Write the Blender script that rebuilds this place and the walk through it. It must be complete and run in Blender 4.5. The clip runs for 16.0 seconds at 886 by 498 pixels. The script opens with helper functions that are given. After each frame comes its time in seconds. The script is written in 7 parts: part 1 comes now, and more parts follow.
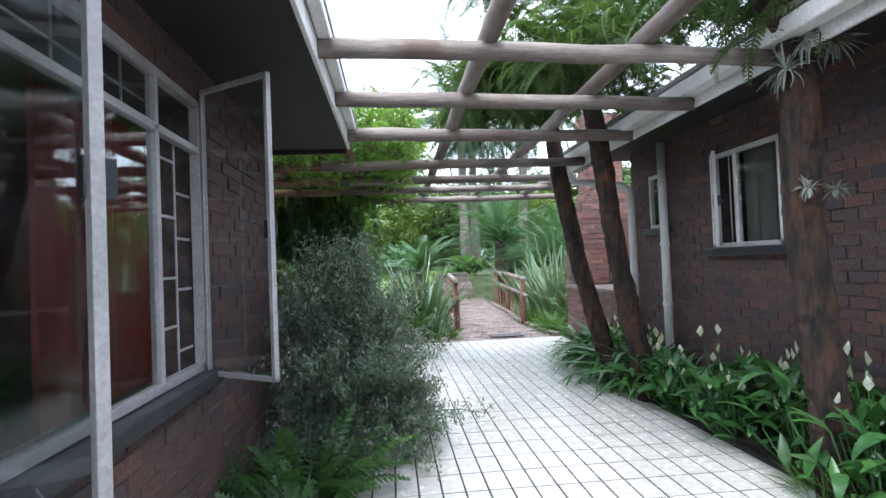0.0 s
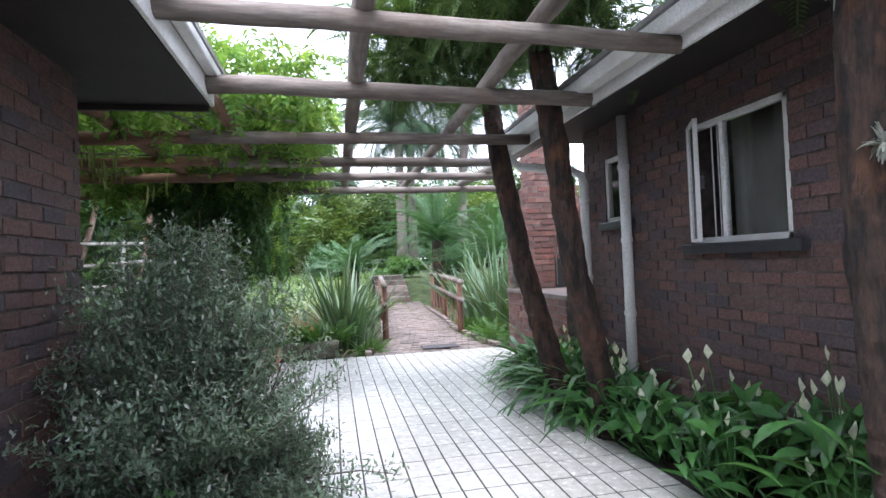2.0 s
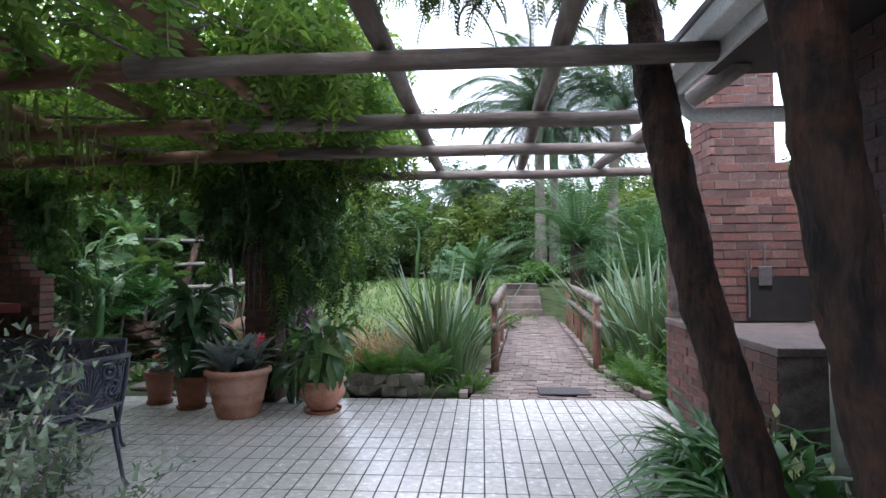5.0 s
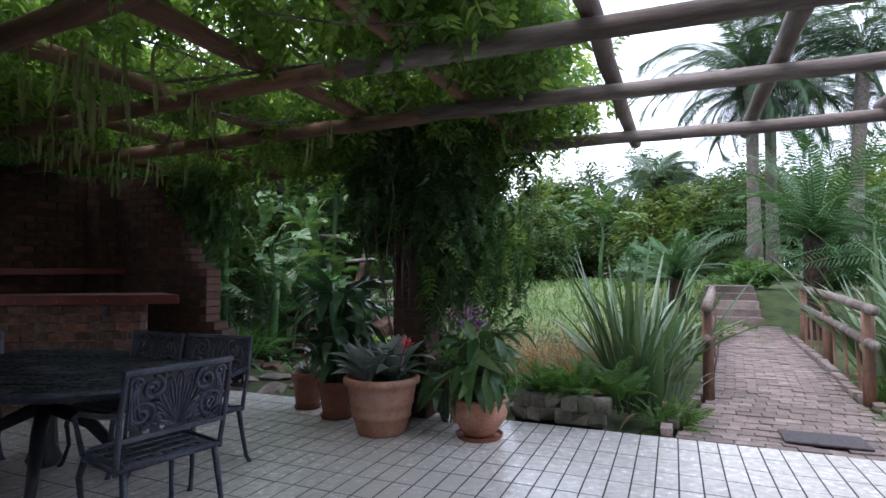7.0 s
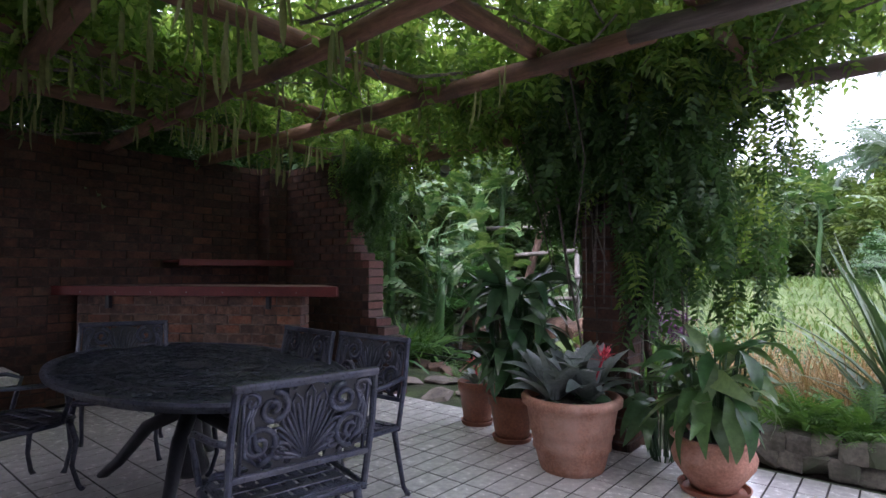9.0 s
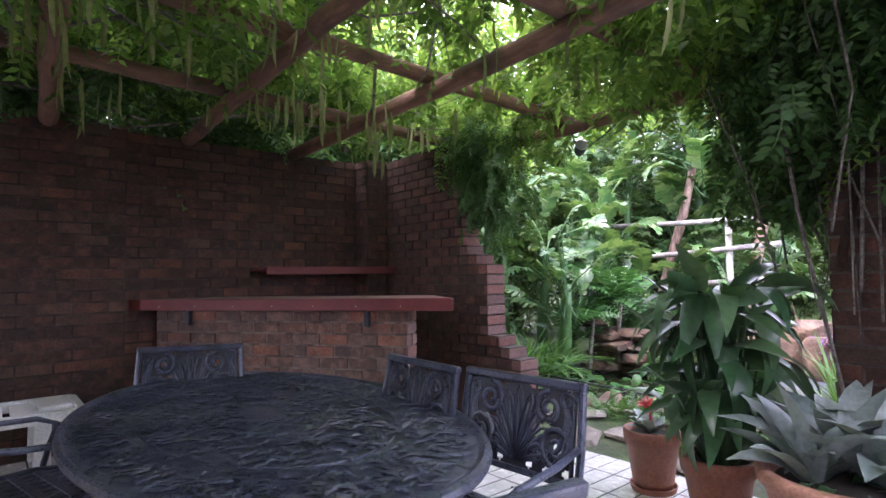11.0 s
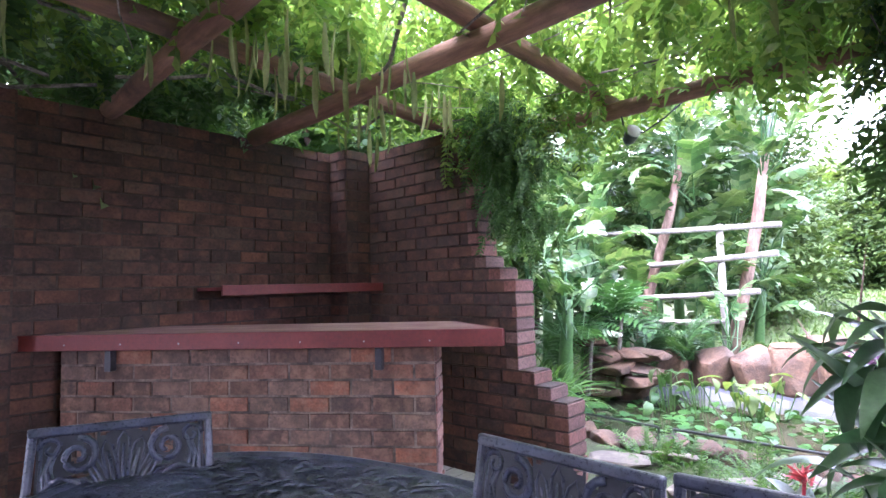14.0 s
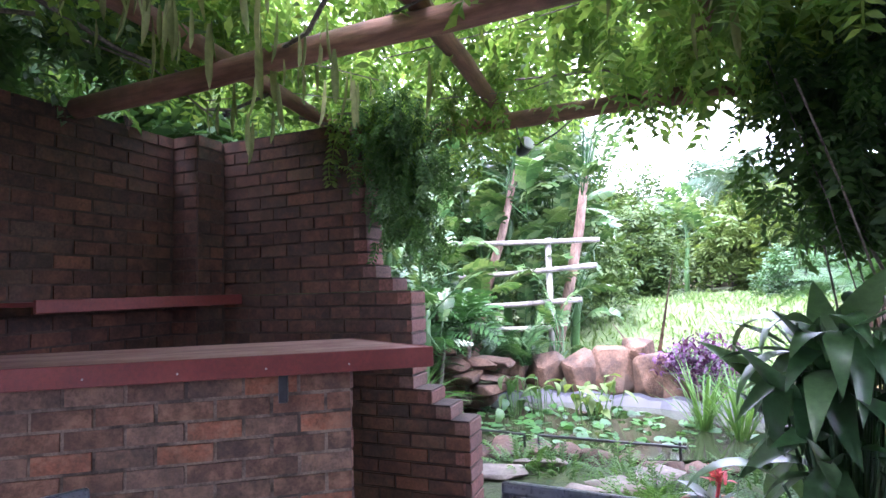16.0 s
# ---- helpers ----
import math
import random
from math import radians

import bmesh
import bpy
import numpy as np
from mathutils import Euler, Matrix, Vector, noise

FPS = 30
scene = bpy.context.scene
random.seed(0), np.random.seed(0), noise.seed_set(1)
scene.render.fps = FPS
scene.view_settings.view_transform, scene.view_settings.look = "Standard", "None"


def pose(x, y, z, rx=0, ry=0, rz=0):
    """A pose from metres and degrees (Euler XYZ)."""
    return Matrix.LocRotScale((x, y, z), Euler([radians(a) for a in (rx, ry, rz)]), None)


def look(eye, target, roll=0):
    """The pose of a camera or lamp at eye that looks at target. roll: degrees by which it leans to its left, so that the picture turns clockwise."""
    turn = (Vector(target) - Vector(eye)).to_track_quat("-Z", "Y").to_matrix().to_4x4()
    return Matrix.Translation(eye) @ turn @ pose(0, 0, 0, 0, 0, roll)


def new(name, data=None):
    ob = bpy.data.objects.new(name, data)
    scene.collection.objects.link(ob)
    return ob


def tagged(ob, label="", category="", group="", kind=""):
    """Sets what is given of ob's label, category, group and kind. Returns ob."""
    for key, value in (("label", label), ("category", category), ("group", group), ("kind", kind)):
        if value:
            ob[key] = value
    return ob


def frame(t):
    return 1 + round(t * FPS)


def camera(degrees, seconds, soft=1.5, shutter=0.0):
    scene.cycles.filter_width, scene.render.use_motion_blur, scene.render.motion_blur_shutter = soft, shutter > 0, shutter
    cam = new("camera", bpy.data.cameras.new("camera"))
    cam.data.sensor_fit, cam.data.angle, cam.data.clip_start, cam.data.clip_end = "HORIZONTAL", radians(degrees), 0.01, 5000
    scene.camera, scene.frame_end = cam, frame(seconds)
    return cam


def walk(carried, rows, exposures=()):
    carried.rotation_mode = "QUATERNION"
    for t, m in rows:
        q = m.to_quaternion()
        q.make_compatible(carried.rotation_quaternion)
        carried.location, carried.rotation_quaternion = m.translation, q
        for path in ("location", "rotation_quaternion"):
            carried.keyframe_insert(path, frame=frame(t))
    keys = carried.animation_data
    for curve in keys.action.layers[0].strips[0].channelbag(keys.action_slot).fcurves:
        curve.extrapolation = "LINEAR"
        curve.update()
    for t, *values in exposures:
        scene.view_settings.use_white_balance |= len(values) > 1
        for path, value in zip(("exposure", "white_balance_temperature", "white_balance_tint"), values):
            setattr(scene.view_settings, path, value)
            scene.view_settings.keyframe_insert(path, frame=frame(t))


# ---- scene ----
cam = camera(77.8, 16.0)
PATH = [
    (0, (0.361, 0.321, 1.444), (0.548, 2.311, 1.493), -2.29),
    (0.5, (0.354, 0.61, 1.425), (0.651, 2.587, 1.474), -2.23),
    (1, (0.45, 0.933, 1.427), (0.806, 2.9, 1.474), -2.28),
    (1.5, (0.596, 1.264, 1.441), (0.978, 3.227, 1.488), -2.24),
    (2, (0.766, 1.602, 1.423), (1.161, 3.562, 1.469), -2.31),
    (2.5, (0.951, 1.917, 1.46), (1.339, 3.879, 1.497), -2.45),
    (3, (1.092, 2.263, 1.456), (1.444, 4.232, 1.503), -2.29),
    (3.2, (1.135, 2.402, 1.487), (1.462, 4.375, 1.521), -2.07),
    (5.3, (1.518, 4.085, 1.504), (1.296, 6.071, 1.586), -0.38),
    (5.5, (1.509, 4.213, 1.48), (1.237, 6.192, 1.57), -0.39),
    (6, (1.474, 4.565, 1.464), (1.047, 6.517, 1.554), -0.25),
    (6.5, (1.442, 4.88, 1.448), (0.844, 6.786, 1.531), -0.11),
    (7, (1.35, 5.177, 1.416), (0.576, 7.019, 1.493), -0.06),
    (7.5, (1.235, 5.439, 1.409), (0.311, 7.211, 1.481), -0.01),
    (8, (1.068, 5.7, 1.36), (0.038, 7.412, 1.444), 0.23),
    (8.5, (0.907, 5.894, 1.326), (-0.259, 7.517, 1.409), 0.27),
    (9, (0.696, 6.028, 1.337), (-0.584, 7.563, 1.409), 0.06),
    (9.5, (0.495, 6.238, 1.317), (-0.874, 7.694, 1.391), -0.13),
    (10, (0.257, 6.372, 1.319), (-1.174, 7.766, 1.407), -0.45),
    (10.2, (0.144, 6.469, 1.318), (-1.32, 7.829, 1.403), -0.46),
    (12.3, (-1.003, 6.894, 1.346), (-2.556, 8.149, 1.462), -1.09),
    (12.5, (-1.072, 6.923, 1.359), (-2.623, 8.181, 1.473), -1.08),
    (13, (-1.283, 7.006, 1.367), (-2.795, 8.31, 1.49), -1.28),
    (13.5, (-1.469, 7.029, 1.376), (-2.92, 8.399, 1.509), -1.49),
    (14, (-1.623, 6.993, 1.396), (-2.968, 8.467, 1.531), -1.51),
    (14.5, (-1.781, 6.978, 1.403), (-2.972, 8.578, 1.549), -1.72),
    (15, (-1.951, 6.986, 1.404), (-2.981, 8.693, 1.557), -1.87),
    (15.5, (-2.115, 6.976, 1.418), (-3.013, 8.757, 1.568), -1.86),
    (16, (-2.318, 6.944, 1.436), (-3.066, 8.793, 1.581), -1.72),
]
EXPOSURES = [(0, 1.68, 5800, 10), (3, 1.74, 5900, 16), (5.5, 1.05, 5800, 16), (7, 1.0, 5800, 18), (9, 1.6, 5900, 28), (10.2, 2.3, 5900, 30), (12.3, 3.55, 5650, 36), (14, 3.68, 5550, 34), (16, 3.25, 5500, 33)]
walk(cam, [(t, look(eye, target, roll)) for t, eye, target, roll in PATH], EXPOSURES)

# ---- sky and sun: bright overcast day ----
world = bpy.data.worlds.new("sky")
scene.world = world
world.use_nodes = True
wn, wl = world.node_tree.nodes, world.node_tree.links
sky = wn.new("ShaderNodeTexSky")
sky.sky_type = "NISHITA"
sky.sun_disc = False
sky.sun_elevation, sky.sun_rotation = radians(58), radians(200)
sky.dust_density, sky.air_density = 4.0, 1.0
haze = wn.new("ShaderNodeMix")
haze.data_type = "RGBA"
haze.inputs[0].default_value = 0.72
haze.inputs[7].default_value = (16.0, 16.6, 17.6, 1)
wl.new(sky.outputs[0], haze.inputs[6])
wl.new(haze.outputs[2], wn["Background"].inputs[0])
wn["Background"].inputs[1].default_value = 0.10
sun = new("sun", bpy.data.lights.new("sun", "SUN"))
sun.data.energy, sun.data.angle, sun.data.color = 1.2, radians(20), (1, 0.96, 0.9)
sun.matrix_world = look((0, 0, 20), (0 + 20 * math.sin(radians(200)) * -0.53, -20 * math.cos(radians(200)) * 0.53, 0))


# ---- materials ----
def nodes_of(name):
    m = bpy.data.materials.new(name)
    m.use_nodes = True
    return m, m.node_tree.nodes, m.node_tree.links, m.node_tree.nodes["Principled BSDF"]


def ramp_of(n, l, src, stops):
    r = n.new("ShaderNodeValToRGB")
    while len(r.color_ramp.elements) < len(stops):
        r.color_ramp.elements.new(0.5)
    for e, (p, c) in zip(r.color_ramp.elements, stops):
        e.position, e.color = p, (*c, 1)
    l.new(src, r.inputs[0])
    return r.outputs[0]


def noise_of(n, l, scale, detail=6, rough=0.6, space="Object", stretch=None, shift=True):
    c = n.new("ShaderNodeTexCoord")
    out = c.outputs[space]
    if shift:
        info = n.new("ShaderNodeObjectInfo")
        mul = n.new("ShaderNodeVectorMath")
        mul.operation = "SCALE"
        mul.inputs[0].default_value = (37, 53, 71)
        l.new(info.outputs["Random"], mul.inputs["Scale"])
        add = n.new("ShaderNodeVectorMath")
        l.new(out, add.inputs[0])
        l.new(mul.outputs[0], add.inputs[1])
        out = add.outputs[0]
    if stretch:
        mp = n.new("ShaderNodeMapping")
        mp.inputs["Scale"].default_value = stretch
        l.new(out, mp.inputs[0])
        out = mp.outputs[0]
    t = n.new("ShaderNodeTexNoise")
    t.inputs["Scale"].default_value, t.inputs["Detail"].default_value, t.inputs["Roughness"].default_value = scale, detail, rough
    l.new(out, t.inputs["Vector"])
    return t.outputs["Fac"]


def mixed(n, l, fac, a, b, blend="MIX"):
    m = n.new("ShaderNodeMix")
    m.data_type, m.blend_type = "RGBA", blend
    for sock, v in ((m.inputs[0], fac), (m.inputs[6], a), (m.inputs[7], b)):
        if isinstance(v, bpy.types.NodeSocket):
            l.new(v, sock)
        elif isinstance(v, tuple):
            sock.default_value = (*v, 1)
        else:
            sock.default_value = v
    return m.outputs[2]


def bumped(n, l, bsdf, height, strength=0.4, dist=0.01):
    b = n.new("ShaderNodeBump")
    b.inputs["Strength"].default_value, b.inputs["Distance"].default_value = strength, dist
    l.new(height, b.inputs["Height"])
    l.new(b.outputs[0], bsdf.inputs["Normal"])


def surface(name, dark, light, rough=0.7, scale=14, fine=90, bump=0.3, stain=None, stretch=None, metal=0.0, dist=0.006, spread=0.2):
    """Two-scale mottled surface: broad tone between dark and light, fine grain, optional stain colour."""
    m, n, l, b = nodes_of(name)
    big = noise_of(n, l, scale, 5, 0.6, stretch=stretch)
    small = noise_of(n, l, fine, 6, 0.7, stretch=stretch)
    col = ramp_of(n, l, big, [(0.5 - spread, dark), (0.5 + spread, light)])
    grain = ramp_of(n, l, small, [(0.5 - spread, (0.7, 0.7, 0.7)), (0.5 + spread, (1.15, 1.15, 1.15))])
    col = mixed(n, l, 1.0, col, grain, "MULTIPLY")
    if stain:
        patch = ramp_of(n, l, noise_of(n, l, scale * 0.35, 8, 0.65), [(0.5, (0, 0, 0)), (0.68, (1, 1, 1))])
        col = mixed(n, l, patch, col, stain)
    l.new(col, b.inputs["Base Color"])
    rr = n.new("ShaderNodeMapRange")
    rr.inputs[3].default_value, rr.inputs[4].default_value = max(rough - 0.15, 0.05), min(rough + 0.15, 1)
    l.new(small, rr.inputs[0])
    l.new(rr.outputs[0], b.inputs["Roughness"])
    b.inputs["Metallic"].default_value = metal
    if bump:
        bumped(n, l, b, small, bump, dist)
    return m


def brick_mat(name, tones, soot=(0.035, 0.028, 0.027), soot_amount=0.55, rough=0.8, blotch=None):
    """Each brick takes its own tone; grain, pits and sooty blotches over it."""
    m, n, l, b = nodes_of(name)
    geo, info = n.new("ShaderNodeNewGeometry"), n.new("ShaderNodeObjectInfo")
    add = n.new("ShaderNodeMath")
    l.new(geo.outputs["Random Per Island"], add.inputs[0])
    l.new(info.outputs["Random"], add.inputs[1])
    fr = n.new("ShaderNodeMath")
    fr.operation = "FRACT"
    l.new(add.outputs[0], fr.inputs[0])
    col = ramp_of(n, l, fr.outputs[0], [(i / (len(tones) - 1), c) for i, c in enumerate(tones)])
    small = noise_of(n, l, 60, 8, 0.75, space="Object", shift=True)
    big = noise_of(n, l, 5, 6, 0.6)
    grain = ramp_of(n, l, small, [(0.36, (0.55, 0.55, 0.55)), (0.64, (1.25, 1.25, 1.25))])
    col = mixed(n, l, 1.0, col, grain, "MULTIPLY")
    if blotch:
        cloud = ramp_of(n, l, noise_of(n, l, 13, 7, 0.7), [(0.46, (0, 0, 0)), (0.66, (0.75, 0.75, 0.75))])
        col = mixed(n, l, cloud, col, blotch)
    patch = ramp_of(n, l, big, [(1 - soot_amount - 0.12, (0, 0, 0)), (1 - soot_amount + 0.25, (0.85, 0.85, 0.85))])
    col = mixed(n, l, patch, col, soot)
    l.new(col, b.inputs["Base Color"])
    b.inputs["Roughness"].default_value = rough
    b.inputs["Specular IOR Level"].default_value = 0.35
    bumped(n, l, b, small, 0.6, 0.006)
    return m


def leaf_mat(name, tones, rough=0.45, glow=0.3, veins=0.0):
    """Foliage: tone by leaf, a waxy top and light passing through the blade."""
    m, n, l, b = nodes_of(name)
    geo = n.new("ShaderNodeNewGeometry")
    info = n.new("ShaderNodeObjectInfo")
    col = ramp_of(n, l, geo.outputs["Random Per Island"], [(i / max(len(tones) - 1, 1), c) for i, c in enumerate(tones)])
    small = noise_of(n, l, 30, 4, 0.6, shift=False)
    col = mixed(n, l, 1.0, col, ramp_of(n, l, small, [(0.25, (0.65, 0.68, 0.65)), (0.75, (1.2, 1.2, 1.15))]), "MULTIPLY")
    l.new(col, b.inputs["Base Color"])
    b.inputs["Roughness"].default_value = rough
    b.inputs["Specular IOR Level"].default_value = 0.4
    tr = n.new("ShaderNodeBsdfTranslucent")
    bright = mixed(n, l, 1.0, col, (1.7, 1.6, 0.8), "MULTIPLY")
    l.new(bright, tr.inputs[0])
    mx = n.new("ShaderNodeMixShader")
    mx.inputs[0].default_value = glow
    l.new(b.outputs[0], mx.inputs[1])
    l.new(tr.outputs[0], mx.inputs[2])
    l.new(mx.outputs[0], n["Material Output"].inputs[0])
    return m


def plain(name, color, rough=0.5, metal=0.0, spec=0.5):
    m, n, l, b = nodes_of(name)
    small = noise_of(n, l, 40, 5, 0.6)
    col = mixed(n, l, 1.0, color, ramp_of(n, l, small, [(0.3, (0.8, 0.8, 0.8)), (0.7, (1.08, 1.08, 1.08))]), "MULTIPLY")
    l.new(col, b.inputs["Base Color"])
    b.inputs["Roughness"].default_value, b.inputs["Metallic"].default_value = rough, metal
    b.inputs["Specular IOR Level"].default_value = spec
    return m


def glass_mat(name):
    m, n, l, b = nodes_of(name)
    b.inputs["Base Color"].default_value = (0.85, 0.9, 0.9, 1)
    b.inputs["Roughness"].default_value, b.inputs["IOR"].default_value = 0.02, 1.45
    b.inputs["Transmission Weight"].default_value = 1.0
    return m


M = {}
M["brick_house"] = brick_mat("house_brick", [(0.105, 0.066, 0.06), (0.14, 0.078, 0.068), (0.085, 0.066, 0.07), (0.165, 0.09, 0.074), (0.075, 0.064, 0.075), (0.125, 0.08, 0.073)], soot_amount=0.35)
# terrace walls: albedo cut to carry the shade under the vine
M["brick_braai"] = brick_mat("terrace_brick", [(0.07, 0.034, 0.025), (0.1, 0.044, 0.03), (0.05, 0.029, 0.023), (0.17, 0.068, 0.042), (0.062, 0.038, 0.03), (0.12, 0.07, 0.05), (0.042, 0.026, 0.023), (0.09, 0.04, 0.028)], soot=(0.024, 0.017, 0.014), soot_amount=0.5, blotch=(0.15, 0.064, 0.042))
# a more orange brick, also kept brighter because the counter front is better lit
M["brick_counter"] = brick_mat("counter_brick", [(0.09, 0.05, 0.037), (0.16, 0.072, 0.045), (0.07, 0.047, 0.04), (0.27, 0.1, 0.055), (0.1, 0.06, 0.048), (0.25, 0.15, 0.11), (0.06, 0.043, 0.038), (0.13, 0.062, 0.043)], soot=(0.04, 0.03, 0.026), soot_amount=0.5, blotch=(0.3, 0.17, 0.11))
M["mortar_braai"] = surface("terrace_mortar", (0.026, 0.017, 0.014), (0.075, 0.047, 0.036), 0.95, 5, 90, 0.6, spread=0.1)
M["mortar_counter"] = surface("counter_mortar", (0.05, 0.036, 0.03), (0.2, 0.15, 0.12), 0.95, 6, 90, 0.6, spread=0.09)
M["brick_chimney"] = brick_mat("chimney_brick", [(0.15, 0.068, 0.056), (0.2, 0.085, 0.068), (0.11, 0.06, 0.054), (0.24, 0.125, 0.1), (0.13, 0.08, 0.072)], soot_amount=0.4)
M["brick_paving"] = brick_mat("paving_brick", [(0.2, 0.155, 0.135), (0.27, 0.205, 0.18), (0.16, 0.125, 0.115), (0.34, 0.275, 0.245), (0.22, 0.17, 0.155)], soot=(0.09, 0.08, 0.072), soot_amount=0.5)
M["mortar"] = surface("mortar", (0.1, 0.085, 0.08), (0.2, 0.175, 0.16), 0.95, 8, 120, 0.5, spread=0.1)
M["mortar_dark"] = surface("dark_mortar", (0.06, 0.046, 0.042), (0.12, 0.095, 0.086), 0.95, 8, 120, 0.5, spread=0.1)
M["tile"] = surface("glazed_floor_tile", (0.6, 0.585, 0.55), (0.7, 0.685, 0.65), 0.24, 2, 18, 0.03, stain=(0.55, 0.53, 0.5))
M["grout"] = surface("dark_grout", (0.03, 0.026, 0.024), (0.065, 0.058, 0.052), 0.95, 6, 150, 0.4)
M["log"] = surface("weathered_pole", (0.115, 0.09, 0.08), (0.25, 0.215, 0.19), 0.85, 5, 45, 0.55, stain=(0.12, 0.085, 0.065), stretch=(1, 1, 0.12), dist=0.01, spread=0.12)
M["log_grey"] = surface("silvered_pole", (0.2, 0.18, 0.165), (0.36, 0.335, 0.31), 0.85, 5, 45, 0.5, stretch=(1, 1, 0.12), dist=0.01, spread=0.12)
M["log_brown"] = surface("brown_pole", (0.13, 0.065, 0.042), (0.25, 0.13, 0.085), 0.8, 5, 45, 0.55, stain=(0.07, 0.045, 0.035), stretch=(1, 1, 0.12), dist=0.01, spread=0.12)
M["bark"] = surface("rough_bark", (0.008, 0.006, 0.006), (0.058, 0.033, 0.023), 0.95, 14, 46, 1.0, stain=(0.1, 0.043, 0.022), stretch=(1, 1, 0.28), dist=0.03, spread=0.1)
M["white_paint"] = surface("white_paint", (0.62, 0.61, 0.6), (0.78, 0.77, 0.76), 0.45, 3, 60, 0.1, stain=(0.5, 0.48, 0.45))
# the same white with the eave's shade put into the colour
M["shaded_paint"] = surface("shaded_white_paint", (0.32, 0.31, 0.31), (0.43, 0.42, 0.42), 0.5, 4, 60, 0.12, stain=(0.26, 0.25, 0.25))
# soffits: base colour darkened to carry the shade under the eaves
M["dark_timber"] = surface("dark_soffit", (0.012, 0.009, 0.009), (0.024, 0.019, 0.018), 0.6, 3, 50, 0.15)
M["roof"] = surface("roof_sheet", (0.2, 0.19, 0.18), (0.32, 0.31, 0.3), 0.6, 2, 40, 0.1)
M["black_tile"] = surface("black_sill_tile", (0.02, 0.02, 0.024), (0.05, 0.05, 0.058), 0.35, 6, 60, 0.1)
M["glass"] = glass_mat("window_glass")
M["red_paint"] = surface("oxblood_paint", (0.11, 0.017, 0.015), (0.18, 0.03, 0.025), 0.6, 3, 60, 0.15)
M["counter_top"] = surface("worn_red_top", (0.19, 0.09, 0.08), (0.33, 0.2, 0.18), 0.65, 4, 60, 0.2, stain=(0.15, 0.035, 0.03), stretch=(0.3, 2, 1), spread=0.11)
M["iron"] = surface("blue_black_cast_metal", (0.022, 0.026, 0.045), (0.06, 0.068, 0.105), 0.3, 8, 90, 0.3, stain=(0.1, 0.1, 0.12), spread=0.12)
M["black_iron"] = surface("black_cast_metal", (0.012, 0.013, 0.018), (0.03, 0.031, 0.038), 0.4, 8, 90, 0.3)
M["terracotta"] = surface("terracotta", (0.36, 0.16, 0.1), (0.5, 0.25, 0.17), 0.75, 5, 60, 0.25, stain=(0.52, 0.33, 0.26), spread=0.13)
M["terracotta_dark"] = surface("dark_terracotta", (0.24, 0.085, 0.045), (0.34, 0.13, 0.075), 0.6, 5, 60, 0.2, stain=(0.2, 0.1, 0.07), spread=0.13)
M["soil"] = surface("dark_soil", (0.02, 0.015, 0.011), (0.06, 0.045, 0.034), 1, 10, 60, 0.9, dist=0.03)
M["ground"] = surface("garden_ground", (0.035, 0.055, 0.016), (0.085, 0.12, 0.035), 1, 2.5, 30, 0.9, stain=(0.06, 0.048, 0.035), dist=0.04, spread=0.12)
M["lawn"] = leaf_mat("lawn_grass", [(0.09, 0.16, 0.05), (0.14, 0.22, 0.08), (0.11, 0.19, 0.06), (0.2, 0.25, 0.13)], 0.6, 0.3)
M["turf"] = surface("turf", (0.11, 0.17, 0.06), (0.2, 0.27, 0.11), 1, 2, 40, 0.9, stain=(0.2, 0.22, 0.1), dist=0.03)
M["rock"] = surface("brown_sandstone", (0.06, 0.036, 0.025), (0.18, 0.105, 0.068), 0.9, 3, 26, 0.8, stain=(0.13, 0.1, 0.08), dist=0.03, spread=0.11)
M["flagstone"] = surface("flat_stone", (0.12, 0.1, 0.082), (0.27, 0.23, 0.19), 0.9, 3, 40, 0.5, stain=(0.16, 0.13, 0.1), spread=0.12)
M["planter_stone"] = surface("weathered_planter_stone", (0.07, 0.064, 0.05), (0.2, 0.18, 0.14), 0.9, 4, 40, 0.6, stain=(0.07, 0.085, 0.045), spread=0.12)
M["mat_rubber"] = surface("grey_mat", (0.05, 0.045, 0.05), (0.09, 0.08, 0.085), 0.95, 20, 200, 0.6)
M["plastic"] = surface("white_plastic", (0.66, 0.64, 0.62), (0.78, 0.77, 0.75), 0.4, 3, 60, 0.05)
M["soot"] = surface("soot", (0.008, 0.007, 0.007), (0.025, 0.022, 0.02), 0.95, 4, 60, 0.5)
M["steel"] = plain("steel", (0.4, 0.4, 0.4), 0.35, 0.9)
M["liner"] = surface("grey_pond_liner", (0.028, 0.032, 0.042), (0.065, 0.07, 0.085), 0.5, 2, 30, 0.15)
M["curtain_red"] = surface("red_curtain", (0.2, 0.004, 0.01), (0.3, 0.008, 0.018), 0.9, 4, 90, 0.2)
M["curtain_grey"] = surface("grey_curtain", (0.42, 0.38, 0.35), (0.55, 0.51, 0.47), 0.9, 4, 90, 0.2)
# indoor gloom is put into this plaster as a dark base colour
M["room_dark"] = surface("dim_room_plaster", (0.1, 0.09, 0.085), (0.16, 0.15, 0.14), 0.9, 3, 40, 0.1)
M["roof_red"] = surface("red_roof_tile", (0.32, 0.12, 0.075), (0.45, 0.2, 0.13), 0.8, 6, 30, 0.3)
M["roof_grey"] = surface("grey_roof", (0.2, 0.2, 0.22), (0.33, 0.33, 0.35), 0.8, 6, 30, 0.3)
M["plaster"] = surface("cream_plaster", (0.5, 0.4, 0.32), (0.62, 0.52, 0.43), 0.9, 2, 30, 0.2)
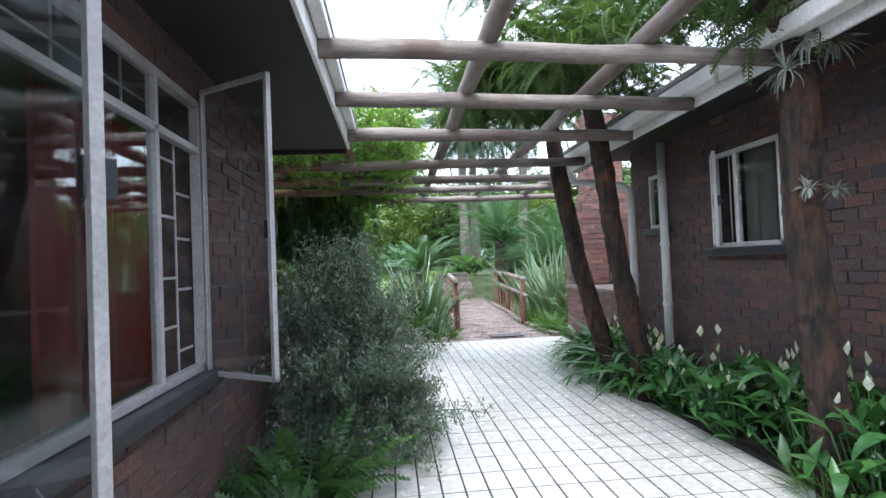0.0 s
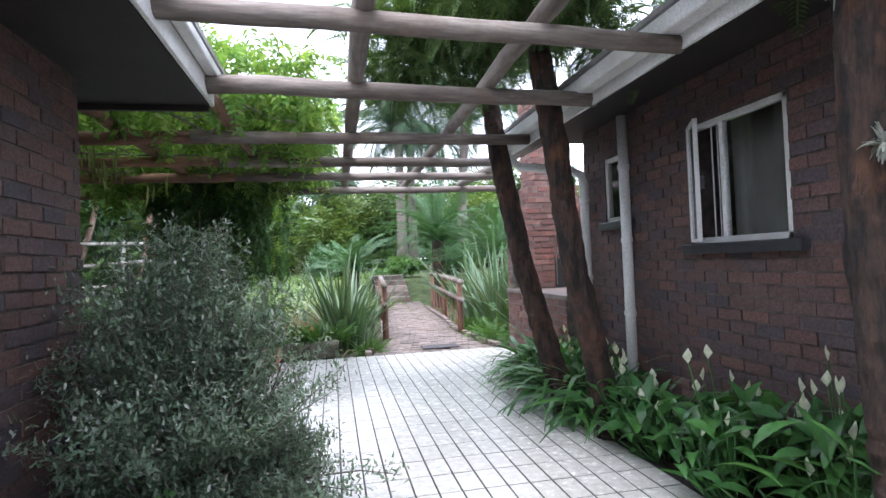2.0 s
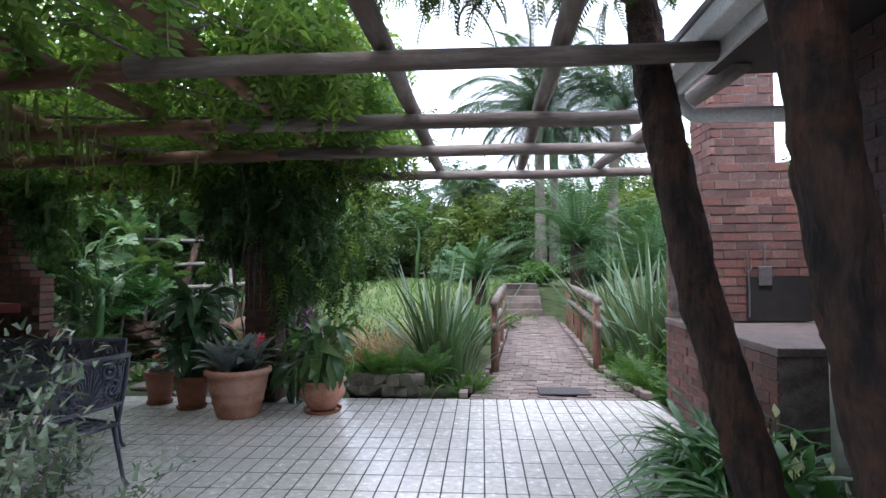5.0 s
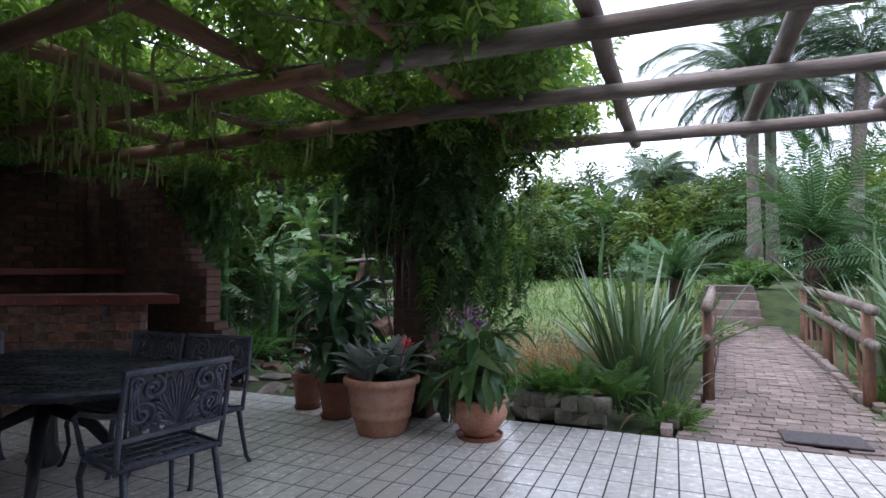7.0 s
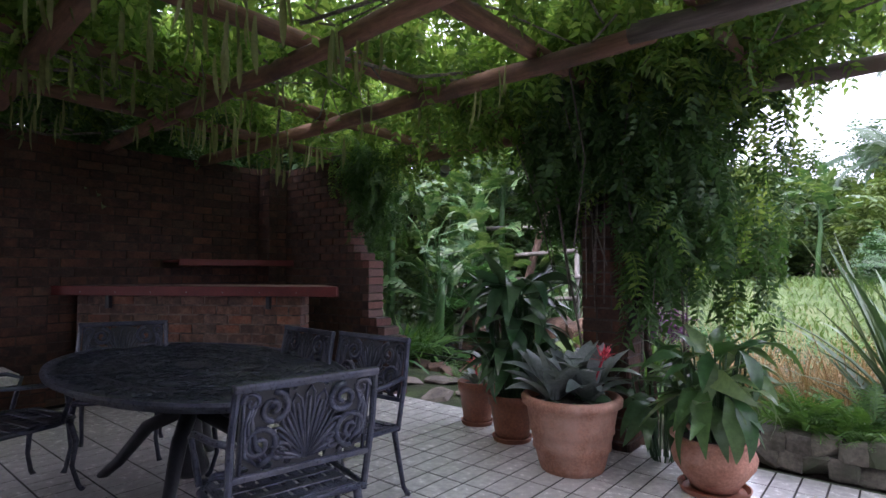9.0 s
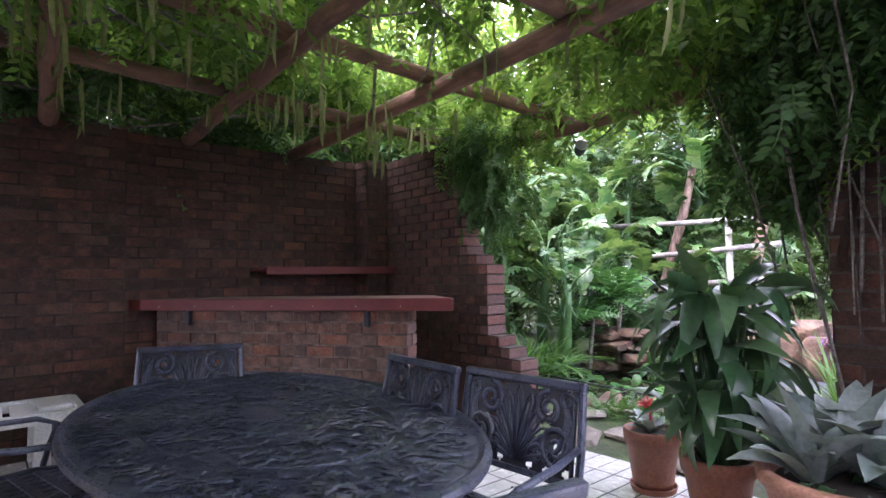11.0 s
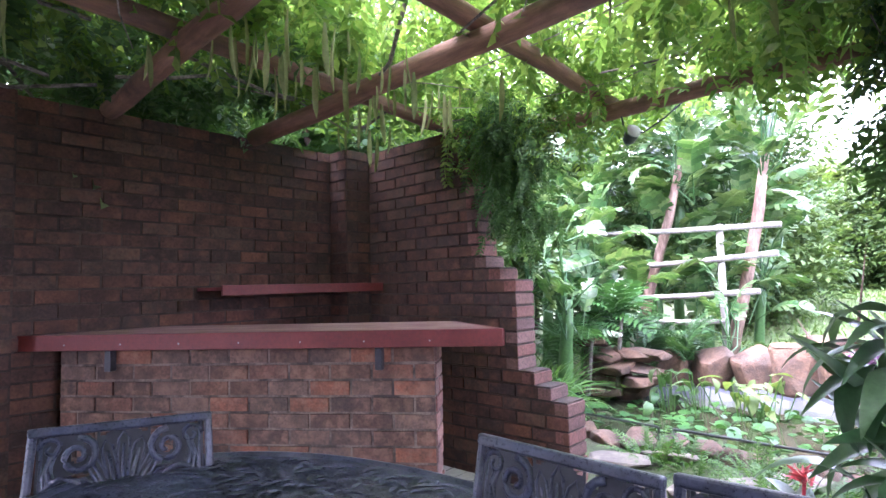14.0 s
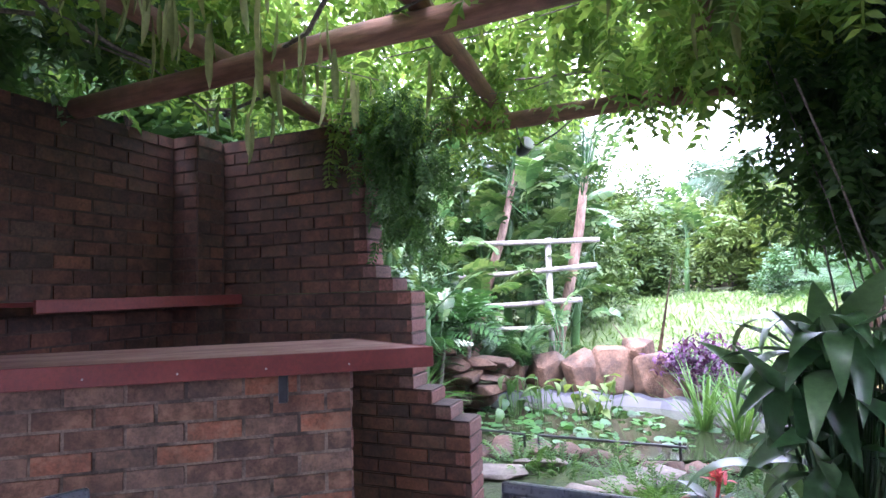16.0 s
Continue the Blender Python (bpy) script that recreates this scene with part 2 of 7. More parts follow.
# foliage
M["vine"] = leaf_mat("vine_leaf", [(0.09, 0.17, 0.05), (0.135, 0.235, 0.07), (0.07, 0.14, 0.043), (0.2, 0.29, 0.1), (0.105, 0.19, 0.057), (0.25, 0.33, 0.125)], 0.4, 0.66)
# lighter vine leaf: the sun on the canopy edge is in its colour
M["vine_sunlit"] = leaf_mat("sunlit_vine_leaf", [(0.11, 0.24, 0.06), (0.17, 0.3, 0.075), (0.09, 0.2, 0.05), (0.24, 0.34, 0.1)], 0.4, 0.4)
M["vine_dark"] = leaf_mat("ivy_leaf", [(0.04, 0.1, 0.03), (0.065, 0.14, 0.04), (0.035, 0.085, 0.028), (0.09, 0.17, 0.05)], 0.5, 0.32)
M["pod"] = leaf_mat("seed_pod", [(0.16, 0.18, 0.07), (0.22, 0.23, 0.1), (0.13, 0.16, 0.06)], 0.7, 0.15)
M["flax"] = leaf_mat("flax_blade", [(0.06, 0.125, 0.06), (0.1, 0.165, 0.085), (0.15, 0.21, 0.13), (0.045, 0.1, 0.045), (0.2, 0.25, 0.18)], 0.35, 0.16)
M["flax_dead"] = leaf_mat("dry_blade", [(0.3, 0.2, 0.1), (0.36, 0.26, 0.15), (0.24, 0.15, 0.08)], 0.7, 0.2)
M["lily"] = leaf_mat("lily_leaf", [(0.045, 0.13, 0.04), (0.075, 0.19, 0.05), (0.055, 0.15, 0.05), (0.035, 0.1, 0.032)], 0.32, 0.22)
M["spathe"] = leaf_mat("white_spathe", [(0.58, 0.6, 0.5), (0.66, 0.67, 0.6), (0.42, 0.52, 0.28)], 0.5, 0.25)
M["shrub"] = leaf_mat("grey_green_leaf", [(0.09, 0.145, 0.095), (0.13, 0.19, 0.135), (0.19, 0.235, 0.19), (0.065, 0.115, 0.07)], 0.55, 0.2)
M["twig"] = surface("grey_twig", (0.09, 0.075, 0.065), (0.2, 0.17, 0.15), 0.9, 20, 80, 0.3, spread=0.12)
M["palm"] = leaf_mat("palm_leaf", [(0.045, 0.09, 0.05), (0.07, 0.125, 0.075), (0.095, 0.15, 0.1), (0.04, 0.075, 0.04)], 0.4, 0.2)
M["cycad"] = leaf_mat("cycad_leaf", [(0.03, 0.085, 0.03), (0.05, 0.12, 0.045), (0.07, 0.15, 0.05)], 0.35, 0.18)
M["tree"] = leaf_mat("tree_leaf", [(0.035, 0.075, 0.022), (0.06, 0.11, 0.03), (0.09, 0.14, 0.04), (0.045, 0.09, 0.035)], 0.55, 0.28)
M["tree_light"] = leaf_mat("light_tree_leaf", [(0.1, 0.16, 0.04), (0.14, 0.2, 0.06), (0.08, 0.14, 0.045)], 0.55, 0.32)
M["banana"] = leaf_mat("banana_leaf", [(0.055, 0.125, 0.04), (0.085, 0.165, 0.055), (0.15, 0.22, 0.1), (0.035, 0.09, 0.03), (0.045, 0.11, 0.04)], 0.3, 0.22)
M["banana_dry"] = surface("dry_banana_stem", (0.14, 0.085, 0.065), (0.34, 0.23, 0.18), 0.9, 5, 40, 0.6, stretch=(1, 1, 0.2), spread=0.1)
M["aspidistra"] = leaf_mat("aspidistra_leaf", [(0.03, 0.08, 0.035), (0.05, 0.115, 0.05), (0.085, 0.15, 0.075), (0.025, 0.065, 0.03)], 0.28, 0.15)
M["bromeliad"] = leaf_mat("silver_bromeliad_leaf", [(0.2, 0.24, 0.25), (0.31, 0.35, 0.36), (0.13, 0.17, 0.17), (0.42, 0.46, 0.46)], 0.5, 0.12)
M["pink"] = leaf_mat("pink_bract", [(0.62, 0.08, 0.14), (0.7, 0.14, 0.2)], 0.5, 0.25)
M["purple"] = leaf_mat("purple_leaf", [(0.07, 0.02, 0.085), (0.11, 0.035, 0.13), (0.055, 0.02, 0.065)], 0.5, 0.25)
M["fern"] = leaf_mat("fern_leaf", [(0.07, 0.16, 0.035), (0.1, 0.2, 0.05), (0.05, 0.12, 0.03)], 0.5, 0.3)
M["airplant"] = leaf_mat("grey_airplant_leaf", [(0.2, 0.21, 0.19), (0.28, 0.29, 0.27), (0.15, 0.16, 0.14)], 0.8, 0.1)
M["water"] = plain("pond_water", (0.035, 0.045, 0.022), 0.06, 0.0, 0.6)


# ---- building helpers ----
def thing(name, label, category, at=(0, 0, 0), rz=0.0, group="", kind=""):
    e = new(name)
    e.matrix_world = pose(*at, 0, 0, rz)
    e.empty_display_size = 0.05
    return tagged(e, label, category, group, kind)


def part(name, bm, material, parent=None, label="", smooth=False, data=None):
    """Links a bmesh as one mesh object under a thing or part."""
    if data is None:
        data = bpy.data.meshes.new(name)
        bm.normal_update()
        bm.to_mesh(data)
        bm.free()
        data.materials.append(material)
        if smooth:
            data.polygons.foreach_set("use_smooth", [True] * len(data.polygons))
    ob = new(name, data)
    if parent:
        ob.parent = parent
    if label:
        ob["label"] = label
    return ob


def box(bm, x0, x1, y0, y1, z0, z1, bevel=0.0, m=None):
    """Adds a box, its edges rounded by bevel."""
    mat = Matrix.Translation(((x0 + x1) / 2, (y0 + y1) / 2, (z0 + z1) / 2)) @ Matrix.Diagonal((abs(x1 - x0), abs(y1 - y0), abs(z1 - z0), 1))
    r = bmesh.ops.create_cube(bm, size=1, matrix=(m @ mat) if m else mat)
    if bevel:
        edges = list({e for v in r["verts"] for e in v.link_edges})
        bmesh.ops.bevel(bm, geom=edges, offset=bevel, segments=2, affect="EDGES", profile=0.5)
    return bm


def boxed(x0, x1, y0, y1, z0, z1, bevel=0.0):
    return box(bmesh.new(), x0, x1, y0, y1, z0, z1, bevel)


def tube(bm, pts, radii, sides=10, caps=True, wobble=0.0, rng=None):
    """A round limb through the points, tapering by the radii."""
    pts = [Vector(p) for p in pts]
    rings, ref = [], Vector((0.31, 0.2, 0.93))
    for i, p in enumerate(pts):
        d = (pts[min(i + 1, len(pts) - 1)] - pts[max(i - 1, 0)]).normalized()
        if abs(d.dot(ref)) > 0.98:
            ref = Vector((1, 0.1, 0))
        u = d.cross(ref).normalized()
        v = d.cross(u).normalized()
        r = radii[i] if isinstance(radii, (list, tuple)) else radii
        ring = []
        for k in range(sides):
            a = 2 * math.pi * k / sides
            rr = r * (1 + (rng.uniform(-wobble, wobble) if rng else 0))
            ring.append(bm.verts.new(p + (u * math.cos(a) + v * math.sin(a)) * rr))
        rings.append(ring)
    for a, b in zip(rings, rings[1:]):
        for k in range(sides):
            bm.faces.new((a[k], a[(k + 1) % sides], b[(k + 1) % sides], b[k]))
    if caps:
        bm.faces.new(rings[0][::-1])
        bm.faces.new(rings[-1])
    return bm


def lathe(bm, profile, sides=28, centre=(0, 0, 0), m=None):
    """Turns a profile of (radius, height) about the z axis."""
    rings = []
    for r, z in profile:
        ring = []
        for k in range(sides):
            a = 2 * math.pi * k / sides
            p = Vector((centre[0] + r * math.cos(a), centre[1] + r * math.sin(a), centre[2] + z))
            ring.append(bm.verts.new(m @ p if m else p))
        rings.append(ring)
    for a, b in zip(rings, rings[1:]):
        for k in range(sides):
            bm.faces.new((a[k], a[(k + 1) % sides], b[(k + 1) % sides], b[k]))
    bm.faces.new(rings[0][::-1])
    bm.faces.new(rings[-1])
    return bm


def mesh_from(name, verts, faces, material, smooth=True):
    """A mesh from numpy arrays: verts (n, 3), faces (m, 3 or 4)."""
    me = bpy.data.meshes.new(name)
    k = faces.shape[1]
    me.vertices.add(len(verts))
    me.vertices.foreach_set("co", np.ascontiguousarray(verts, dtype=np.float32).ravel())
    me.loops.add(faces.size)
    me.loops.foreach_set("vertex_index", faces.astype(np.int32).ravel())
    me.polygons.add(len(faces))
    me.polygons.foreach_set("loop_start", np.arange(0, faces.size, k, dtype=np.int32))
    me.polygons.foreach_set("use_smooth", np.full(len(faces), smooth))
    me.materials.append(material)
    me.update(calc_edges=True)
    me.validate()
    return me


def strewn(name, template, mats, material, parent=None, label="", smooth=True):
    """One mesh of many copies of a template (verts, faces) under the 4x4 matrices."""
    v, f = template
    mats = np.asarray(mats)
    vh = np.concatenate([v, np.ones((len(v), 1))], 1)
    verts = np.einsum("nij,kj->nki", mats[:, :3, :], vh).reshape(-1, 3)
    faces = (f[None] + (np.arange(len(mats)) * len(v))[:, None, None]).reshape(-1, f.shape[1])
    return part(name, None, None, parent, label, data=mesh_from(name, verts, faces, material, smooth))


def joined(parts):
    """Several (verts, faces) templates as one."""
    vs, fs, o = [], [], 0
    for v, f in parts:
        vs.append(v)
        fs.append(f + o)
        o += len(v)
    return np.concatenate(vs), np.concatenate(fs)


def spin(rng, n, tilt=(0, 60), scale=(0.8, 1.2)):
    """n random turns and sizes: rotation matrices (n, 3, 3) of a thing that grows along +y with its face up."""
    yaw, pit, rol = rng.uniform(0, 2 * np.pi, n), np.radians(rng.uniform(*tilt, n)), rng.normal(0, 0.35, n)
    s = rng.uniform(*scale, n)
    cy, sy, cp, sp, cr, sr = np.cos(yaw), np.sin(yaw), np.cos(pit), np.sin(pit), np.cos(rol), np.sin(rol)
    z, o = np.zeros(n), np.ones(n)
    rz = np.stack([np.stack([cy, -sy, z], 1), np.stack([sy, cy, z], 1), np.stack([z, z, o], 1)], 1)
    rx = np.stack([np.stack([o, z, z], 1), np.stack([z, cp, -sp], 1), np.stack([z, sp, cp], 1)], 1)
    ry = np.stack([np.stack([cr, z, sr], 1), np.stack([z, o, z], 1), np.stack([-sr, z, cr], 1)], 1)
    return np.einsum("nij,njk,nkl->nil", rz, rx, ry) * s[:, None, None]


def placed(rot, pos):
    m = np.zeros((len(rot), 4, 4))
    m[:, :3, :3], m[:, :3, 3], m[:, 3, 3] = rot, pos, 1
    return m


def blade(length, width, bend=0.6, segs=6, fold=0.25, tip=0.6, base=0.5, twist=0.0):
    """A leaf blade along +y that arches down by bend (radians over its length), folded along its rib. Quads."""
    v, f = [], []
    y = z = 0.0
    for i in range(segs + 1):
        t = i / segs
        w = width / 2 * (base + (1 - base) * min(t / 0.35, 1)) * (1 - max(t - tip, 0) / (1 - tip)) ** 0.8 if t < 1 else 0.002
        w = max(w, 0.0015)
        tw = twist * t
        v += [(-w * math.cos(tw), y, z + w * fold - w * math.sin(tw)), (0, y, z), (w * math.cos(tw), y, z + w * fold + w * math.sin(tw))]
        a = -bend * t * 1.4
        y, z = y + length / segs * math.cos(a), z + length / segs * math.sin(a)
    for i in range(segs):
        o = i * 3
        f += [(o, o + 1, o + 4, o + 3), (o + 1, o + 2, o + 5, o + 4)]
    return np.array(v), np.array(f)


def frond(length, leaflets, leaf_len, leaf_w, droop=0.5, arch=0.5, lift=0.2, taper=True, fold=0.2, sweep=0.5):
    """A feather leaf along +y: a thin rib with leaflet pairs. Quads."""
    v, f = [], []
    n = leaflets
    y = z = 0.0
    pts = []
    for i in range(n + 1):
        t = i / n
        pts.append((y, z))
        a = lift - arch * t * 1.6
        y, z = y + length / n * math.cos(a), z + length / n * math.sin(a)
    for i, (py, pz) in enumerate(pts):
        t = i / n
        ll = leaf_len * (math.sin(math.pi * (0.12 + 0.8 * t)) ** 0.6 if taper else 1)
        if i < n:
            o = len(v)
            w = 0.004 + 0.006 * (1 - t) * min(length, 1.5)
            ny, nz = pts[i + 1]
            v += [(-w, py, pz), (w, py, pz), (w * 0.8, ny, nz), (-w * 0.8, ny, nz)]
            f.append((o, o + 1, o + 2, o + 3))
        for s in (-1, 1):
            o = len(v)
            dx, dy, dz = s * math.cos(sweep), math.sin(sweep), -droop * 0.5
            w = leaf_w / 2
            mx, my, mz = dx * ll * 0.45, dy * ll * 0.45, dz * ll * 0.3
            v += [(0, py, pz), (mx - s * w * dy, py + my + w * abs(dx), pz + mz + w * fold), (dx * ll, py + dy * ll, pz + dz * ll - droop * ll * 0.25), (mx + s * w * dy, py + my - w * abs(dx), pz + mz + w * fold)]
            f.append((o, o + 1, o + 2, o + 3))
    return np.array(v), np.array(f)


def torn(length, width, bend, rng):
    """A banana leaf: a rib with broad strips, split and hanging unevenly."""
    v, f = [], []
    n = 9
    y = z = 0.0
    for i in range(n):
        t = i / n
        a = -bend * t * 1.4
        ny, nz = y + length / n * math.cos(a), z + length / n * math.sin(a)
        w = width / 2 * math.sin(math.pi * min(0.16 + 0.86 * t, 0.97)) ** 0.6
        for s in (-1, 1):
            o = len(v)
            wj, dj, gap = w * rng.uniform(0.75, 1.08), rng.uniform(0.0, 0.45), rng.choice([1.0, 1.0, 0.82, 0.7])
            ey, ez = y + (ny - y) * gap, z + (nz - z) * gap
            k = 0.35 * w
            v += [(0, y, z), (0, ny, nz), (s * wj * 0.55, ey + k * 0.5, ez + 0.08 * w), (s * wj * 0.55, y + k * 0.5, z + 0.08 * w), (s * wj, ey + k, ez - dj * w), (s * wj, y + k * 1.1, z - dj * w)]
            f += [(o, o + 1, o + 2, o + 3), (o + 3, o + 2, o + 4, o + 5)]
        y, z = ny, nz
    return np.array(v), np.array(f)


def log(name, a, b, r, material, seed, label, parent=None, group=""):
    """A round pole from a to b, slightly crooked, with cut ends; built along its own z."""
    rng = random.Random(seed)
    a, b = Vector(a), Vector(b)
    n = (b - a).length
    steps = max(4, int(n / 0.35))
    bm = bmesh.new()
    pts = [(rng.uniform(-1, 1) * r * 0.12, rng.uniform(-1, 1) * r * 0.12, n * i / steps) for i in range(steps + 1)]
    k0 = rng.uniform(0.92, 1.06)
    tube(bm, pts, [r * k0 * (1 - 0.12 * i / steps) for i in range(steps + 1)], 12, True, 0.035, rng)
    ob = part(name, bm, material, parent, smooth=True)
    ob.matrix_world = Matrix.Translation(a) @ (b - a).to_track_quat("Z", "Y").to_matrix().to_4x4()
    if not parent:
        tagged(ob, label, "pole", group)
    return ob


# pieces of walls and floors wait here and are linked last
LATE = []


def brick_mesh(length, height, proud, chip=0.004):
    """One brick, lying along x, its face at -y, standing proud of the wall plane y = 0."""
    bm = boxed(0, length, -proud, 0.03, 0, height)
    for v in bm.verts:
        if v.co.y < 0:
            v.co.x += chip * (1 if v.co.x < length / 2 else -1) * 0.6
            v.co.z += chip * (1 if v.co.z < height / 2 else -1) * 0.6
    bmesh.ops.delete(bm, geom=[f for f in bm.faces if f.normal.y > 0.9], context="FACES")
    return bm


def brickwork(wall, m, length, height, material, course=0.085, unit=0.232, near=None, holes=(), top=None, proud=0.007, seed=1, joint=0.011, name="brick"):
    """Lays bricks on a wall face: m puts x along the wall, -y out of it. Full bricks inside near = (u0, u1, z0, z1)
    become parts; the cut ones and those beyond are one joined part."""
    rng = random.Random(seed)
    data = None
    rest_v, rest_f = [], []
    count = 0
    rows = int(height / course + 0.5)
    inv = wall.matrix_world.inverted() @ m
    for r in range(rows):
        z = r * course
        u = -unit / 2 if r % 2 else 0.0
        while u < length:
            a, b = max(u, 0.0), min(u + unit - joint, length)
            u += unit
            spans = [(a, b)]
            zm = z + course / 2
            for h0, h1, hz0, hz1 in holes:
                if hz0 < zm < hz1:
                    spans = [s for a2, b2 in spans for s in ((a2, min(b2, h0)), (max(a2, h1), b2)) if s[1] - s[0] > 0.025]
            if top:
                spans = [(a2, min(b2, top(z))) for a2, b2 in spans if min(b2, top(z)) - a2 > 0.03]
            for a2, b2 in spans:
                if b2 - a2 < 0.025:
                    continue
                jig = rng.uniform(-0.005, 0.005)
                full = abs(b2 - a2 - (unit - joint)) < 0.002
                if full and near and near[0] <= a2 and b2 <= near[1] and near[2] <= z <= near[3] and count < 290:
                    if data is None:
                        bm = brick_mesh(unit - joint, course - joint, proud)
                        data = bpy.data.meshes.new(name)
                        bm.to_mesh(data)
                        bm.free()
                        data.materials.append(material)
                    ob = bpy.data.objects.new(name, data)
                    LATE.append((ob, wall, inv @ Matrix.Translation((a2, jig, z)) @ pose(0, 0, 0, 0, rng.uniform(-0.5, 0.5), rng.uniform(-0.4, 0.4))))
                    count += 1
                else:
                    o = len(rest_v)
                    y0, y1 = -proud + jig, 0.03
                    c = 0.002
                    z1 = z + course - joint
                    rest_v += [(a2 + c, y0, z + c), (b2 - c, y0, z + c), (b2 - c, y0, z1 - c), (a2 + c, y0, z1 - c), (a2, y1, z), (b2, y1, z), (b2, y1, z1), (a2, y1, z1)]
                    rest_f += [(o, o + 1, o + 2, o + 3), (o + 1, o, o + 4, o + 5), (o + 2, o + 1, o + 5, o + 6), (o + 3, o + 2, o + 6, o + 7), (o, o + 3, o + 7, o + 4)]
    if rest_v:
        v = np.array(rest_v)
        vm = np.array(inv)
        v = v @ vm[:3, :3].T + vm[:3, 3]
        ob = bpy.data.objects.new("brickwork", mesh_from("brickwork", v, np.array(rest_f), material, False))
        ob["kind"] = "stuff"
        LATE.append((ob, wall, None))


def structure(name, bm, material, label, category="wall"):
    return tagged(part(name, bm, material), label, category, kind="structure")


# ---- ground: one sheet to the horizon, dipping into the pond, rising behind the garden ----
def ground_height(x, y):
    h = -0.06
    h += 0.95 * min(max((y - 17.5) / 4.0, 0), 1) ** 1.5 * min(max((x + 9) / 5, 0.25), 1)
    h += 0.02 * max(y - 24, 0) ** 0.8
    d = ((x + 3.5) / 2.3) ** 2 + ((y - 13.2) / 1.15) ** 2
    if d < 1.6:
        h -= 0.55 * min(1, max(0, (1.6 - d) / 0.9))
    if 10.2 < y < 17 and -1.5 < x < 6 and not 1.3 < x < 3.4:
        h -= 0.18 * min((y - 10.2) / 1.0, 1) * min((17 - y) / 1.5, 1)
    return h


gx = np.unique(np.concatenate([np.linspace(-400, -40, 10), np.linspace(-40, -8, 20), np.linspace(-8, 8, 81), np.linspace(8, 40, 20), np.linspace(40, 400, 10)]))
gy = np.unique(np.concatenate([np.linspace(-300, -20, 8), np.linspace(-20, 9, 16), np.linspace(9, 26, 86), np.linspace(26, 60, 18), np.linspace(60, 500, 10)]))
gv = np.array([(x, y, ground_height(x, y)) for y in gy for x in gx])
gi = np.arange(len(gx) * len(gy)).reshape(len(gy), len(gx))
gf = np.stack([gi[:-1, :-1], gi[:-1, 1:], gi[1:, 1:], gi[1:, :-1]], -1).reshape(-1, 4)
tagged(new("ground", mesh_from("ground", gv, gf, M["ground"])), "dark garden soil with low green cover", "ground", kind="structure")

# ---- tiled terrace floor ----
EDGE = 10.25
TILE_X, TILE_Y = 0.147, 0.294
floor = structure("floor", boxed(-5.8, 3.45, -6, EDGE, -0.2, -0.0028), M["grout"], "tiled terrace floor with dark grout joints", "floor")

# ---- right-hand house ----
RX = 3.42
bm = bmesh.new()
for y0, y1, z0, z1 in ((-6, 4.35, -0.2, 2.75), (5.27, 6.16, -0.2, 2.75), (6.56, 7.0, -0.2, 2.75), (4.35, 5.27, -0.2, 1.48), (4.35, 5.27, 2.355, 2.75), (6.16, 6.56, -0.2, 1.74), (6.16, 6.56, 2.355, 2.75)):
    box(bm, RX, RX + 0.23, y0, y1, z0, z1)
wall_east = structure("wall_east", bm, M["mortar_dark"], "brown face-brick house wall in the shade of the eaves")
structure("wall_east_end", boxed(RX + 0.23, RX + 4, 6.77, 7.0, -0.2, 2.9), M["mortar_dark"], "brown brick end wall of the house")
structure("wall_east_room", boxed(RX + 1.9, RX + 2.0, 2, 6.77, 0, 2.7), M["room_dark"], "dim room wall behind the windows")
brickwork(wall_east, Matrix(((0, 1, 0, RX), (1, 0, 0, -1.0), (0, 0, 1, -0.05), (0, 0, 0, 1))),
          8.0, 2.78, M["brick_house"], 0.0835, 0.232, (4.0, 7.4, 0.45, 1.62), [(5.35, 6.27, 1.53, 2.405), (7.16, 7.56, 1.79, 2.405)], seed=2)
# eaves
roof_e = thing("roof_eave", "white painted fascia and eave of the house", "roof", kind="structure")
bm = boxed(2.72, 2.745, -6, 7.4, 2.56, 2.74, 0.004)
part("fascia", bm, M["white_paint"], roof_e)
part("gutter", boxed(2.60, 2.716, -6, 7.42, 2.64, 2.75, 0.012), M["white_paint"], roof_e, "white box gutter")
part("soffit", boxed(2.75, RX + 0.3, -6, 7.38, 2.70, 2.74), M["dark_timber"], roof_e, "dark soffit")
bm = bmesh.new()
v = [bm.verts.new(p) for p in ((2.6, -6, 2.765), (2.6, 7.45, 2.765), (9, 7.45, 4.3), (9, -6, 4.3), (2.6, -6, 2.80), (2.6, 7.45, 2.80), (9, 7.45, 4.335), (9, -6, 4.335))]
for q in ((0, 1, 2, 3), (7, 6, 5, 4), (0, 4, 5, 1), (1, 5, 6, 2), (2, 6, 7, 3), (3, 7, 4, 0)):
    bm.faces.new([v[i] for i in q])
part("roof_sheet", bm, M["roof"], roof_e, "grey roof sheeting")

# ---- left-hand house ----
LX = -0.65
bm = bmesh.new()
for y0, y1, z0, z1 in ((-6, 0.95, -0.2, 2.62), (3.42, 5.1, -0.2, 2.62), (0.95, 3.42, -0.2, 0.9), (0.95, 3.42, 2.37, 2.62)):
    box(bm, LX - 0.23, LX, y0, y1, z0, z1)
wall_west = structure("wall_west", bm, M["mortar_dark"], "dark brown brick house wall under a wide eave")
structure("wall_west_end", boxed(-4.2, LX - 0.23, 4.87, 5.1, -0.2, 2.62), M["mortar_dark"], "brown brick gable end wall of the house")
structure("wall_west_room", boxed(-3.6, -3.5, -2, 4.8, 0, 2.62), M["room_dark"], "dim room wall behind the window")
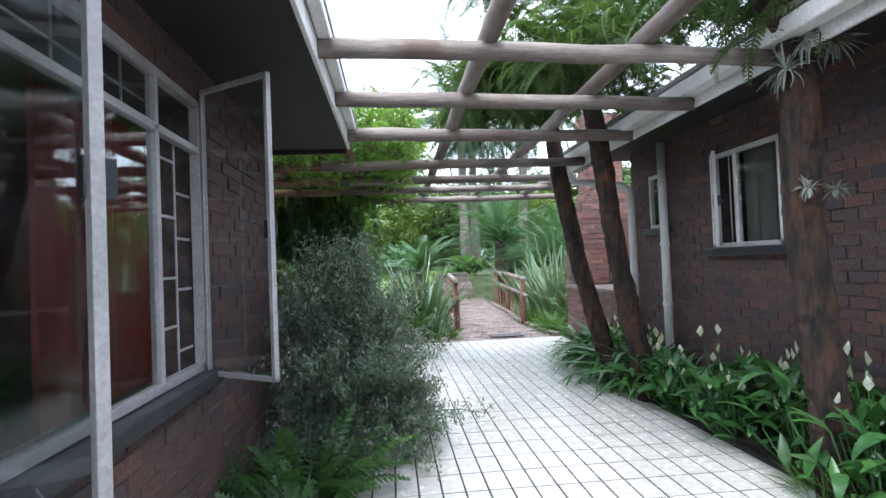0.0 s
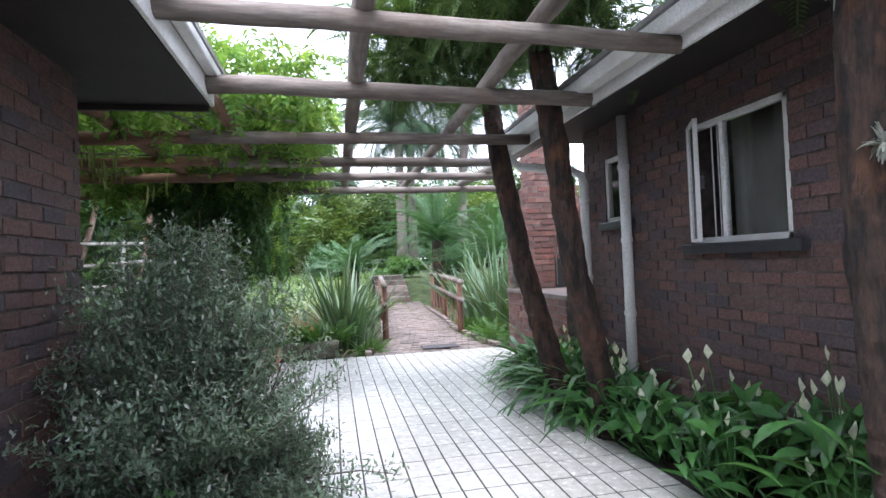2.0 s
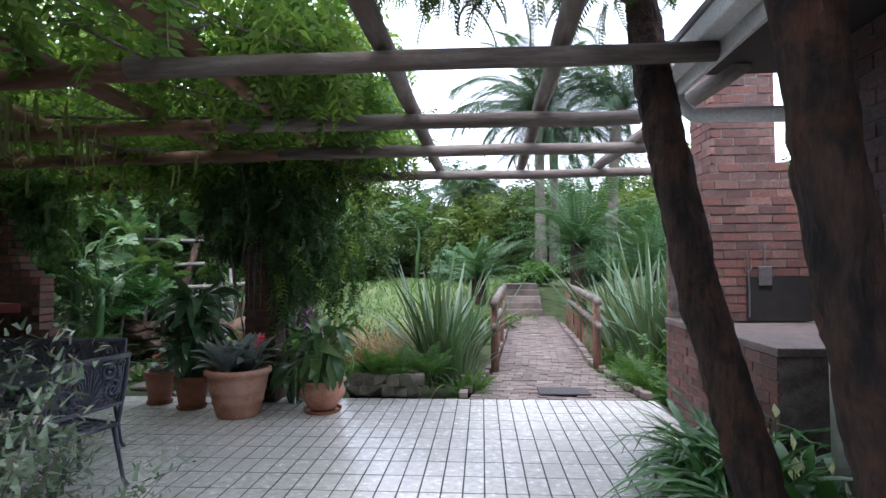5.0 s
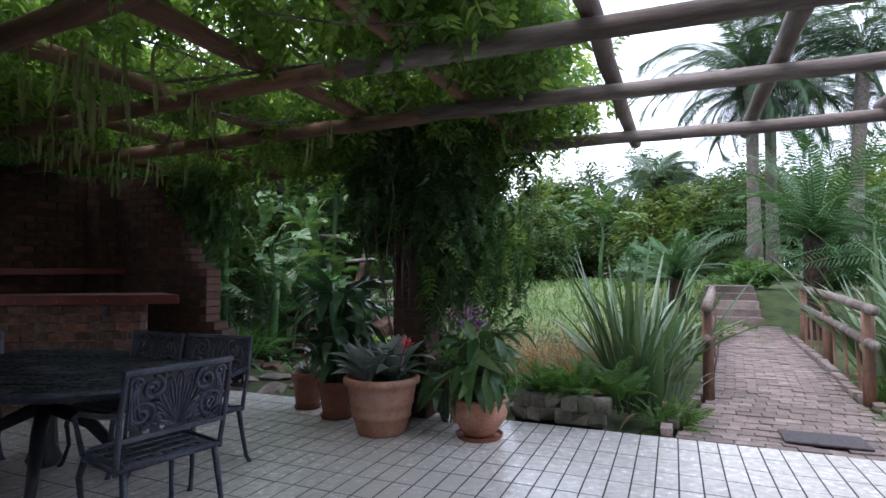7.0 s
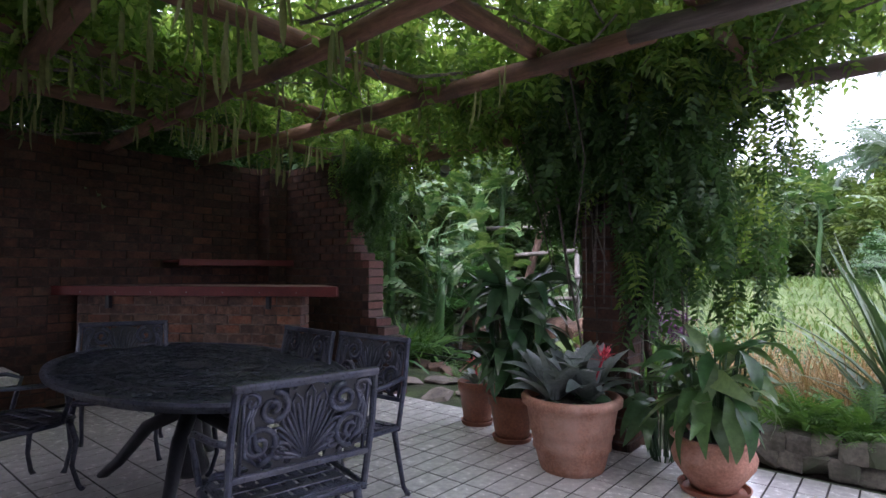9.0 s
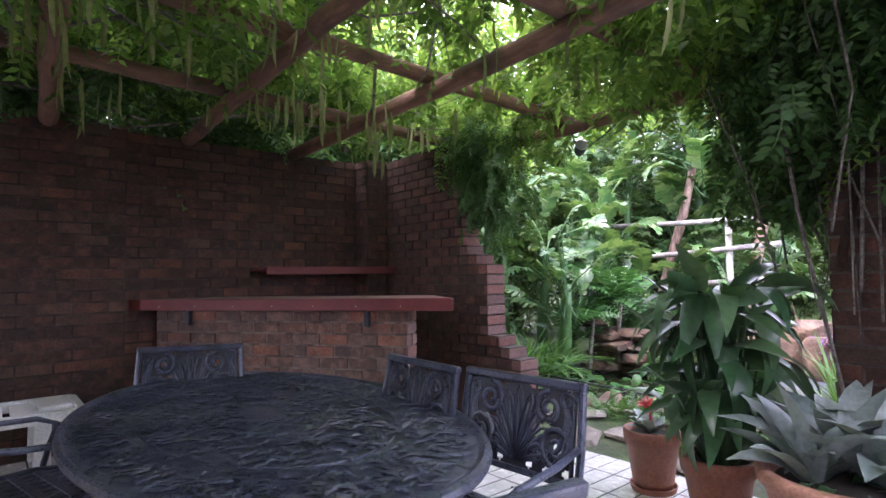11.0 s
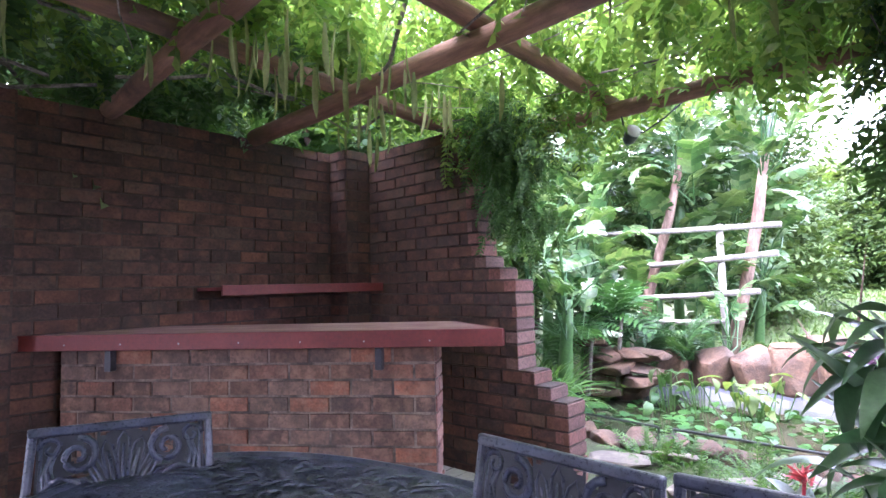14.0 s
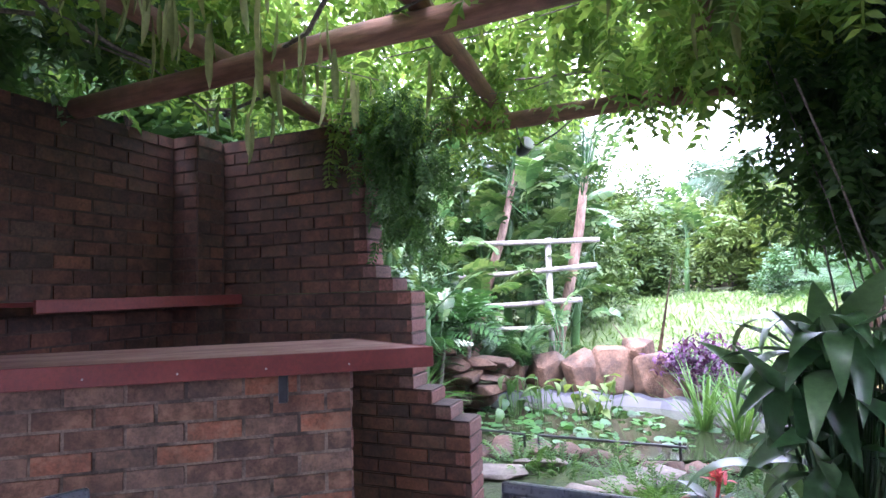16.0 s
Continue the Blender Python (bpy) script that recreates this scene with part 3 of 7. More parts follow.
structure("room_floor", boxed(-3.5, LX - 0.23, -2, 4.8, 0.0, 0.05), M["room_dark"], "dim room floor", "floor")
MW = Matrix(((0, -1, 0, LX), (1, 0, 0, -1.0), (0, 0, 1, -0.05), (0, 0, 0, 1)))
brickwork(wall_west, MW, 6.1, 2.67, M["brick_house"], 0.0835, 0.232, (4.4, 6.1, 0.4, 2.5), [(1.95, 4.42, 0.95, 2.42)], seed=3)
roof_w = thing("roof_eave", "wide dark eave with a white fascia", "roof", kind="structure")
part("soffit", boxed(-0.9, -0.03, -6, 5.6, 2.56, 2.60), M["dark_timber"], roof_w, "dark soffit boards")
part("fascia", boxed(-0.025, 0.0, -6, 5.62, 2.56, 2.70, 0.004), M["white_paint"], roof_w)
part("drip_edge", boxed(0.004, 0.075, -6, 5.62, 2.69, 2.755, 0.01), M["white_paint"], roof_w, "white roof edge strip")
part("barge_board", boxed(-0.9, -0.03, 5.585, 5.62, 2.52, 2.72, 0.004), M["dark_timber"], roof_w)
bm = bmesh.new()
v = [bm.verts.new(p) for p in ((0.08, -6, 2.765), (0.08, 5.64, 2.765), (-5, 5.64, 3.9), (-5, -6, 3.9), (0.08, -6, 2.80), (0.08, 5.64, 2.80), (-5, 5.64, 3.935), (-5, -6, 3.935))]
for q in ((3, 2, 1, 0), (4, 5, 6, 7), (1, 5, 4, 0), (2, 6, 5, 1), (3, 7, 6, 2), (0, 4, 7, 3)):
    bm.faces.new([v[i] for i in q])
part("roof_sheet", bm, M["roof"], roof_w, "grey roof sheeting")
bm = bmesh.new()
v = [bm.verts.new(p) for p in ((-0.9, 5.02, 2.6), (-0.9, 4.8, 2.6), (-4.9, 4.8, 3.7), (-4.9, 5.02, 3.7), (-4.9, 4.8, 2.4), (-4.9, 5.02, 2.4))]
bm.faces.new((v[0], v[3], v[5]))
bm.faces.new((v[1], v[4], v[2]))
structure("wall_gable", bm, M["mortar_dark"], "dark gable triangle under the roof")

# ---- braai corner walls ----
BX, BY = -5.7, 10.22
COURSE = 0.0915
bm = boxed(BX - 0.23, BX, 7.66, BY + 0.23, -0.2, 2.6)
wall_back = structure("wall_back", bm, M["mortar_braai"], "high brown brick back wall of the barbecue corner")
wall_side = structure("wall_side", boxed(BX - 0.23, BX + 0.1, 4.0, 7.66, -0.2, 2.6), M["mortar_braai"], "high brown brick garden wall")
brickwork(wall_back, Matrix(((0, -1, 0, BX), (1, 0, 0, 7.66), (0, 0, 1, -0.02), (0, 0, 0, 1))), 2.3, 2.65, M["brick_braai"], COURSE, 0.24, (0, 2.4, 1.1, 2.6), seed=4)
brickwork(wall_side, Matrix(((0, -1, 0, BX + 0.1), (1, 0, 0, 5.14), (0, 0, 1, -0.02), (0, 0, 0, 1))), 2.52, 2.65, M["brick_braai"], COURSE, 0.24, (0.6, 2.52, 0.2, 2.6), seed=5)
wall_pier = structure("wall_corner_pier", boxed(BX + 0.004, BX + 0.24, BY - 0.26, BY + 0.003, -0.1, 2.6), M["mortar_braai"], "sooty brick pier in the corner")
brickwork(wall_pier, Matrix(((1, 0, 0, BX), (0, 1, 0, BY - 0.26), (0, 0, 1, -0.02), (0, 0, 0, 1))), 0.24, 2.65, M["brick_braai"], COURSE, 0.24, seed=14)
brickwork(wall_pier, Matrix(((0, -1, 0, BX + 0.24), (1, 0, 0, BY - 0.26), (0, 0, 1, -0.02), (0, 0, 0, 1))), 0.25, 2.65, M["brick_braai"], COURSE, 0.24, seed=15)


def step_top(z):
    """How far the stepped wall reaches from the corner at a height."""
    for courses, reach in ((7, 2.2), (8, 2.075), (9, 1.95), (16, 1.82), (17, 1.685), (18, 1.56)):
        if z < courses * COURSE - 0.01:
            return reach
    return 1.5 - 0.03 * (z - 1.6)


bm = bmesh.new()
c = COURSE
for k in range(29):
    box(bm, BX, BX + step_top(k * c) - 0.006, BY + 0.004, BY + 0.214, k * c - 0.03, (k + 1) * c - 0.032)
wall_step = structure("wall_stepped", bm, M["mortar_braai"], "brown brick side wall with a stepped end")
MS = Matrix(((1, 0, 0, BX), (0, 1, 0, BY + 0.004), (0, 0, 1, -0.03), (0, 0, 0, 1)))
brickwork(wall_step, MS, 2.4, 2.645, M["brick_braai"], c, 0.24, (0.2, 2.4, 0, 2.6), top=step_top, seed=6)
# brick ends on the stepped edge; lighter brick paints the light they catch
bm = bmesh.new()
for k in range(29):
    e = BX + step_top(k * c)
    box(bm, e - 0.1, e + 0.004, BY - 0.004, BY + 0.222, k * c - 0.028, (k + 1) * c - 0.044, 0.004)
ob = part("end_bricks", bm, M["brick_chimney"], wall_step, "brick ends in lighter brick, the light on them painted in")
ob["kind"] = "stuff"

# counter: a brick wall across the corner with a painted top
CA, CB = Vector((-3.717, 9.195, 0)), Vector((-5.58, 7.90, 0))
cd = (CB - CA).normalized()
cn = Vector((-cd.y, cd.x, 0))
if cn.dot(Vector((1, -1, 0))) < 0:
    cn = -cn
clen = (CB - CA).length
MC = Matrix(((-cd.x, -cn.x, 0, CB.x), (-cd.y, -cn.y, 0, CB.y), (0, 0, 1, 0), (0, 0, 0, 1)))
bm = bmesh.new()
box(bm, 0, clen, 0, 0.22, -0.05, 1.09)
counter_wall = part("counter_wall", bm, M["mortar_counter"])
counter_wall.matrix_world = MC
tagged(counter_wall, "red-brown brick front of a barbecue counter", "counter", kind="structure")
brickwork(counter_wall, MC @ Matrix.Translation((0, 0, -0.01)), clen, 1.1, M["brick_counter"], 0.0905, 0.24, (0, clen, 0, 1.1), seed=7)
# bricks on the end of the counter wall, lighter to paint in its light
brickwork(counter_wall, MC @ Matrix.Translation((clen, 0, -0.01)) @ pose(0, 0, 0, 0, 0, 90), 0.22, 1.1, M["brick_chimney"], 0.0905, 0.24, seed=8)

counter = thing("counter", "worn oxblood-painted barbecue counter top on a brick wall", "counter")
counter.matrix_world = MC
def slab(outline, z0, z1):
    bm = bmesh.new()
    low, high = [[bm.verts.new((x, y, z)) for x, y in outline] for z in (z0, z1)]
    bm.faces.new(high)
    bm.faces.new(low[::-1])
    for k in range(len(outline)):
        n = (k + 1) % len(outline)
        bm.faces.new((low[k], low[n], high[n], high[k]))
    bmesh.ops.bevel(bm, geom=bm.edges[:], offset=0.005, segments=2, affect="EDGES", profile=0.5)
    return bm


part("counter_top", slab([(-0.25, -0.07), (clen + 0.365, -0.07), (clen + 0.02, 0.62), (-0.25, 0.62)], 1.1, 1.165), M["counter_top"], counter, "worn reddish wooden top")
part("edge_board", boxed(-0.25, clen + 0.38, -0.095, -0.072, 1.075, 1.168, 0.004), M["red_paint"], counter, "oxblood-red front board")
part("end_board", slab([(clen + 0.368, -0.068), (clen + 0.39, -0.068), (clen + 0.045, 0.62), (clen + 0.023, 0.62)], 1.075, 1.166), M["red_paint"], counter)
for u in (0.35, clen - 0.3):
    bm = boxed(u - 0.02, u + 0.02, -0.06, -0.008, 0.95, 1.07, 0.004)
    part("bracket", bm, M["black_iron"], counter, "black iron bracket")
for i in range(7):
    bm = bmesh.new()
    lathe(bm, [(0.0005, 0), (0.005, 0), (0.004, 0.003), (0.0005, 0.004)], 8, m=Matrix.Translation((0.1 + i * 0.36, -0.095, 1.11)) @ pose(0, 0, 0, 90, 0, 0))
    part("screw", bm, M["steel"], counter)
shelf = thing("shelf", "oxblood-painted wooden shelf over the barbecue grid", "shelf")
part("board", boxed(-5.68, -5.3, 8.75, 9.94, 1.405, 1.43, 0.003), M["red_paint"], shelf)
part("edge_board", boxed(-5.3, -5.275, 8.75, 10.205, 1.37, 1.442, 0.003), M["red_paint"], shelf, "oxblood front lip")

# ---- pergola ----
CROSS = [3.37, 4.32, 5.4, 6.68, 7.9, 8.92, 10.27]
for i, y in enumerate(CROSS):
    x1 = [2.72, 2.74, 2.76, 2.7, 2.66, 3.0, 3.75][i]
    if i < 3:
        log("pergola_beam", (-0.02, y, 2.655), (x1, y + 0.03, 2.60), 0.062, M["log"], 20 + i, "weathered round pergola pole", group="pergola cross poles")
    else:
        west, mid = ((7.12, 6.76), (8.16, 7.92), (9.2, 9.0), (10.7, 10.66))[i - 3]
        log("pergola_beam", (-0.4 if i < 6 else -0.9, y, 2.60), (x1, y + 0.03, 2.59), 0.06, M["log"], 20 + i, "weathered round pergola pole", group="pergola cross poles")
        log("pergola_beam", (-5.65, west, 2.62), (-0.3 if i < 6 else -1.0, mid, 2.61), 0.064, M["log_brown"], 40 + i, "brown round pergola pole under the vine", group="pergola cross poles")
for i, (x, y0, y1, z, dx) in enumerate([(0.93, -1.5, 11.14, 2.735, 0.07), (1.85, -1.5, 11.05, 2.735, 0.14), (-0.09, 5.5, 10.5, 2.73, 0.02), (-1.05, 5.7, 10.5, 2.73, -0.02), (-2.08, 5.5, 10.6, 2.73, 0.0), (-3.1, 5.5, 10.9, 2.735, -0.28), (-4.1, 5.3, 10.45, 2.72, -0.5), (3.05, 7.2, 10.4, 2.7, -0.2)]):
    log("pergola_beam", (x, y0, z), (x + dx, y1, z - 0.02), 0.06, M["log"] if i < 2 or i > 6 else M["log_brown"], 60 + i, "round pergola pole running the length of the terrace", group="pergola long poles")

# lamp and its cable on the end pole
lamp = thing("spot_lamp", "small black spot lamp with a loose cable on the end pole", "lamp", (-3.194, 10.72, 2.428), 20)
part("housing", lathe(bmesh.new(), [(0.004, -0.09), (0.026, -0.085), (0.045, -0.05), (0.05, 0.0), (0.048, 0.035), (0.04, 0.04), (0.036, 0.01)], 24, m=pose(0, 0, 0, 62, 0, 30)), M["black_iron"], lamp, "black metal housing", smooth=True)
part("rim", lathe(bmesh.new(), [(0.047, 0.03), (0.053, 0.03), (0.053, 0.042), (0.047, 0.042)], 24, m=pose(0, 0, 0, 62, 0, 30)), M["steel"], lamp, "pale metal rim")
part("bracket", tube(bmesh.new(), [(0, 0, 0.02), (-0.05, -0.02, 0.06), (-0.06, -0.03, 0.13)], 0.007, 8), M["black_iron"], lamp)
part("cable", tube(bmesh.new(), [(-0.03, 0, 0.01), (0.08, -0.02, 0.0), (0.22, -0.03, 0.08), (0.4, -0.04, 0.22)], 0.006, 8), M["black_iron"], lamp, "thin black cable", smooth=True)

# ---- windows ----
def steel_bar(bm, a, b, w, d, axis_out):
    """A flat steel bar from a to b, w wide across the view, d deep along axis_out."""
    a, b = Vector(a), Vector(b)
    z = (b - a).normalized()
    y = Vector(axis_out)
    x = y.cross(z).normalized()
    n = (b - a).length
    m = Matrix((x, y, z)).transposed().to_4x4()
    m.translation = a
    return box(bm, -w / 2, w / 2, -d / 2, d / 2, -w / 2, n + w / 2, 0.002, m)


def window_thing(name, label, x, out, y0, y1, z0, z1, mullions=(), transom=None, bars=(), open_from=None, sill=True):
    """A white steel window in a wall whose outer face is at x; out is +1 or -1 along x."""
    w = thing(name, label, "window", kind="structure")
    xf = x - out * 0.03
    # left house frames take the white paint with shade mixed in
    paint = M["shaded_paint"] if out > 0 else M["white_paint"]
    bm = bmesh.new()
    o = (out, 0, 0)
    for a, b in (((xf, y0 + 0.02, z0), (xf, y0 + 0.02, z1)), ((xf, y1 - 0.02, z0), (xf, y1 - 0.02, z1))):
        steel_bar(bm, a, b, 0.04, 0.05, o)
    for z in (z0 + 0.02, z1 - 0.02):
        steel_bar(bm, (xf, y0, z), (xf, y1, z), 0.04, 0.05, o)
    part("window_frame", bm, paint, w)
    for y in mullions:
        part("mullion", steel_bar(bmesh.new(), (xf, y, z0 + 0.03), (xf, y, z1 - 0.03), 0.035, 0.045, o), paint, w)
    if transom:
        part("transom", steel_bar(bmesh.new(), (xf, y0 + 0.03, transom), (xf, y1 - 0.03, transom), 0.035, 0.045, o), paint, w)
    for a, b, t in bars:
        part("burglar_bar", steel_bar(bmesh.new(), (xf - out * 0.04, *a), (xf - out * 0.04, *b), t, 0.008, o), paint, w, "white burglar bar")
    edges = [y0 + 0.03, *mullions, y1 - 0.03]
    for a, b in zip(edges, edges[1:]):
        if open_from is not None and open_from[0] <= (a + b) / 2 <= open_from[1]:
            continue
        for za, zb in ((z0 + 0.03, transom or z1 - 0.03), (transom, z1 - 0.03)):
            if za is None or (transom is None and zb == z1 - 0.03 and za != z0 + 0.03):
                continue
            pane = part("pane", boxed(xf - 0.002, xf + 0.002, a, b, za, zb), M["glass"], w, "clear glass pane")
            pane.visible_shadow = False
    if sill:
        xs = sorted((x - out * 0.1, x + out * 0.075))
        part("window_sill", boxed(xs[0], xs[1], y0 - 0.12, y1 + 0.04, z0 - 0.075, z0 - 0.004, 0.008), M["black_tile"], w, "black tiled sill")
    return w


def casement(name, label, hinge, width, z0, z1, angle, catch=True, paint="white_paint"):
    """An open steel casement: frame bars round a pane, swung out by angle from +y."""
    c = thing(name, label, "window", (hinge[0], hinge[1], 0), angle, kind="structure")
    bm = bmesh.new()
    o = (1, 0, 0)
    for y in (0.0, width):
        steel_bar(bm, (0, y, z0), (0, y, z1), 0.024, 0.03, o)
    for z in (z0, z1):
        steel_bar(bm, (0, 0, z), (0, width, z), 0.024, 0.03, o)
    part("window_frame", bm, M[paint], c)
    p = part("pane", boxed(-0.002, 0.002, 0.012, width - 0.012, z0 + 0.012, z1 - 0.012), M["glass"], c, "clear glass pane")
    p.visible_shadow = False
    if catch:
        bm = boxed(-0.05, 0.02, width - 0.03, width - 0.005, (z0 + z1) / 2 - 0.06, (z0 + z1) / 2 + 0.03, 0.004)
        tube(bm, [(-0.05, width - 0.02, (z0 + z1) / 2), (-0.06, width - 0.1, (z0 + z1) / 2 - 0.01)], 0.008, 8)
        part("catch", bm, M["black_iron"], c, "dark metal window catch")
    part("stay_bar", tube(bmesh.new(), [(-0.01, width * 0.6, z0 + 0.01), (-0.08, 0.05, z0 + 0.01)], 0.006, 8), M["steel"], c)
    return c


small = [((y, 2.13), (y, 2.34), 0.014) for y in (1.35, 1.62, 1.95, 2.2, 2.5, 2.66)] + [((1.0, 2.22), (2.86, 2.22), 0.012)]
lower = [((3.02, 0.93), (3.02, 2.1), 0.016), ((3.2, 0.93), (3.2, 2.1), 0.016)] + [((2.89, z), (3.02, z), 0.014) for z in (1.0, 1.32, 1.55, 1.9)] + [((3.02, z), (3.2, z), 0.014) for z in (1.18, 1.42, 1.72, 2.0)] + [((3.2, z), (3.39, z), 0.014) for z in (1.05, 1.36, 1.62, 1.85)]
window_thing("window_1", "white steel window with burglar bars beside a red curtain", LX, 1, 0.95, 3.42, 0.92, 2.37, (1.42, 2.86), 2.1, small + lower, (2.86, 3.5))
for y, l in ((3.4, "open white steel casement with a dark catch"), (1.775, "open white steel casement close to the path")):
    casement("window_casement", l, (LX + 0.01, y), 0.5, 0.9, 2.42, -125, paint="shaded_paint")
window_thing("window_2", "white steel window with a grey curtain", RX, -1, 4.35, 5.27, 1.48, 2.355, (4.93,), None, [((5.04, 1.5), (5.04, 2.33), 0.01), ((4.95, 1.62), (5.04, 1.62), 0.01), ((4.95, 1.95), (5.04, 1.95), 0.01), ((4.95, 2.2), (5.04, 2.2), 0.01), ((5.1, 1.5), (5.1, 2.33), 0.01)], (4.9, 5.3))
casement("window_casement", "half-open white steel casement", (RX - 0.01, 5.25), 0.31, 1.5, 2.335, 152)
window_thing("window_3", "small white steel window", RX, -1, 6.16, 6.56, 1.74, 2.355)


def curtain(name, label, material, x, y0, y1, z0, z1, seed):
    """Hanging cloth in soft folds."""
    rng = random.Random(seed)
    bm = bmesh.new()
    n = int((y1 - y0) / 0.02)
    cols = []
    for i in range(n + 1):
        y = y0 + (y1 - y0) * i / n
        d = 0.03 * math.sin(y * 34 + rng.uniform(-0.25, 0.25)) + 0.012 * math.sin(y * 71)
        cols.append([bm.verts.new((x + d, y, z)) for z in (z0, (z0 + z1) / 2, z1)])
    for a, b in zip(cols, cols[1:]):
        bm.faces.new((a[0], b[0], b[1], a[1]))
        bm.faces.new((a[1], b[1], b[2], a[2]))
    bmesh.ops.solidify(bm, geom=bm.faces[:], thickness=0.004)
    return tagged(part(name, bm, material, smooth=True), label, "curtain")


curtain("curtain", "deep red curtain hanging behind the window", M["curtain_red"], -0.96, 2.42, 3.45, 0.25, 2.2, 5)
curtain("curtain", "pale grey curtain behind the glass", M["curtain_grey"], RX + 0.15, 4.3, 4.95, 1.4, 2.4, 7)
# added room shells, closed and dark-coloured so the windows look dim inside
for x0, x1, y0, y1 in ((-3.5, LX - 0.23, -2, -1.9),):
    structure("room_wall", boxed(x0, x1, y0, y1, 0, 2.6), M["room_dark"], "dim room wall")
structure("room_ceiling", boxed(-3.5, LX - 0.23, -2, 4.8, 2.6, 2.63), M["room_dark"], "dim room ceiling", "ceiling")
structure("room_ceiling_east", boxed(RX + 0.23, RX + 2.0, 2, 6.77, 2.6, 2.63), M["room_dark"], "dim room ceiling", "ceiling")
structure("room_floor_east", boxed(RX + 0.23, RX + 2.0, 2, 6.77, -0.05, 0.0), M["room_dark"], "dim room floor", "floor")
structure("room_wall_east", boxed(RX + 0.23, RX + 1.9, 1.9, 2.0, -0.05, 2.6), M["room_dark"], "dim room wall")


# ---- downpipes ----
def downpipe(label, pts, r, brackets):
    d = thing("downpipe", label, "pipe")
    part("pipe", tube(bmesh.new(), pts, r, 14), M["white_paint"], d, smooth=True)
    for x, y, z in brackets:
        part("bracket", lathe(bmesh.new(), [(r + 0.001, -0.02), (r + 0.008, -0.02), (r + 0.008, 0.02), (r + 0.001, 0.02)], 16, (x, y, z)), M["white_paint"], d)
    return d


downpipe("white downpipe on the brick house wall", [(3.34, 6.07, 0.0), (3.34, 6.07, 2.66)], 0.045, [(3.34, 6.07, 0.9), (3.34, 6.07, 1.55), (3.34, 6.07, 2.2)])
downpipe("white downpipe with an elbow at the end of the eave", [(2.72, 7.36, 2.62), (2.74, 7.34, 2.5), (2.80, 7.28, 2.42), (3.22, 6.92, 2.32), (3.32, 6.88, 2.26), (3.34, 6.87, 2.16), (3.34, 6.87, 0.0)], 0.045, [(3.34, 6.87, 1.2), (3.34, 6.87, 2.0)])

# ---- outdoor fireplace with chimney ----
fx = 3.44
MASONRY = ((fx, 5.2, 7.65, 9.85, -0.15, 0.9), (fx + 0.02, fx + 0.22, 9.76, 9.84, 0.98, 2.0), (fx + 0.02, 3.7, 9.3, 9.35, 0.98, 2.16), (fx + 0.02, 3.7, 9.3, 9.84, 1.88, 2.16),
                               (3.7, 4.65, 9.302, 9.84, 0.98, 2.16), (4.62, 4.8, 8.85, 9.3, 0.98, 1.75), (3.63, 4.55, 9.32, 9.84, 2.16, 2.33), (3.68, 4.44, 9.34, 9.84, 2.33, 2.5), (3.73, 4.34, 9.36, 9.84, 2.5, 3.9))
fireplace = tagged(part("fireplace", boxed(*MASONRY[0]), M["mortar"]), "red-brown brick outdoor fireplace with a stepped chimney", "fireplace", kind="structure")
for name, b in zip(("rear_jamb", "front_jamb", "lintel", "chimney_breast", "side_wall", "shoulder", "shoulder", "chimney"), MASONRY[1:]):
    part(name, boxed(*b), M["mortar"], fireplace)
FL = lambda x, y, z: Matrix(((0, 1, 0, x), (1, 0, 0, y), (0, 0, 1, z), (0, 0, 0, 1)))
FF = lambda x, y, z: Matrix(((1, 0, 0, x), (0, 1, 0, y), (0, 0, 1, z), (0, 0, 0, 1)))
brickwork(fireplace, FL(fx, 7.65, -0.02), 2.2, 0.92, M["brick_chimney"], 0.085, 0.23, (0.9, 2.2, 0, 0.9), [(0.55, 0.95, 0.36, 0.56)], seed=9)
brickwork(fireplace, FL(fx + 0.02, 9.3, 0.98), 0.54, 1.18, M["brick_chimney"], 0.085, 0.23, (0, 0.54, 0, 1.2), [(0.05, 0.46, 0.0, 0.9)], seed=10)
brickwork(fireplace, FL(4.62, 8.85, 0.98), 0.45, 0.77, M["brick_chimney"], 0.085, 0.23, seed=12)
brickwork(fireplace, FF(fx + 0.02, 9.3, 0.98), 1.19, 1.18, M["brick_chimney"], 0.085, 0.23, (0, 1.4, 0.4, 1.3), seed=11)
for x0, x1, z0, z1, s in ((3.63, 4.55, 2.16, 2.33, 1), (3.68, 4.44, 2.33, 2.5, 2), (3.73, 4.34, 2.5, 3.9, 3)):
    brickwork(fireplace, FF(x0, 9.3 + 0.02 * s, z0), x1 - x0, z1 - z0, M["brick_chimney"], 0.085, 0.23, (0, 2, 0, 2), seed=20 + s)
    brickwork(fireplace, FL(x0, 9.32, z0), 0.52, z1 - z0, M["brick_chimney"], 0.085, 0.23, seed=30 + s)
part("hearth_slab", boxed(fx - 0.015, 5.2, 7.63, 9.86, 0.905, 0.965, 0.008), M["brick_paving"], fireplace, "pale brick hearth top")
part("soot_patch", boxed(4.0, 4.6, 9.286, 9.291, 0.98, 1.4), M["soot"], fireplace, "sooty back of the fire")
part("firebox_back", boxed(3.68, 3.696, 9.35, 9.76, 0.97, 1.88), M["soot"], fireplace, "black sooty firebox")
tool = thing("braai_fork", "long metal barbecue fork hanging on the chimney wall", "tool", (4.02, 9.27, 1.02))
part("handle", tube(bmesh.new(), [(0, 0, 0), (0.005, 0, 0.25), (0, 0, 0.42)], 0.007, 8), M["steel"], tool)
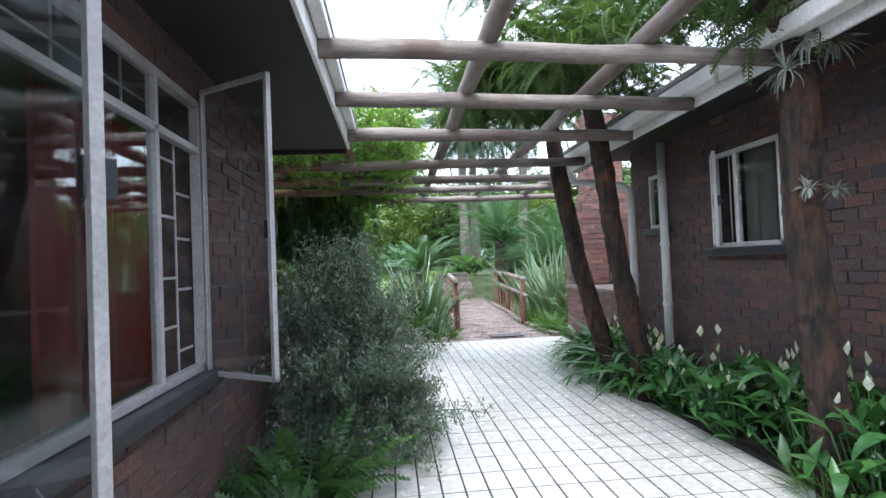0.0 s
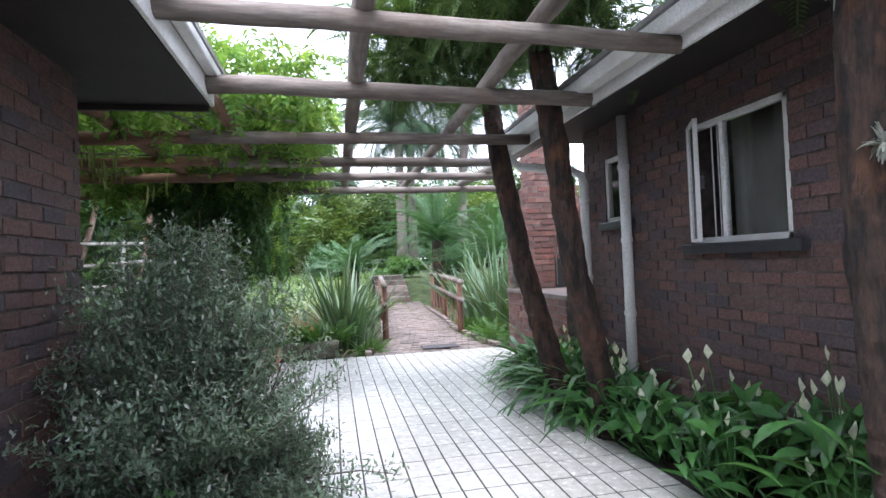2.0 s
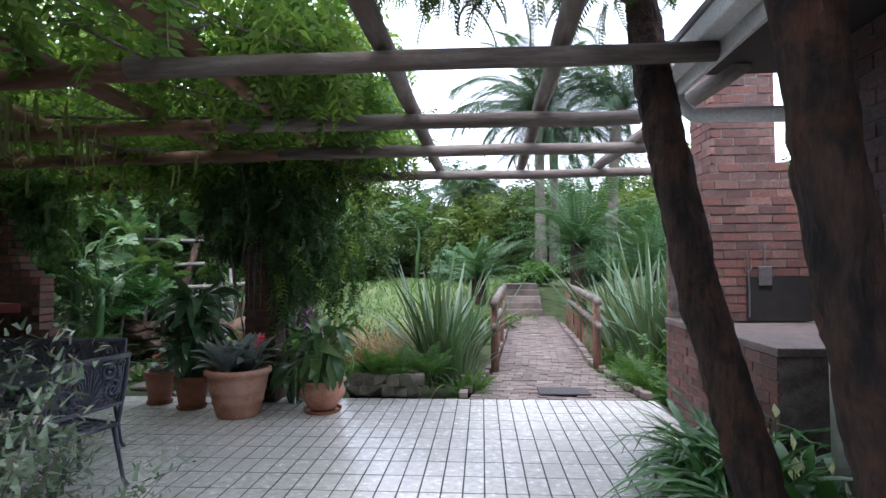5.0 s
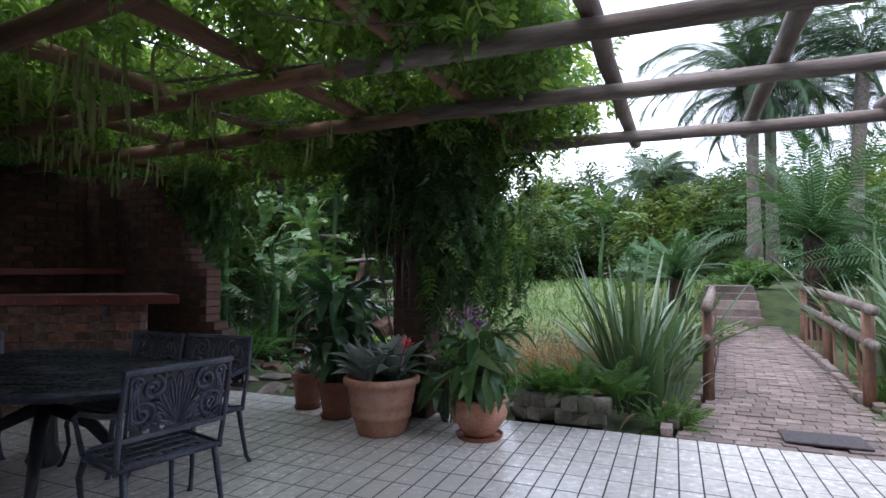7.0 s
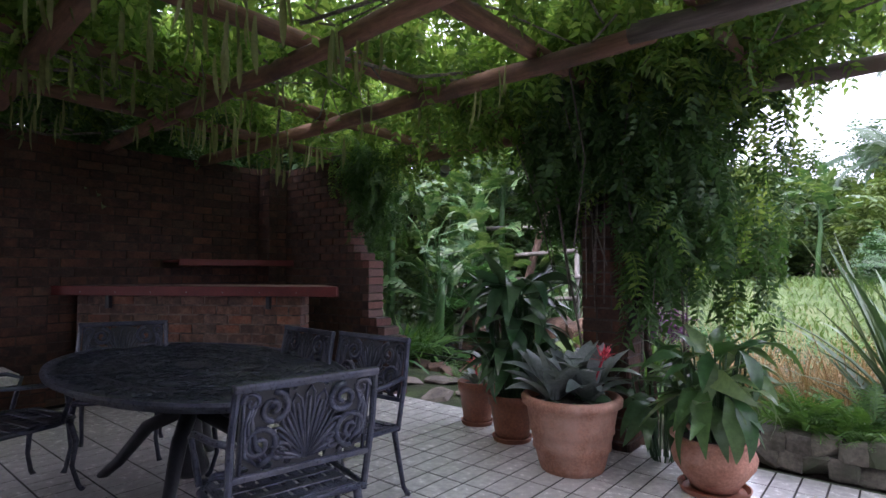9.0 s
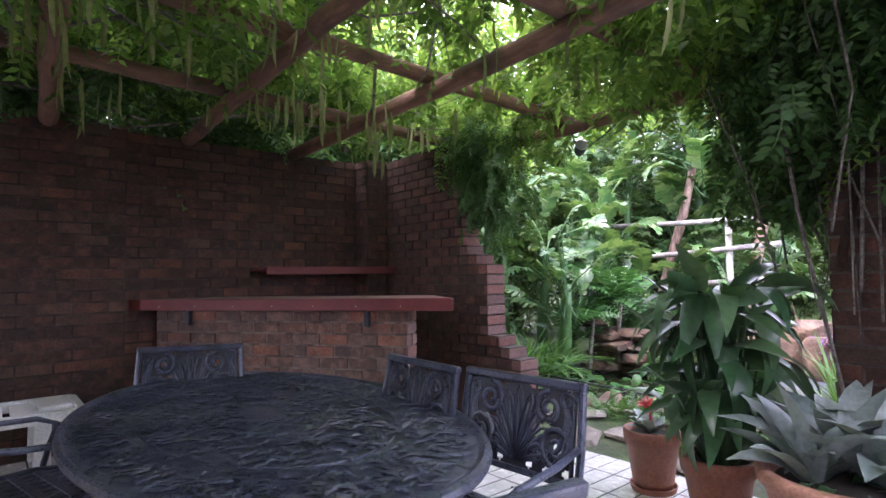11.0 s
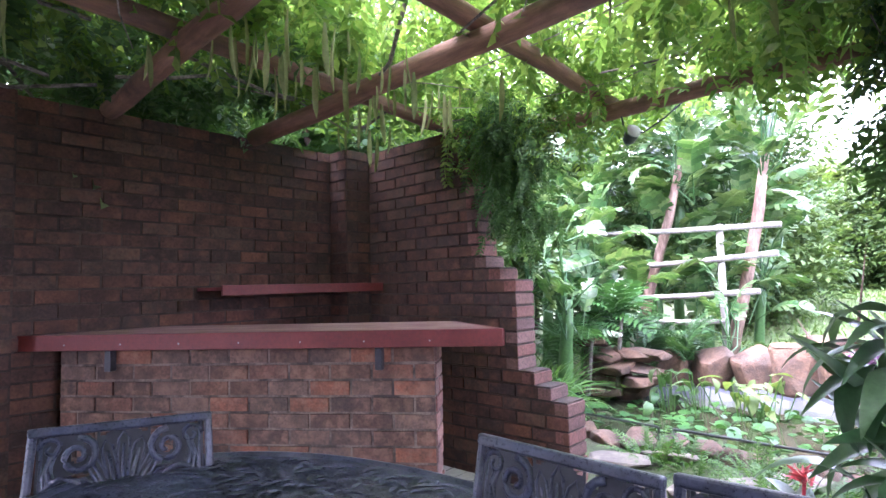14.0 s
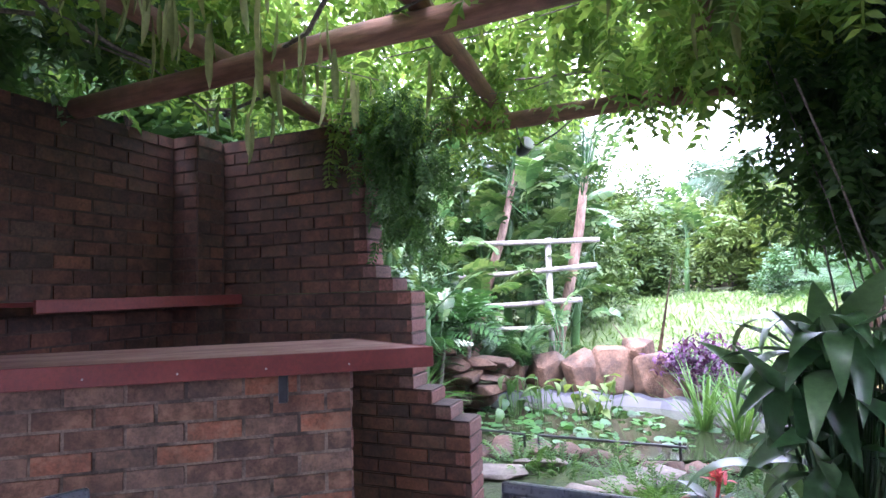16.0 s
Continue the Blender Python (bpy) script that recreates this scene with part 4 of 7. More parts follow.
for dx in (-0.03, 0.0, 0.03):
    part("prong", tube(bmesh.new(), [(0, 0, 0.42), (dx, 0, 0.47), (dx, 0, 0.56)], 0.005, 6), M["steel"], tool)
tool = thing("braai_shovel", "metal barbecue shovel hanging on the chimney wall", "tool", (4.17, 9.27, 1.3))
part("handle", tube(bmesh.new(), [(0, 0, 0.2), (0, 0, 0.42)], 0.008, 8), M["steel"], tool)
part("blade", boxed(-0.06, 0.06, -0.01, 0.0, 0.02, 0.2, 0.004), M["steel"], tool)


# ---- cast metal garden furniture ----
def scroll(bm, cx, cz, r, turns, start, sgn, t=0.009, y=0.0):
    """A flat spiral bar in the x-z plane."""
    pts = []
    n = int(turns * 14)
    for i in range(n + 1):
        a = start + sgn * 2 * math.pi * turns * i / n
        q = r * (1 - 0.82 * i / n)
        pts.append((cx + q * math.cos(a), y, cz + q * math.sin(a)))
    tube(bm, pts, [t * (1 - 0.3 * i / n) for i in range(n + 1)], 6)


def chair_pattern(parent, w, z0, z1):
    """Shell, acanthus scrolls and curls of a cast chair back, each a part."""
    h = z1 - z0
    pieces = []
    for k in range(9):
        a = math.pi / 2 + (k - 4) * 0.33
        L = h * (0.88 - 0.035 * abs(k - 4))
        d = Vector((math.cos(a) * 0.66, 0, math.sin(a)))
        o = Vector((0, 0, z0 + 0.025))
        side = Vector((-d.z, 0, d.x)).normalized()
        rim = [o + d * L * 0.12 - side * 0.004, o + d * L * 0.7 - side * 0.02, o + d * L * 0.9 - side * 0.018, o + d * L, o + d * L * 0.9 + side * 0.018, o + d * L * 0.7 + side * 0.02, o + d * L * 0.12 + side * 0.004]
        bm = bmesh.new()
        tube(bm, rim, 0.0062, 6)
        tube(bm, [o, o + d * L * 0.45, o + d * L * 0.85], [0.005, 0.009, 0.006], 6)
        pieces.append(("petal", bm))
    for s in (-1, 1):
        for cx, cz, r, n, st, sg, t in ((0.27, 0.74, 0.2, 1.5, math.pi / 2, 1, 0.014), (0.36, 0.34, 0.24, 1.6, -math.pi / 2, -1, 0.014), (0.2, 0.2, 0.13, 1.3, math.pi, -1, 0.011), (0.42, 0.84, 0.12, 1.2, 0, 1, 0.01)):
            bm = bmesh.new()
            scroll(bm, s * w * cx, z0 + h * cz, h * r, n, st if s > 0 else math.pi - st, s * sg, t)
            pieces.append(("scroll", bm))
        for q in (0.0, 0.05, 0.1):
            bm = bmesh.new()
            tube(bm, [(s * w * (0.25 + q), 0, z0 + h * 0.08), (s * w * (0.38 + q * 0.7), 0, z0 + h * (0.34 - q)), (s * w * (0.42 + q * 0.45), 0, z0 + h * (0.66 - q)), (s * w * (0.36 + q * 0.6), 0, z0 + h * (0.9 - q))], [0.005, 0.012, 0.01, 0.004], 6)
            pieces.append(("acanthus_leaf", bm))
        bm = bmesh.new()
        tube(bm, [(s * w * 0.475, 0, z0 + h * 0.02), (s * w * 0.475, 0, z1 - h * 0.02)], 0.007, 6)
        pieces.append(("side_rib", bm))
    # pierced plate behind the relief, darker to paint shade between the scrolls
    bm = bmesh.new()
    bmesh.ops.create_grid(bm, x_segments=56, y_segments=42, size=0.5, matrix=Matrix.Translation((0, 0.001, z0 + h / 2)) @ Matrix.Rotation(math.pi / 2, 4, "X") @ Matrix.Diagonal((w, h, 1, 1)))
    holes = ((0.2, 0.92, 0.03), (0.44, 0.55, 0.022), (0.19, 0.47, 0.035), (0.43, 0.96, 0.02), (0.45, 0.07, 0.025), (0.28, 0.05, 0.025), (0.26, 0.52, 0.03), (0.12, 0.98, 0.02), (0.27, 0.74, 0.03), (0.36, 0.33, 0.03), (0.13, 0.08, 0.02))
    gone = []
    for f in bm.faces:
        c0 = f.calc_center_median()
        u, q = abs(c0.x) / w, (c0.z - z0) / h
        if any(((u - hx) * w / h) ** 2 + (q - hz) ** 2 < (hr * 2.3) ** 2 for hx, hz, hr in holes):
            gone.append(f)
    bmesh.ops.delete(bm, geom=gone, context="FACES")
    bmesh.ops.solidify(bm, geom=bm.faces[:], thickness=0.002)
    part("pierced_plate", bm, M["black_iron"], parent, "dark pierced backing", smooth=False)
    for name, bm in pieces:
        part(name, bm, M["iron"], parent, smooth=True).scale = (1, 1.1, 1)


def cast_chair(label, at, rz):
    """Armchair, facing +y, its back at -y."""
    c = thing("garden_chair", label, "chair", at, rz, "chairs round the table")
    iron = M["iron"]
    w = 0.57
    bm = bmesh.new()
    # seat: rim and open cast lattice
    tube(bm, [(-w / 2, -0.22, 0.42), (-w / 2 - 0.01, 0.1, 0.43), (-0.2, 0.25, 0.43), (0.2, 0.25, 0.43), (w / 2 + 0.01, 0.1, 0.43), (w / 2, -0.22, 0.42), (-w / 2, -0.22, 0.42)], 0.014, 8)
    part("seat_frame", bm, iron, c, smooth=True)
    for i in range(8):
        x = -0.235 + i * 0.067
        part("seat_slat", boxed(x - 0.024, x + 0.024, -0.21, 0.225, 0.415, 0.427, 0.004), iron, c)
    for i in range(5):
        y = -0.19 + i * 0.1
        part("seat_rib", boxed(-0.25, 0.25, y - 0.022, y + 0.022, 0.4285, 0.436, 0.003), iron, c)
    back = part("backrest", boxed(-0.003, 0.003, -0.003, 0.003, 0, 0.006), iron, c)
    tilt = pose(0, -0.225, 0.5, 10, 0, 0)
    back.matrix_local = tilt
    bm = bmesh.new()
    h = 0.42
    tube(bm, [(-w / 2, 0, -0.1), (-w / 2 - 0.01, 0, 0.2), (-w / 2, 0, h)], 0.015, 8)
    tube(bm, [(w / 2, 0, -0.1), (w / 2 + 0.01, 0, 0.2), (w / 2, 0, h)], 0.015, 8)
    box(bm, -w / 2 - 0.015, w / 2 + 0.015, -0.016, 0.016, h - 0.02, h + 0.014, 0.008)
    box(bm, -w / 2, w / 2, -0.012, 0.012, 0.06, 0.085, 0.005)
    part("back_frame", bm, iron, back, smooth=False)
    chair_pattern(back, w - 0.03, 0.08, h - 0.01)
    for s in (-1, 1):
        part("arm", tube(bmesh.new(), [(s * w / 2, -0.26, 0.7), (s * (w / 2 + 0.02), -0.1, 0.68), (s * (w / 2 + 0.03), 0.12, 0.665), (s * (w / 2 + 0.02), 0.2, 0.63), (s * (w / 2 + 0.01), 0.17, 0.54), (s * w / 2, 0.14, 0.44)], 0.014, 8), iron, c, smooth=True)
        part("leg", tube(bmesh.new(), [(s * 0.24, 0.2, 0.43), (s * 0.26, 0.235, 0.3), (s * 0.25, 0.22, 0.15), (s * 0.27, 0.25, 0.03), (s * 0.28, 0.27, 0.0)], [0.02, 0.018, 0.014, 0.014, 0.018], 8), iron, c, smooth=True)
        part("leg", tube(bmesh.new(), [(s * 0.25, -0.21, 0.43), (s * 0.26, -0.24, 0.25), (s * 0.26, -0.29, 0.05), (s * 0.27, -0.32, 0.0)], [0.02, 0.016, 0.014, 0.018], 8), iron, c, smooth=True)
    return c


TC = (-2.76, 7.7)
TA, TB = 1.27, 0.76
table = thing("garden_table", "blue-black cast metal oval table with a relief top", "table", (*TC, 0), -3)
bm = lathe(bmesh.new(), [(0.035, -0.012), (0.6, -0.012), (0.975, -0.012), (0.995, -0.02), (1.0, -0.008), (0.995, 0.008), (0.975, 0.012), (0.955, 0.0), (0.6, 0.0), (0.035, 0.0)], 72, m=Matrix.Translation((0, 0, 0.725)) @ Matrix.Diagonal((TA, TB, 1, 1)))
top = part("tabletop", bm, M["iron"], table, "oval cast top", smooth=False)
part("apron", lathe(bmesh.new(), [(0.9, -0.06), (0.915, -0.06), (0.93, -0.014), (0.9, -0.014)], 60, m=Matrix.Translation((0, 0, 0.725)) @ Matrix.Diagonal((TA, TB, 1, 1))), M["iron"], table)
# relief of small cast leaves in rings
rng = np.random.default_rng(4)
lt = blade(0.046, 0.026, 0.0, 3, 0.5, 0.45, 0.4)
mats = []
for k in range(2700):
    q, a = math.sqrt(rng.uniform(0.012, 0.86)), rng.uniform(0, 2 * math.pi)
    turn = a + (1.1 if int(q * 6) % 2 else -0.9) + rng.normal(0, 0.85)
    s = rng.uniform(0.6, 1.2)
    mats.append(np.array(Matrix.Translation((TA * q * math.cos(a), TB * q * math.sin(a), 0.7265)) @ Matrix.Rotation(turn, 4, "Z") @ Matrix.Rotation(math.radians(5), 4, "X") @ Matrix.Diagonal((s, s, s, 1))))
strewn("relief_leaves", lt, mats, M["iron"], table, "raised leaf pattern")["kind"] = "stuff"
for q in (0.3, 0.64):
    pts = [(TA * q * math.cos(2 * math.pi * i / 64), TB * q * math.sin(2 * math.pi * i / 64), 0.7265) for i in range(65)]
    part("relief_ring", tube(bmesh.new(), pts, 0.004, 6, False), M["iron"], table)
part("pedestal", lathe(bmesh.new(), [(0.09, 0.05), (0.11, 0.1), (0.07, 0.2), (0.06, 0.4), (0.1, 0.6), (0.2, 0.7)], 20), M["black_iron"], table, smooth=True)
for k in range(4):
    a = math.radians(35 + [0, 110, 180, 290][k])
    d = Vector((math.cos(a), math.sin(a), 0))
    part("leg", tube(bmesh.new(), [d * 0.05 + Vector((0, 0, 0.45)), d * 0.3 + Vector((0, 0, 0.33)), d * 0.5 + Vector((0, 0, 0.1)), d * 0.62 + Vector((0, 0, 0.0))], [0.05, 0.045, 0.035, 0.03], 10), M["black_iron"], table, "splayed cast leg", smooth=True)
    part("brace", tube(bmesh.new(), [d * 0.08 + Vector((0, 0, 0.5)), d * 0.5 + Vector((0, 0, 0.7))], [0.04, 0.03], 8), M["black_iron"], table)

cast_chair("blue-black cast chair at the end of the table", (-1.35, 7.4, 0), 79)
cast_chair("blue-black cast chair tucked in by the brick counter", (-3.66, 7.6, 0), -115)
cast_chair("blue-black cast chair with a shell back", (-2.47, 8.06, 0), 176)
cast_chair("blue-black cast chair with a shell back", (-1.83, 8.1, 0), 183)
cast_chair("blue-black cast chair drawn up to the table", (-3.35, 6.9, 0), 12)

# sun lounger, white plastic
lo = thing("sun_lounger", "white plastic sun lounger beside the garden wall", "lounger", (-5.27, 6.52, 0), 0)
bm = bmesh.new()
for k in range(9):
    box(bm, -0.27, 0.27, -0.9 + k * 0.16, -0.78 + k * 0.16, 0.40, 0.43, 0.008)
part("slat_bed", bm, M["plastic"], lo)
bm = bmesh.new()
box(bm, -0.32, -0.27, -1.0, 0.78, 0.37, 0.45, 0.012)
box(bm, 0.27, 0.32, -1.0, 0.78, 0.37, 0.45, 0.012)
box(bm, -0.27, 0.27, 0.74, 0.80, 0.375, 0.452, 0.012)
part("frame", bm, M["plastic"], lo)
part("end_panel", boxed(-0.272, 0.1, 0.545, 0.738, 0.41, 0.449, 0.012), M["plastic"], lo)
for x, y in ((-0.27, 0.55), (0.27, 0.55), (-0.27, -0.8), (0.27, -0.8)):
    part("leg", boxed(x - 0.03, x + 0.03, y - 0.05, y + 0.05, 0, 0.375, 0.01), M["plastic"], lo)


# ---- trees of the bed: leaning trunks ----
def trunk_tree(label, pts, radii, seed, limbs, crown):
    t = thing("tree", label, "tree", pts[0])
    rng = random.Random(seed)
    base = Vector(pts[0])
    dense, rr = [], []
    for i in range(len(pts) - 1):
        for k in range(22):
            dense.append(Vector(pts[i]).lerp(Vector(pts[i + 1]), k / 22) - base + Vector((rng.uniform(-1, 1), rng.uniform(-1, 1), 0)) * 0.003)
            rr.append((radii[i] + (radii[i + 1] - radii[i]) * k / 22) * rng.uniform(0.97, 1.04))
    dense.append(Vector(pts[-1]) - base)
    rr.append(radii[-1])
    bm = tube(bmesh.new(), dense, rr, 44)
    bm.normal_update()
    for v in bm.verts:
        q = Vector((v.co.x * 24, v.co.y * 24, v.co.z * 5.5)) + Vector((seed * 7, 0, 0))
        v.co += v.normal * (0.016 * (noise.noise(q) + 0.15) + 0.01 * (0.5 - abs(noise.noise(q * 2.3))) + 0.004 * noise.noise(v.co * 90))
    part("trunk", bm, M["bark"], t, "rough flaking bark", smooth=False)
    for lp, lr in limbs:
        part("limb", tube(bmesh.new(), [Vector(p) - base for p in lp], lr, 8, True, 0.05, rng), M["bark"], t, smooth=True)
    return t


t1 = trunk_tree("leaning bark-clad tree against the house", [(2.9, 3.32, -0.05), (2.84, 3.3, 0.55), (2.76, 3.3, 1.6), (2.75, 3.28, 2.7), (2.85, 3.3, 3.3)], [0.115, 0.1, 0.09, 0.095, 0.065], 1,
                [([(2.75, 3.28, 2.6), (2.4, 3.2, 2.95), (1.9, 3.3, 3.3)], [0.05, 0.04, 0.02]), ([(2.76, 3.28, 2.7), (2.95, 3.0, 3.1), (3.0, 2.6, 3.4)], [0.05, 0.035, 0.02])], None)
t2 = trunk_tree("leaning dark tree trunk through the pergola", [(2.87, 5.6, -0.05), (2.8, 5.6, 0.4), (2.6, 5.6, 1.4), (2.47, 5.6, 2.5), (2.38, 5.6, 3.1), (2.3, 5.5, 3.7)], [0.11, 0.1, 0.088, 0.092, 0.08, 0.05], 2,
                [([(2.4, 5.6, 3.0), (1.8, 5.3, 3.5), (1.2, 5.0, 3.8)], [0.045, 0.03, 0.015]), ([(2.36, 5.6, 3.2), (2.7, 6.2, 3.7), (2.9, 6.8, 4.0)], [0.04, 0.03, 0.015])], None)
t3 = trunk_tree("leaning dark tree trunk by the terrace edge", [(2.83, 6.25, -0.05), (2.72, 6.36, 0.4), (2.55, 6.63, 1.4), (2.45, 6.92, 2.5), (2.44, 7.06, 3.0), (2.36, 7.1, 3.6)], [0.115, 0.1, 0.092, 0.096, 0.082, 0.055], 3,
                [([(2.44, 7.06, 3.0), (2.0, 7.3, 3.5), (1.5, 7.4, 3.9)], [0.045, 0.03, 0.015])], None)


# ---- pots ----
def pot(label, at, r, h, material, style, saucer=True, group="terracotta pots"):
    p = thing("flower_pot", label, "pot", at, 0, group)
    z0 = 0.028 if saucer else 0.0
    if style == "bowl":
        prof = [(r * 0.55, 0), (r * 0.62, h * 0.1), (r * 0.72, h * 0.2), (r * 0.95, h * 0.45), (r * 1.0, h * 0.62), (r * 0.9, h * 0.82), (r * 0.93, h * 0.9), (r * 1.02, h * 0.94), (r * 1.02, h), (r * 0.9, h), (r * 0.84, h * 0.86)]
    elif style == "ringed":
        prof = [(r * 0.66, 0), (r * 0.7, h * 0.08), (r * 0.78, h * 0.28), (r * 0.83, h * 0.3), (r * 0.82, h * 0.36), (r * 0.86, h * 0.5), (r * 0.9, h * 0.53), (r * 0.89, h * 0.58), (r * 0.94, h * 0.78), (r * 0.97, h * 0.86), (r * 1.06, h * 0.89), (r * 1.07, h * 0.97), (r * 1.02, h), (r * 0.92, h), (r * 0.88, h * 0.9)]
    else:
        prof = [(r * 0.7, 0), (r * 0.74, h * 0.1), (r * 0.92, h * 0.74), (r * 1.0, h * 0.76), (r * 1.03, h * 0.97), (r * 1.0, h), (r * 0.9, h), (r * 0.86, h * 0.88)]
    part("pot", lathe(bmesh.new(), [(a, b + z0) for a, b in prof], 40), material, p, smooth=True)
    part("soil", lathe(bmesh.new(), [(0.01, h * 0.86 + z0), (r * 0.86, h * 0.86 + z0), (r * 0.84, h * 0.9 + z0), (0.01, h * 0.92 + z0)], 24), M["soil"], p)
    if saucer:
        part("saucer", lathe(bmesh.new(), [(r * 0.6, 0), (r * 0.78, 0.0), (r * 0.86, 0.035), (r * 0.82, 0.036), (r * 0.74, 0.012), (r * 0.3, 0.012)], 32), M["terracotta_dark"], p, "dark clay saucer")
    return p


POTS = {"big": (-1.04, 9.47, 0.0), "right": (-0.2, 9.66, 0.0), "s1": (-2.16, 9.92, 0.0), "s2": (-1.68, 9.73, 0.0)}
pot("large ringed terracotta pot with silvery bromeliads", POTS["big"], 0.315, 0.49, M["terracotta"], "ringed", False)
pot("round-bellied terracotta pot on a saucer", POTS["right"], 0.24, 0.31, M["terracotta"], "bowl")
pot("dark terracotta pot on a saucer", POTS["s1"], 0.165, 0.34, M["terracotta_dark"], "plain")
pot("dark terracotta pot on a saucer", POTS["s2"], 0.185, 0.33, M["terracotta_dark"], "plain")

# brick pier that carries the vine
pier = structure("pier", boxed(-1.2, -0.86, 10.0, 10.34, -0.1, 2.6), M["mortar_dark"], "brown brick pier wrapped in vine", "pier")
for k, m in enumerate((FF(-1.2, 10.0, -0.02), Matrix(((0, -1, 0, -0.86), (1, 0, 0, 10.0), (0, 0, 1, -0.02), (0, 0, 0, 1))), FL(-1.2, 10.0, -0.02))):
    brickwork(pier, m, 0.34, 2.6, M["brick_braai"], 0.089, 0.232, (0, 0.4, 0, 2.4), seed=50 + k)

# ---- garden path, bridge rails, steps ----
def path_z(y):
    return 0.0 + 0.12 * math.sin(min(max((y - 11) / 6, 0), 1) * math.pi) + 0.2 * min(max((y - 15) / 4, 0), 1)


def path_x(y):
    """Left and right edge of the brick path."""
    t = min(max((y - 10.25) / 1.9, 0), 1)
    l = 1.32 + 0.42 * t + 0.085 * max(y - 12.2, 0)
    r = 3.32 - 0.27 * t + 0.06 * max(y - 12.2, 0)
    return l, r


bm = bmesh.new()
cols = []
for i in range(36):
    y = 10.255 + i * 0.26
    l, r = path_x(y)
    cols.append([bm.verts.new(p) for p in ((l, y, path_z(y) - 0.02), (r, y, path_z(y) - 0.02), (r, y, -0.3), (l, y, -0.3))])
for a, b in zip(cols, cols[1:]):
    for k in range(4):
        bm.faces.new((a[k], a[(k + 1) % 4], b[(k + 1) % 4], b[k]))
bm.faces.new(cols[0])
bm.faces.new(cols[-1][::-1])
bmesh.ops.recalc_face_normals(bm, faces=bm.faces[:])
path = structure("path", bm, M["mortar"], "worn brick garden path leading to steps", "path")
pb = bpy.data.meshes.new("brick")
tmp = boxed(0, 0.213, 0, 0.1, -0.03, 0, 0.005)
tmp.to_mesh(pb)
tmp.free()
pb.materials.append(M["brick_paving"])
rng = random.Random(11)
pv, pf = [], []
rows_n = int((19.0 - 10.27) / 0.107)
made_n = 0
for i in range(rows_n):
    y = 10.27 + i * 0.107
    l, r = path_x(y + 0.05)
    u = l + 0.01 - (0.11 if i % 2 else 0)
    while u < r - 0.02:
        a, b = max(u, l), min(u + 0.213, r)
        u += 0.222
        if b - a < 0.05:
            continue
        z = path_z(y + 0.05) + rng.uniform(-0.008, 0.006)
        if b - a > 0.2129 and made_n < 295:
            ob = bpy.data.objects.new("brick", pb)
            slope = math.degrees(math.atan2(path_z(y + 0.1) - path_z(y), 0.1))
            LATE.append((ob, path, Matrix.Translation((a, y, z)) @ pose(0, 0, 0, slope + rng.uniform(-1.2, 1.2), rng.uniform(-1, 1), rng.uniform(-1.5, 1.5))))
            made_n += 1
        else:
            o = len(pv)
            z1 = path_z(y + 0.1) + (z - path_z(y + 0.05))
            for zz0, zz1 in ((z - 0.03, z1 - 0.03), (z, z1)):
                pv += [(a, y, zz0), (b, y, zz0), (b, y + 0.1, zz1), (a, y + 0.1, zz1)]
            pf += [(o + 4, o + 5, o + 6, o + 7), (o, o + 1, o + 5, o + 4), (o + 1, o + 2, o + 6, o + 5), (o + 2, o + 3, o + 7, o + 6), (o + 3, o, o + 4, o + 7)]
ob = bpy.data.objects.new("brickwork", mesh_from("brickwork", np.array(pv), np.array(pf), M["brick_paving"], False))
ob["kind"] = "stuff"
LATE.append((ob, path, None))
# raised edge bricks
for side in (0, 1):
    y = 10.3
    while y < 17.5:
        x = path_x(y)[side] + (-0.06 if side == 0 else 0.06)
        ob = bpy.data.objects.new("edge_brick", pb)
        LATE.append((ob, path, Matrix.Translation((x + 0.05, y, path_z(y) + 0.055 + rng.uniform(-0.015, 0.015))) @ pose(0, 0, 0, rng.uniform(-3, 3), rng.uniform(-4, 4), 90 + rng.uniform(-6, 6)) @ Matrix.Diagonal((1, 1, 2.4, 1))))
        y += 0.235

mat_ = tagged(part("door_mat", boxed(2.16, 2.76, 10.42, 10.78, 0.012, 0.03, 0.006), M["mat_rubber"]), "dark grey mat lying on the brick path", "mat")


def bridge_rail(label, x0, y0, x1, y1):
    r = thing("bridge_rail", label, "railing", (x0, y0, 0), 0, "bridge rails")
    n = 3
    d = Vector((x1 - x0, y1 - y0, 0))
    for k in range(n):
        p = d * (k / (n - 1))
        z = path_z(y0 + p.y)
        part("post", tube(bmesh.new(), [p + Vector((0, 0, -0.25)), p + Vector((0.005, 0, 0.5)), p + Vector((0, 0, 0.98 + z * 0.6))], [0.062, 0.058, 0.055], 10), M["log_brown"], r, smooth=True)
    for z, rr in ((1.02, 0.055), (0.68, 0.05)):
        part("rail", tube(bmesh.new(), [d * -0.05 + Vector((0, -0.02, z)), d * 0.5 + Vector((0, 0, z + 0.05)), d * 1.05 + Vector((0, 0, z + 0.06))], rr, 10), M["log"], r, "weathered round rail", smooth=True)
    for k in range(7):
        p = d * ((k + 0.5) / 7)
        part("baluster", tube(bmesh.new(), [p + Vector((0, 0, 0.0)), p + d * 0.04 + Vector((0, 0, 0.66))], 0.018, 7), M["log_brown"], r)
    return r


bridge_rail("rustic pole railing on the little bridge", 3.14, 11.95, 3.5, 16.9)
bridge_rail("rustic pole railing on the little bridge", 1.67, 11.72, 1.98, 16.2)

steps = thing("garden_steps", "brick garden steps leading up to the lawn", "steps", kind="structure")
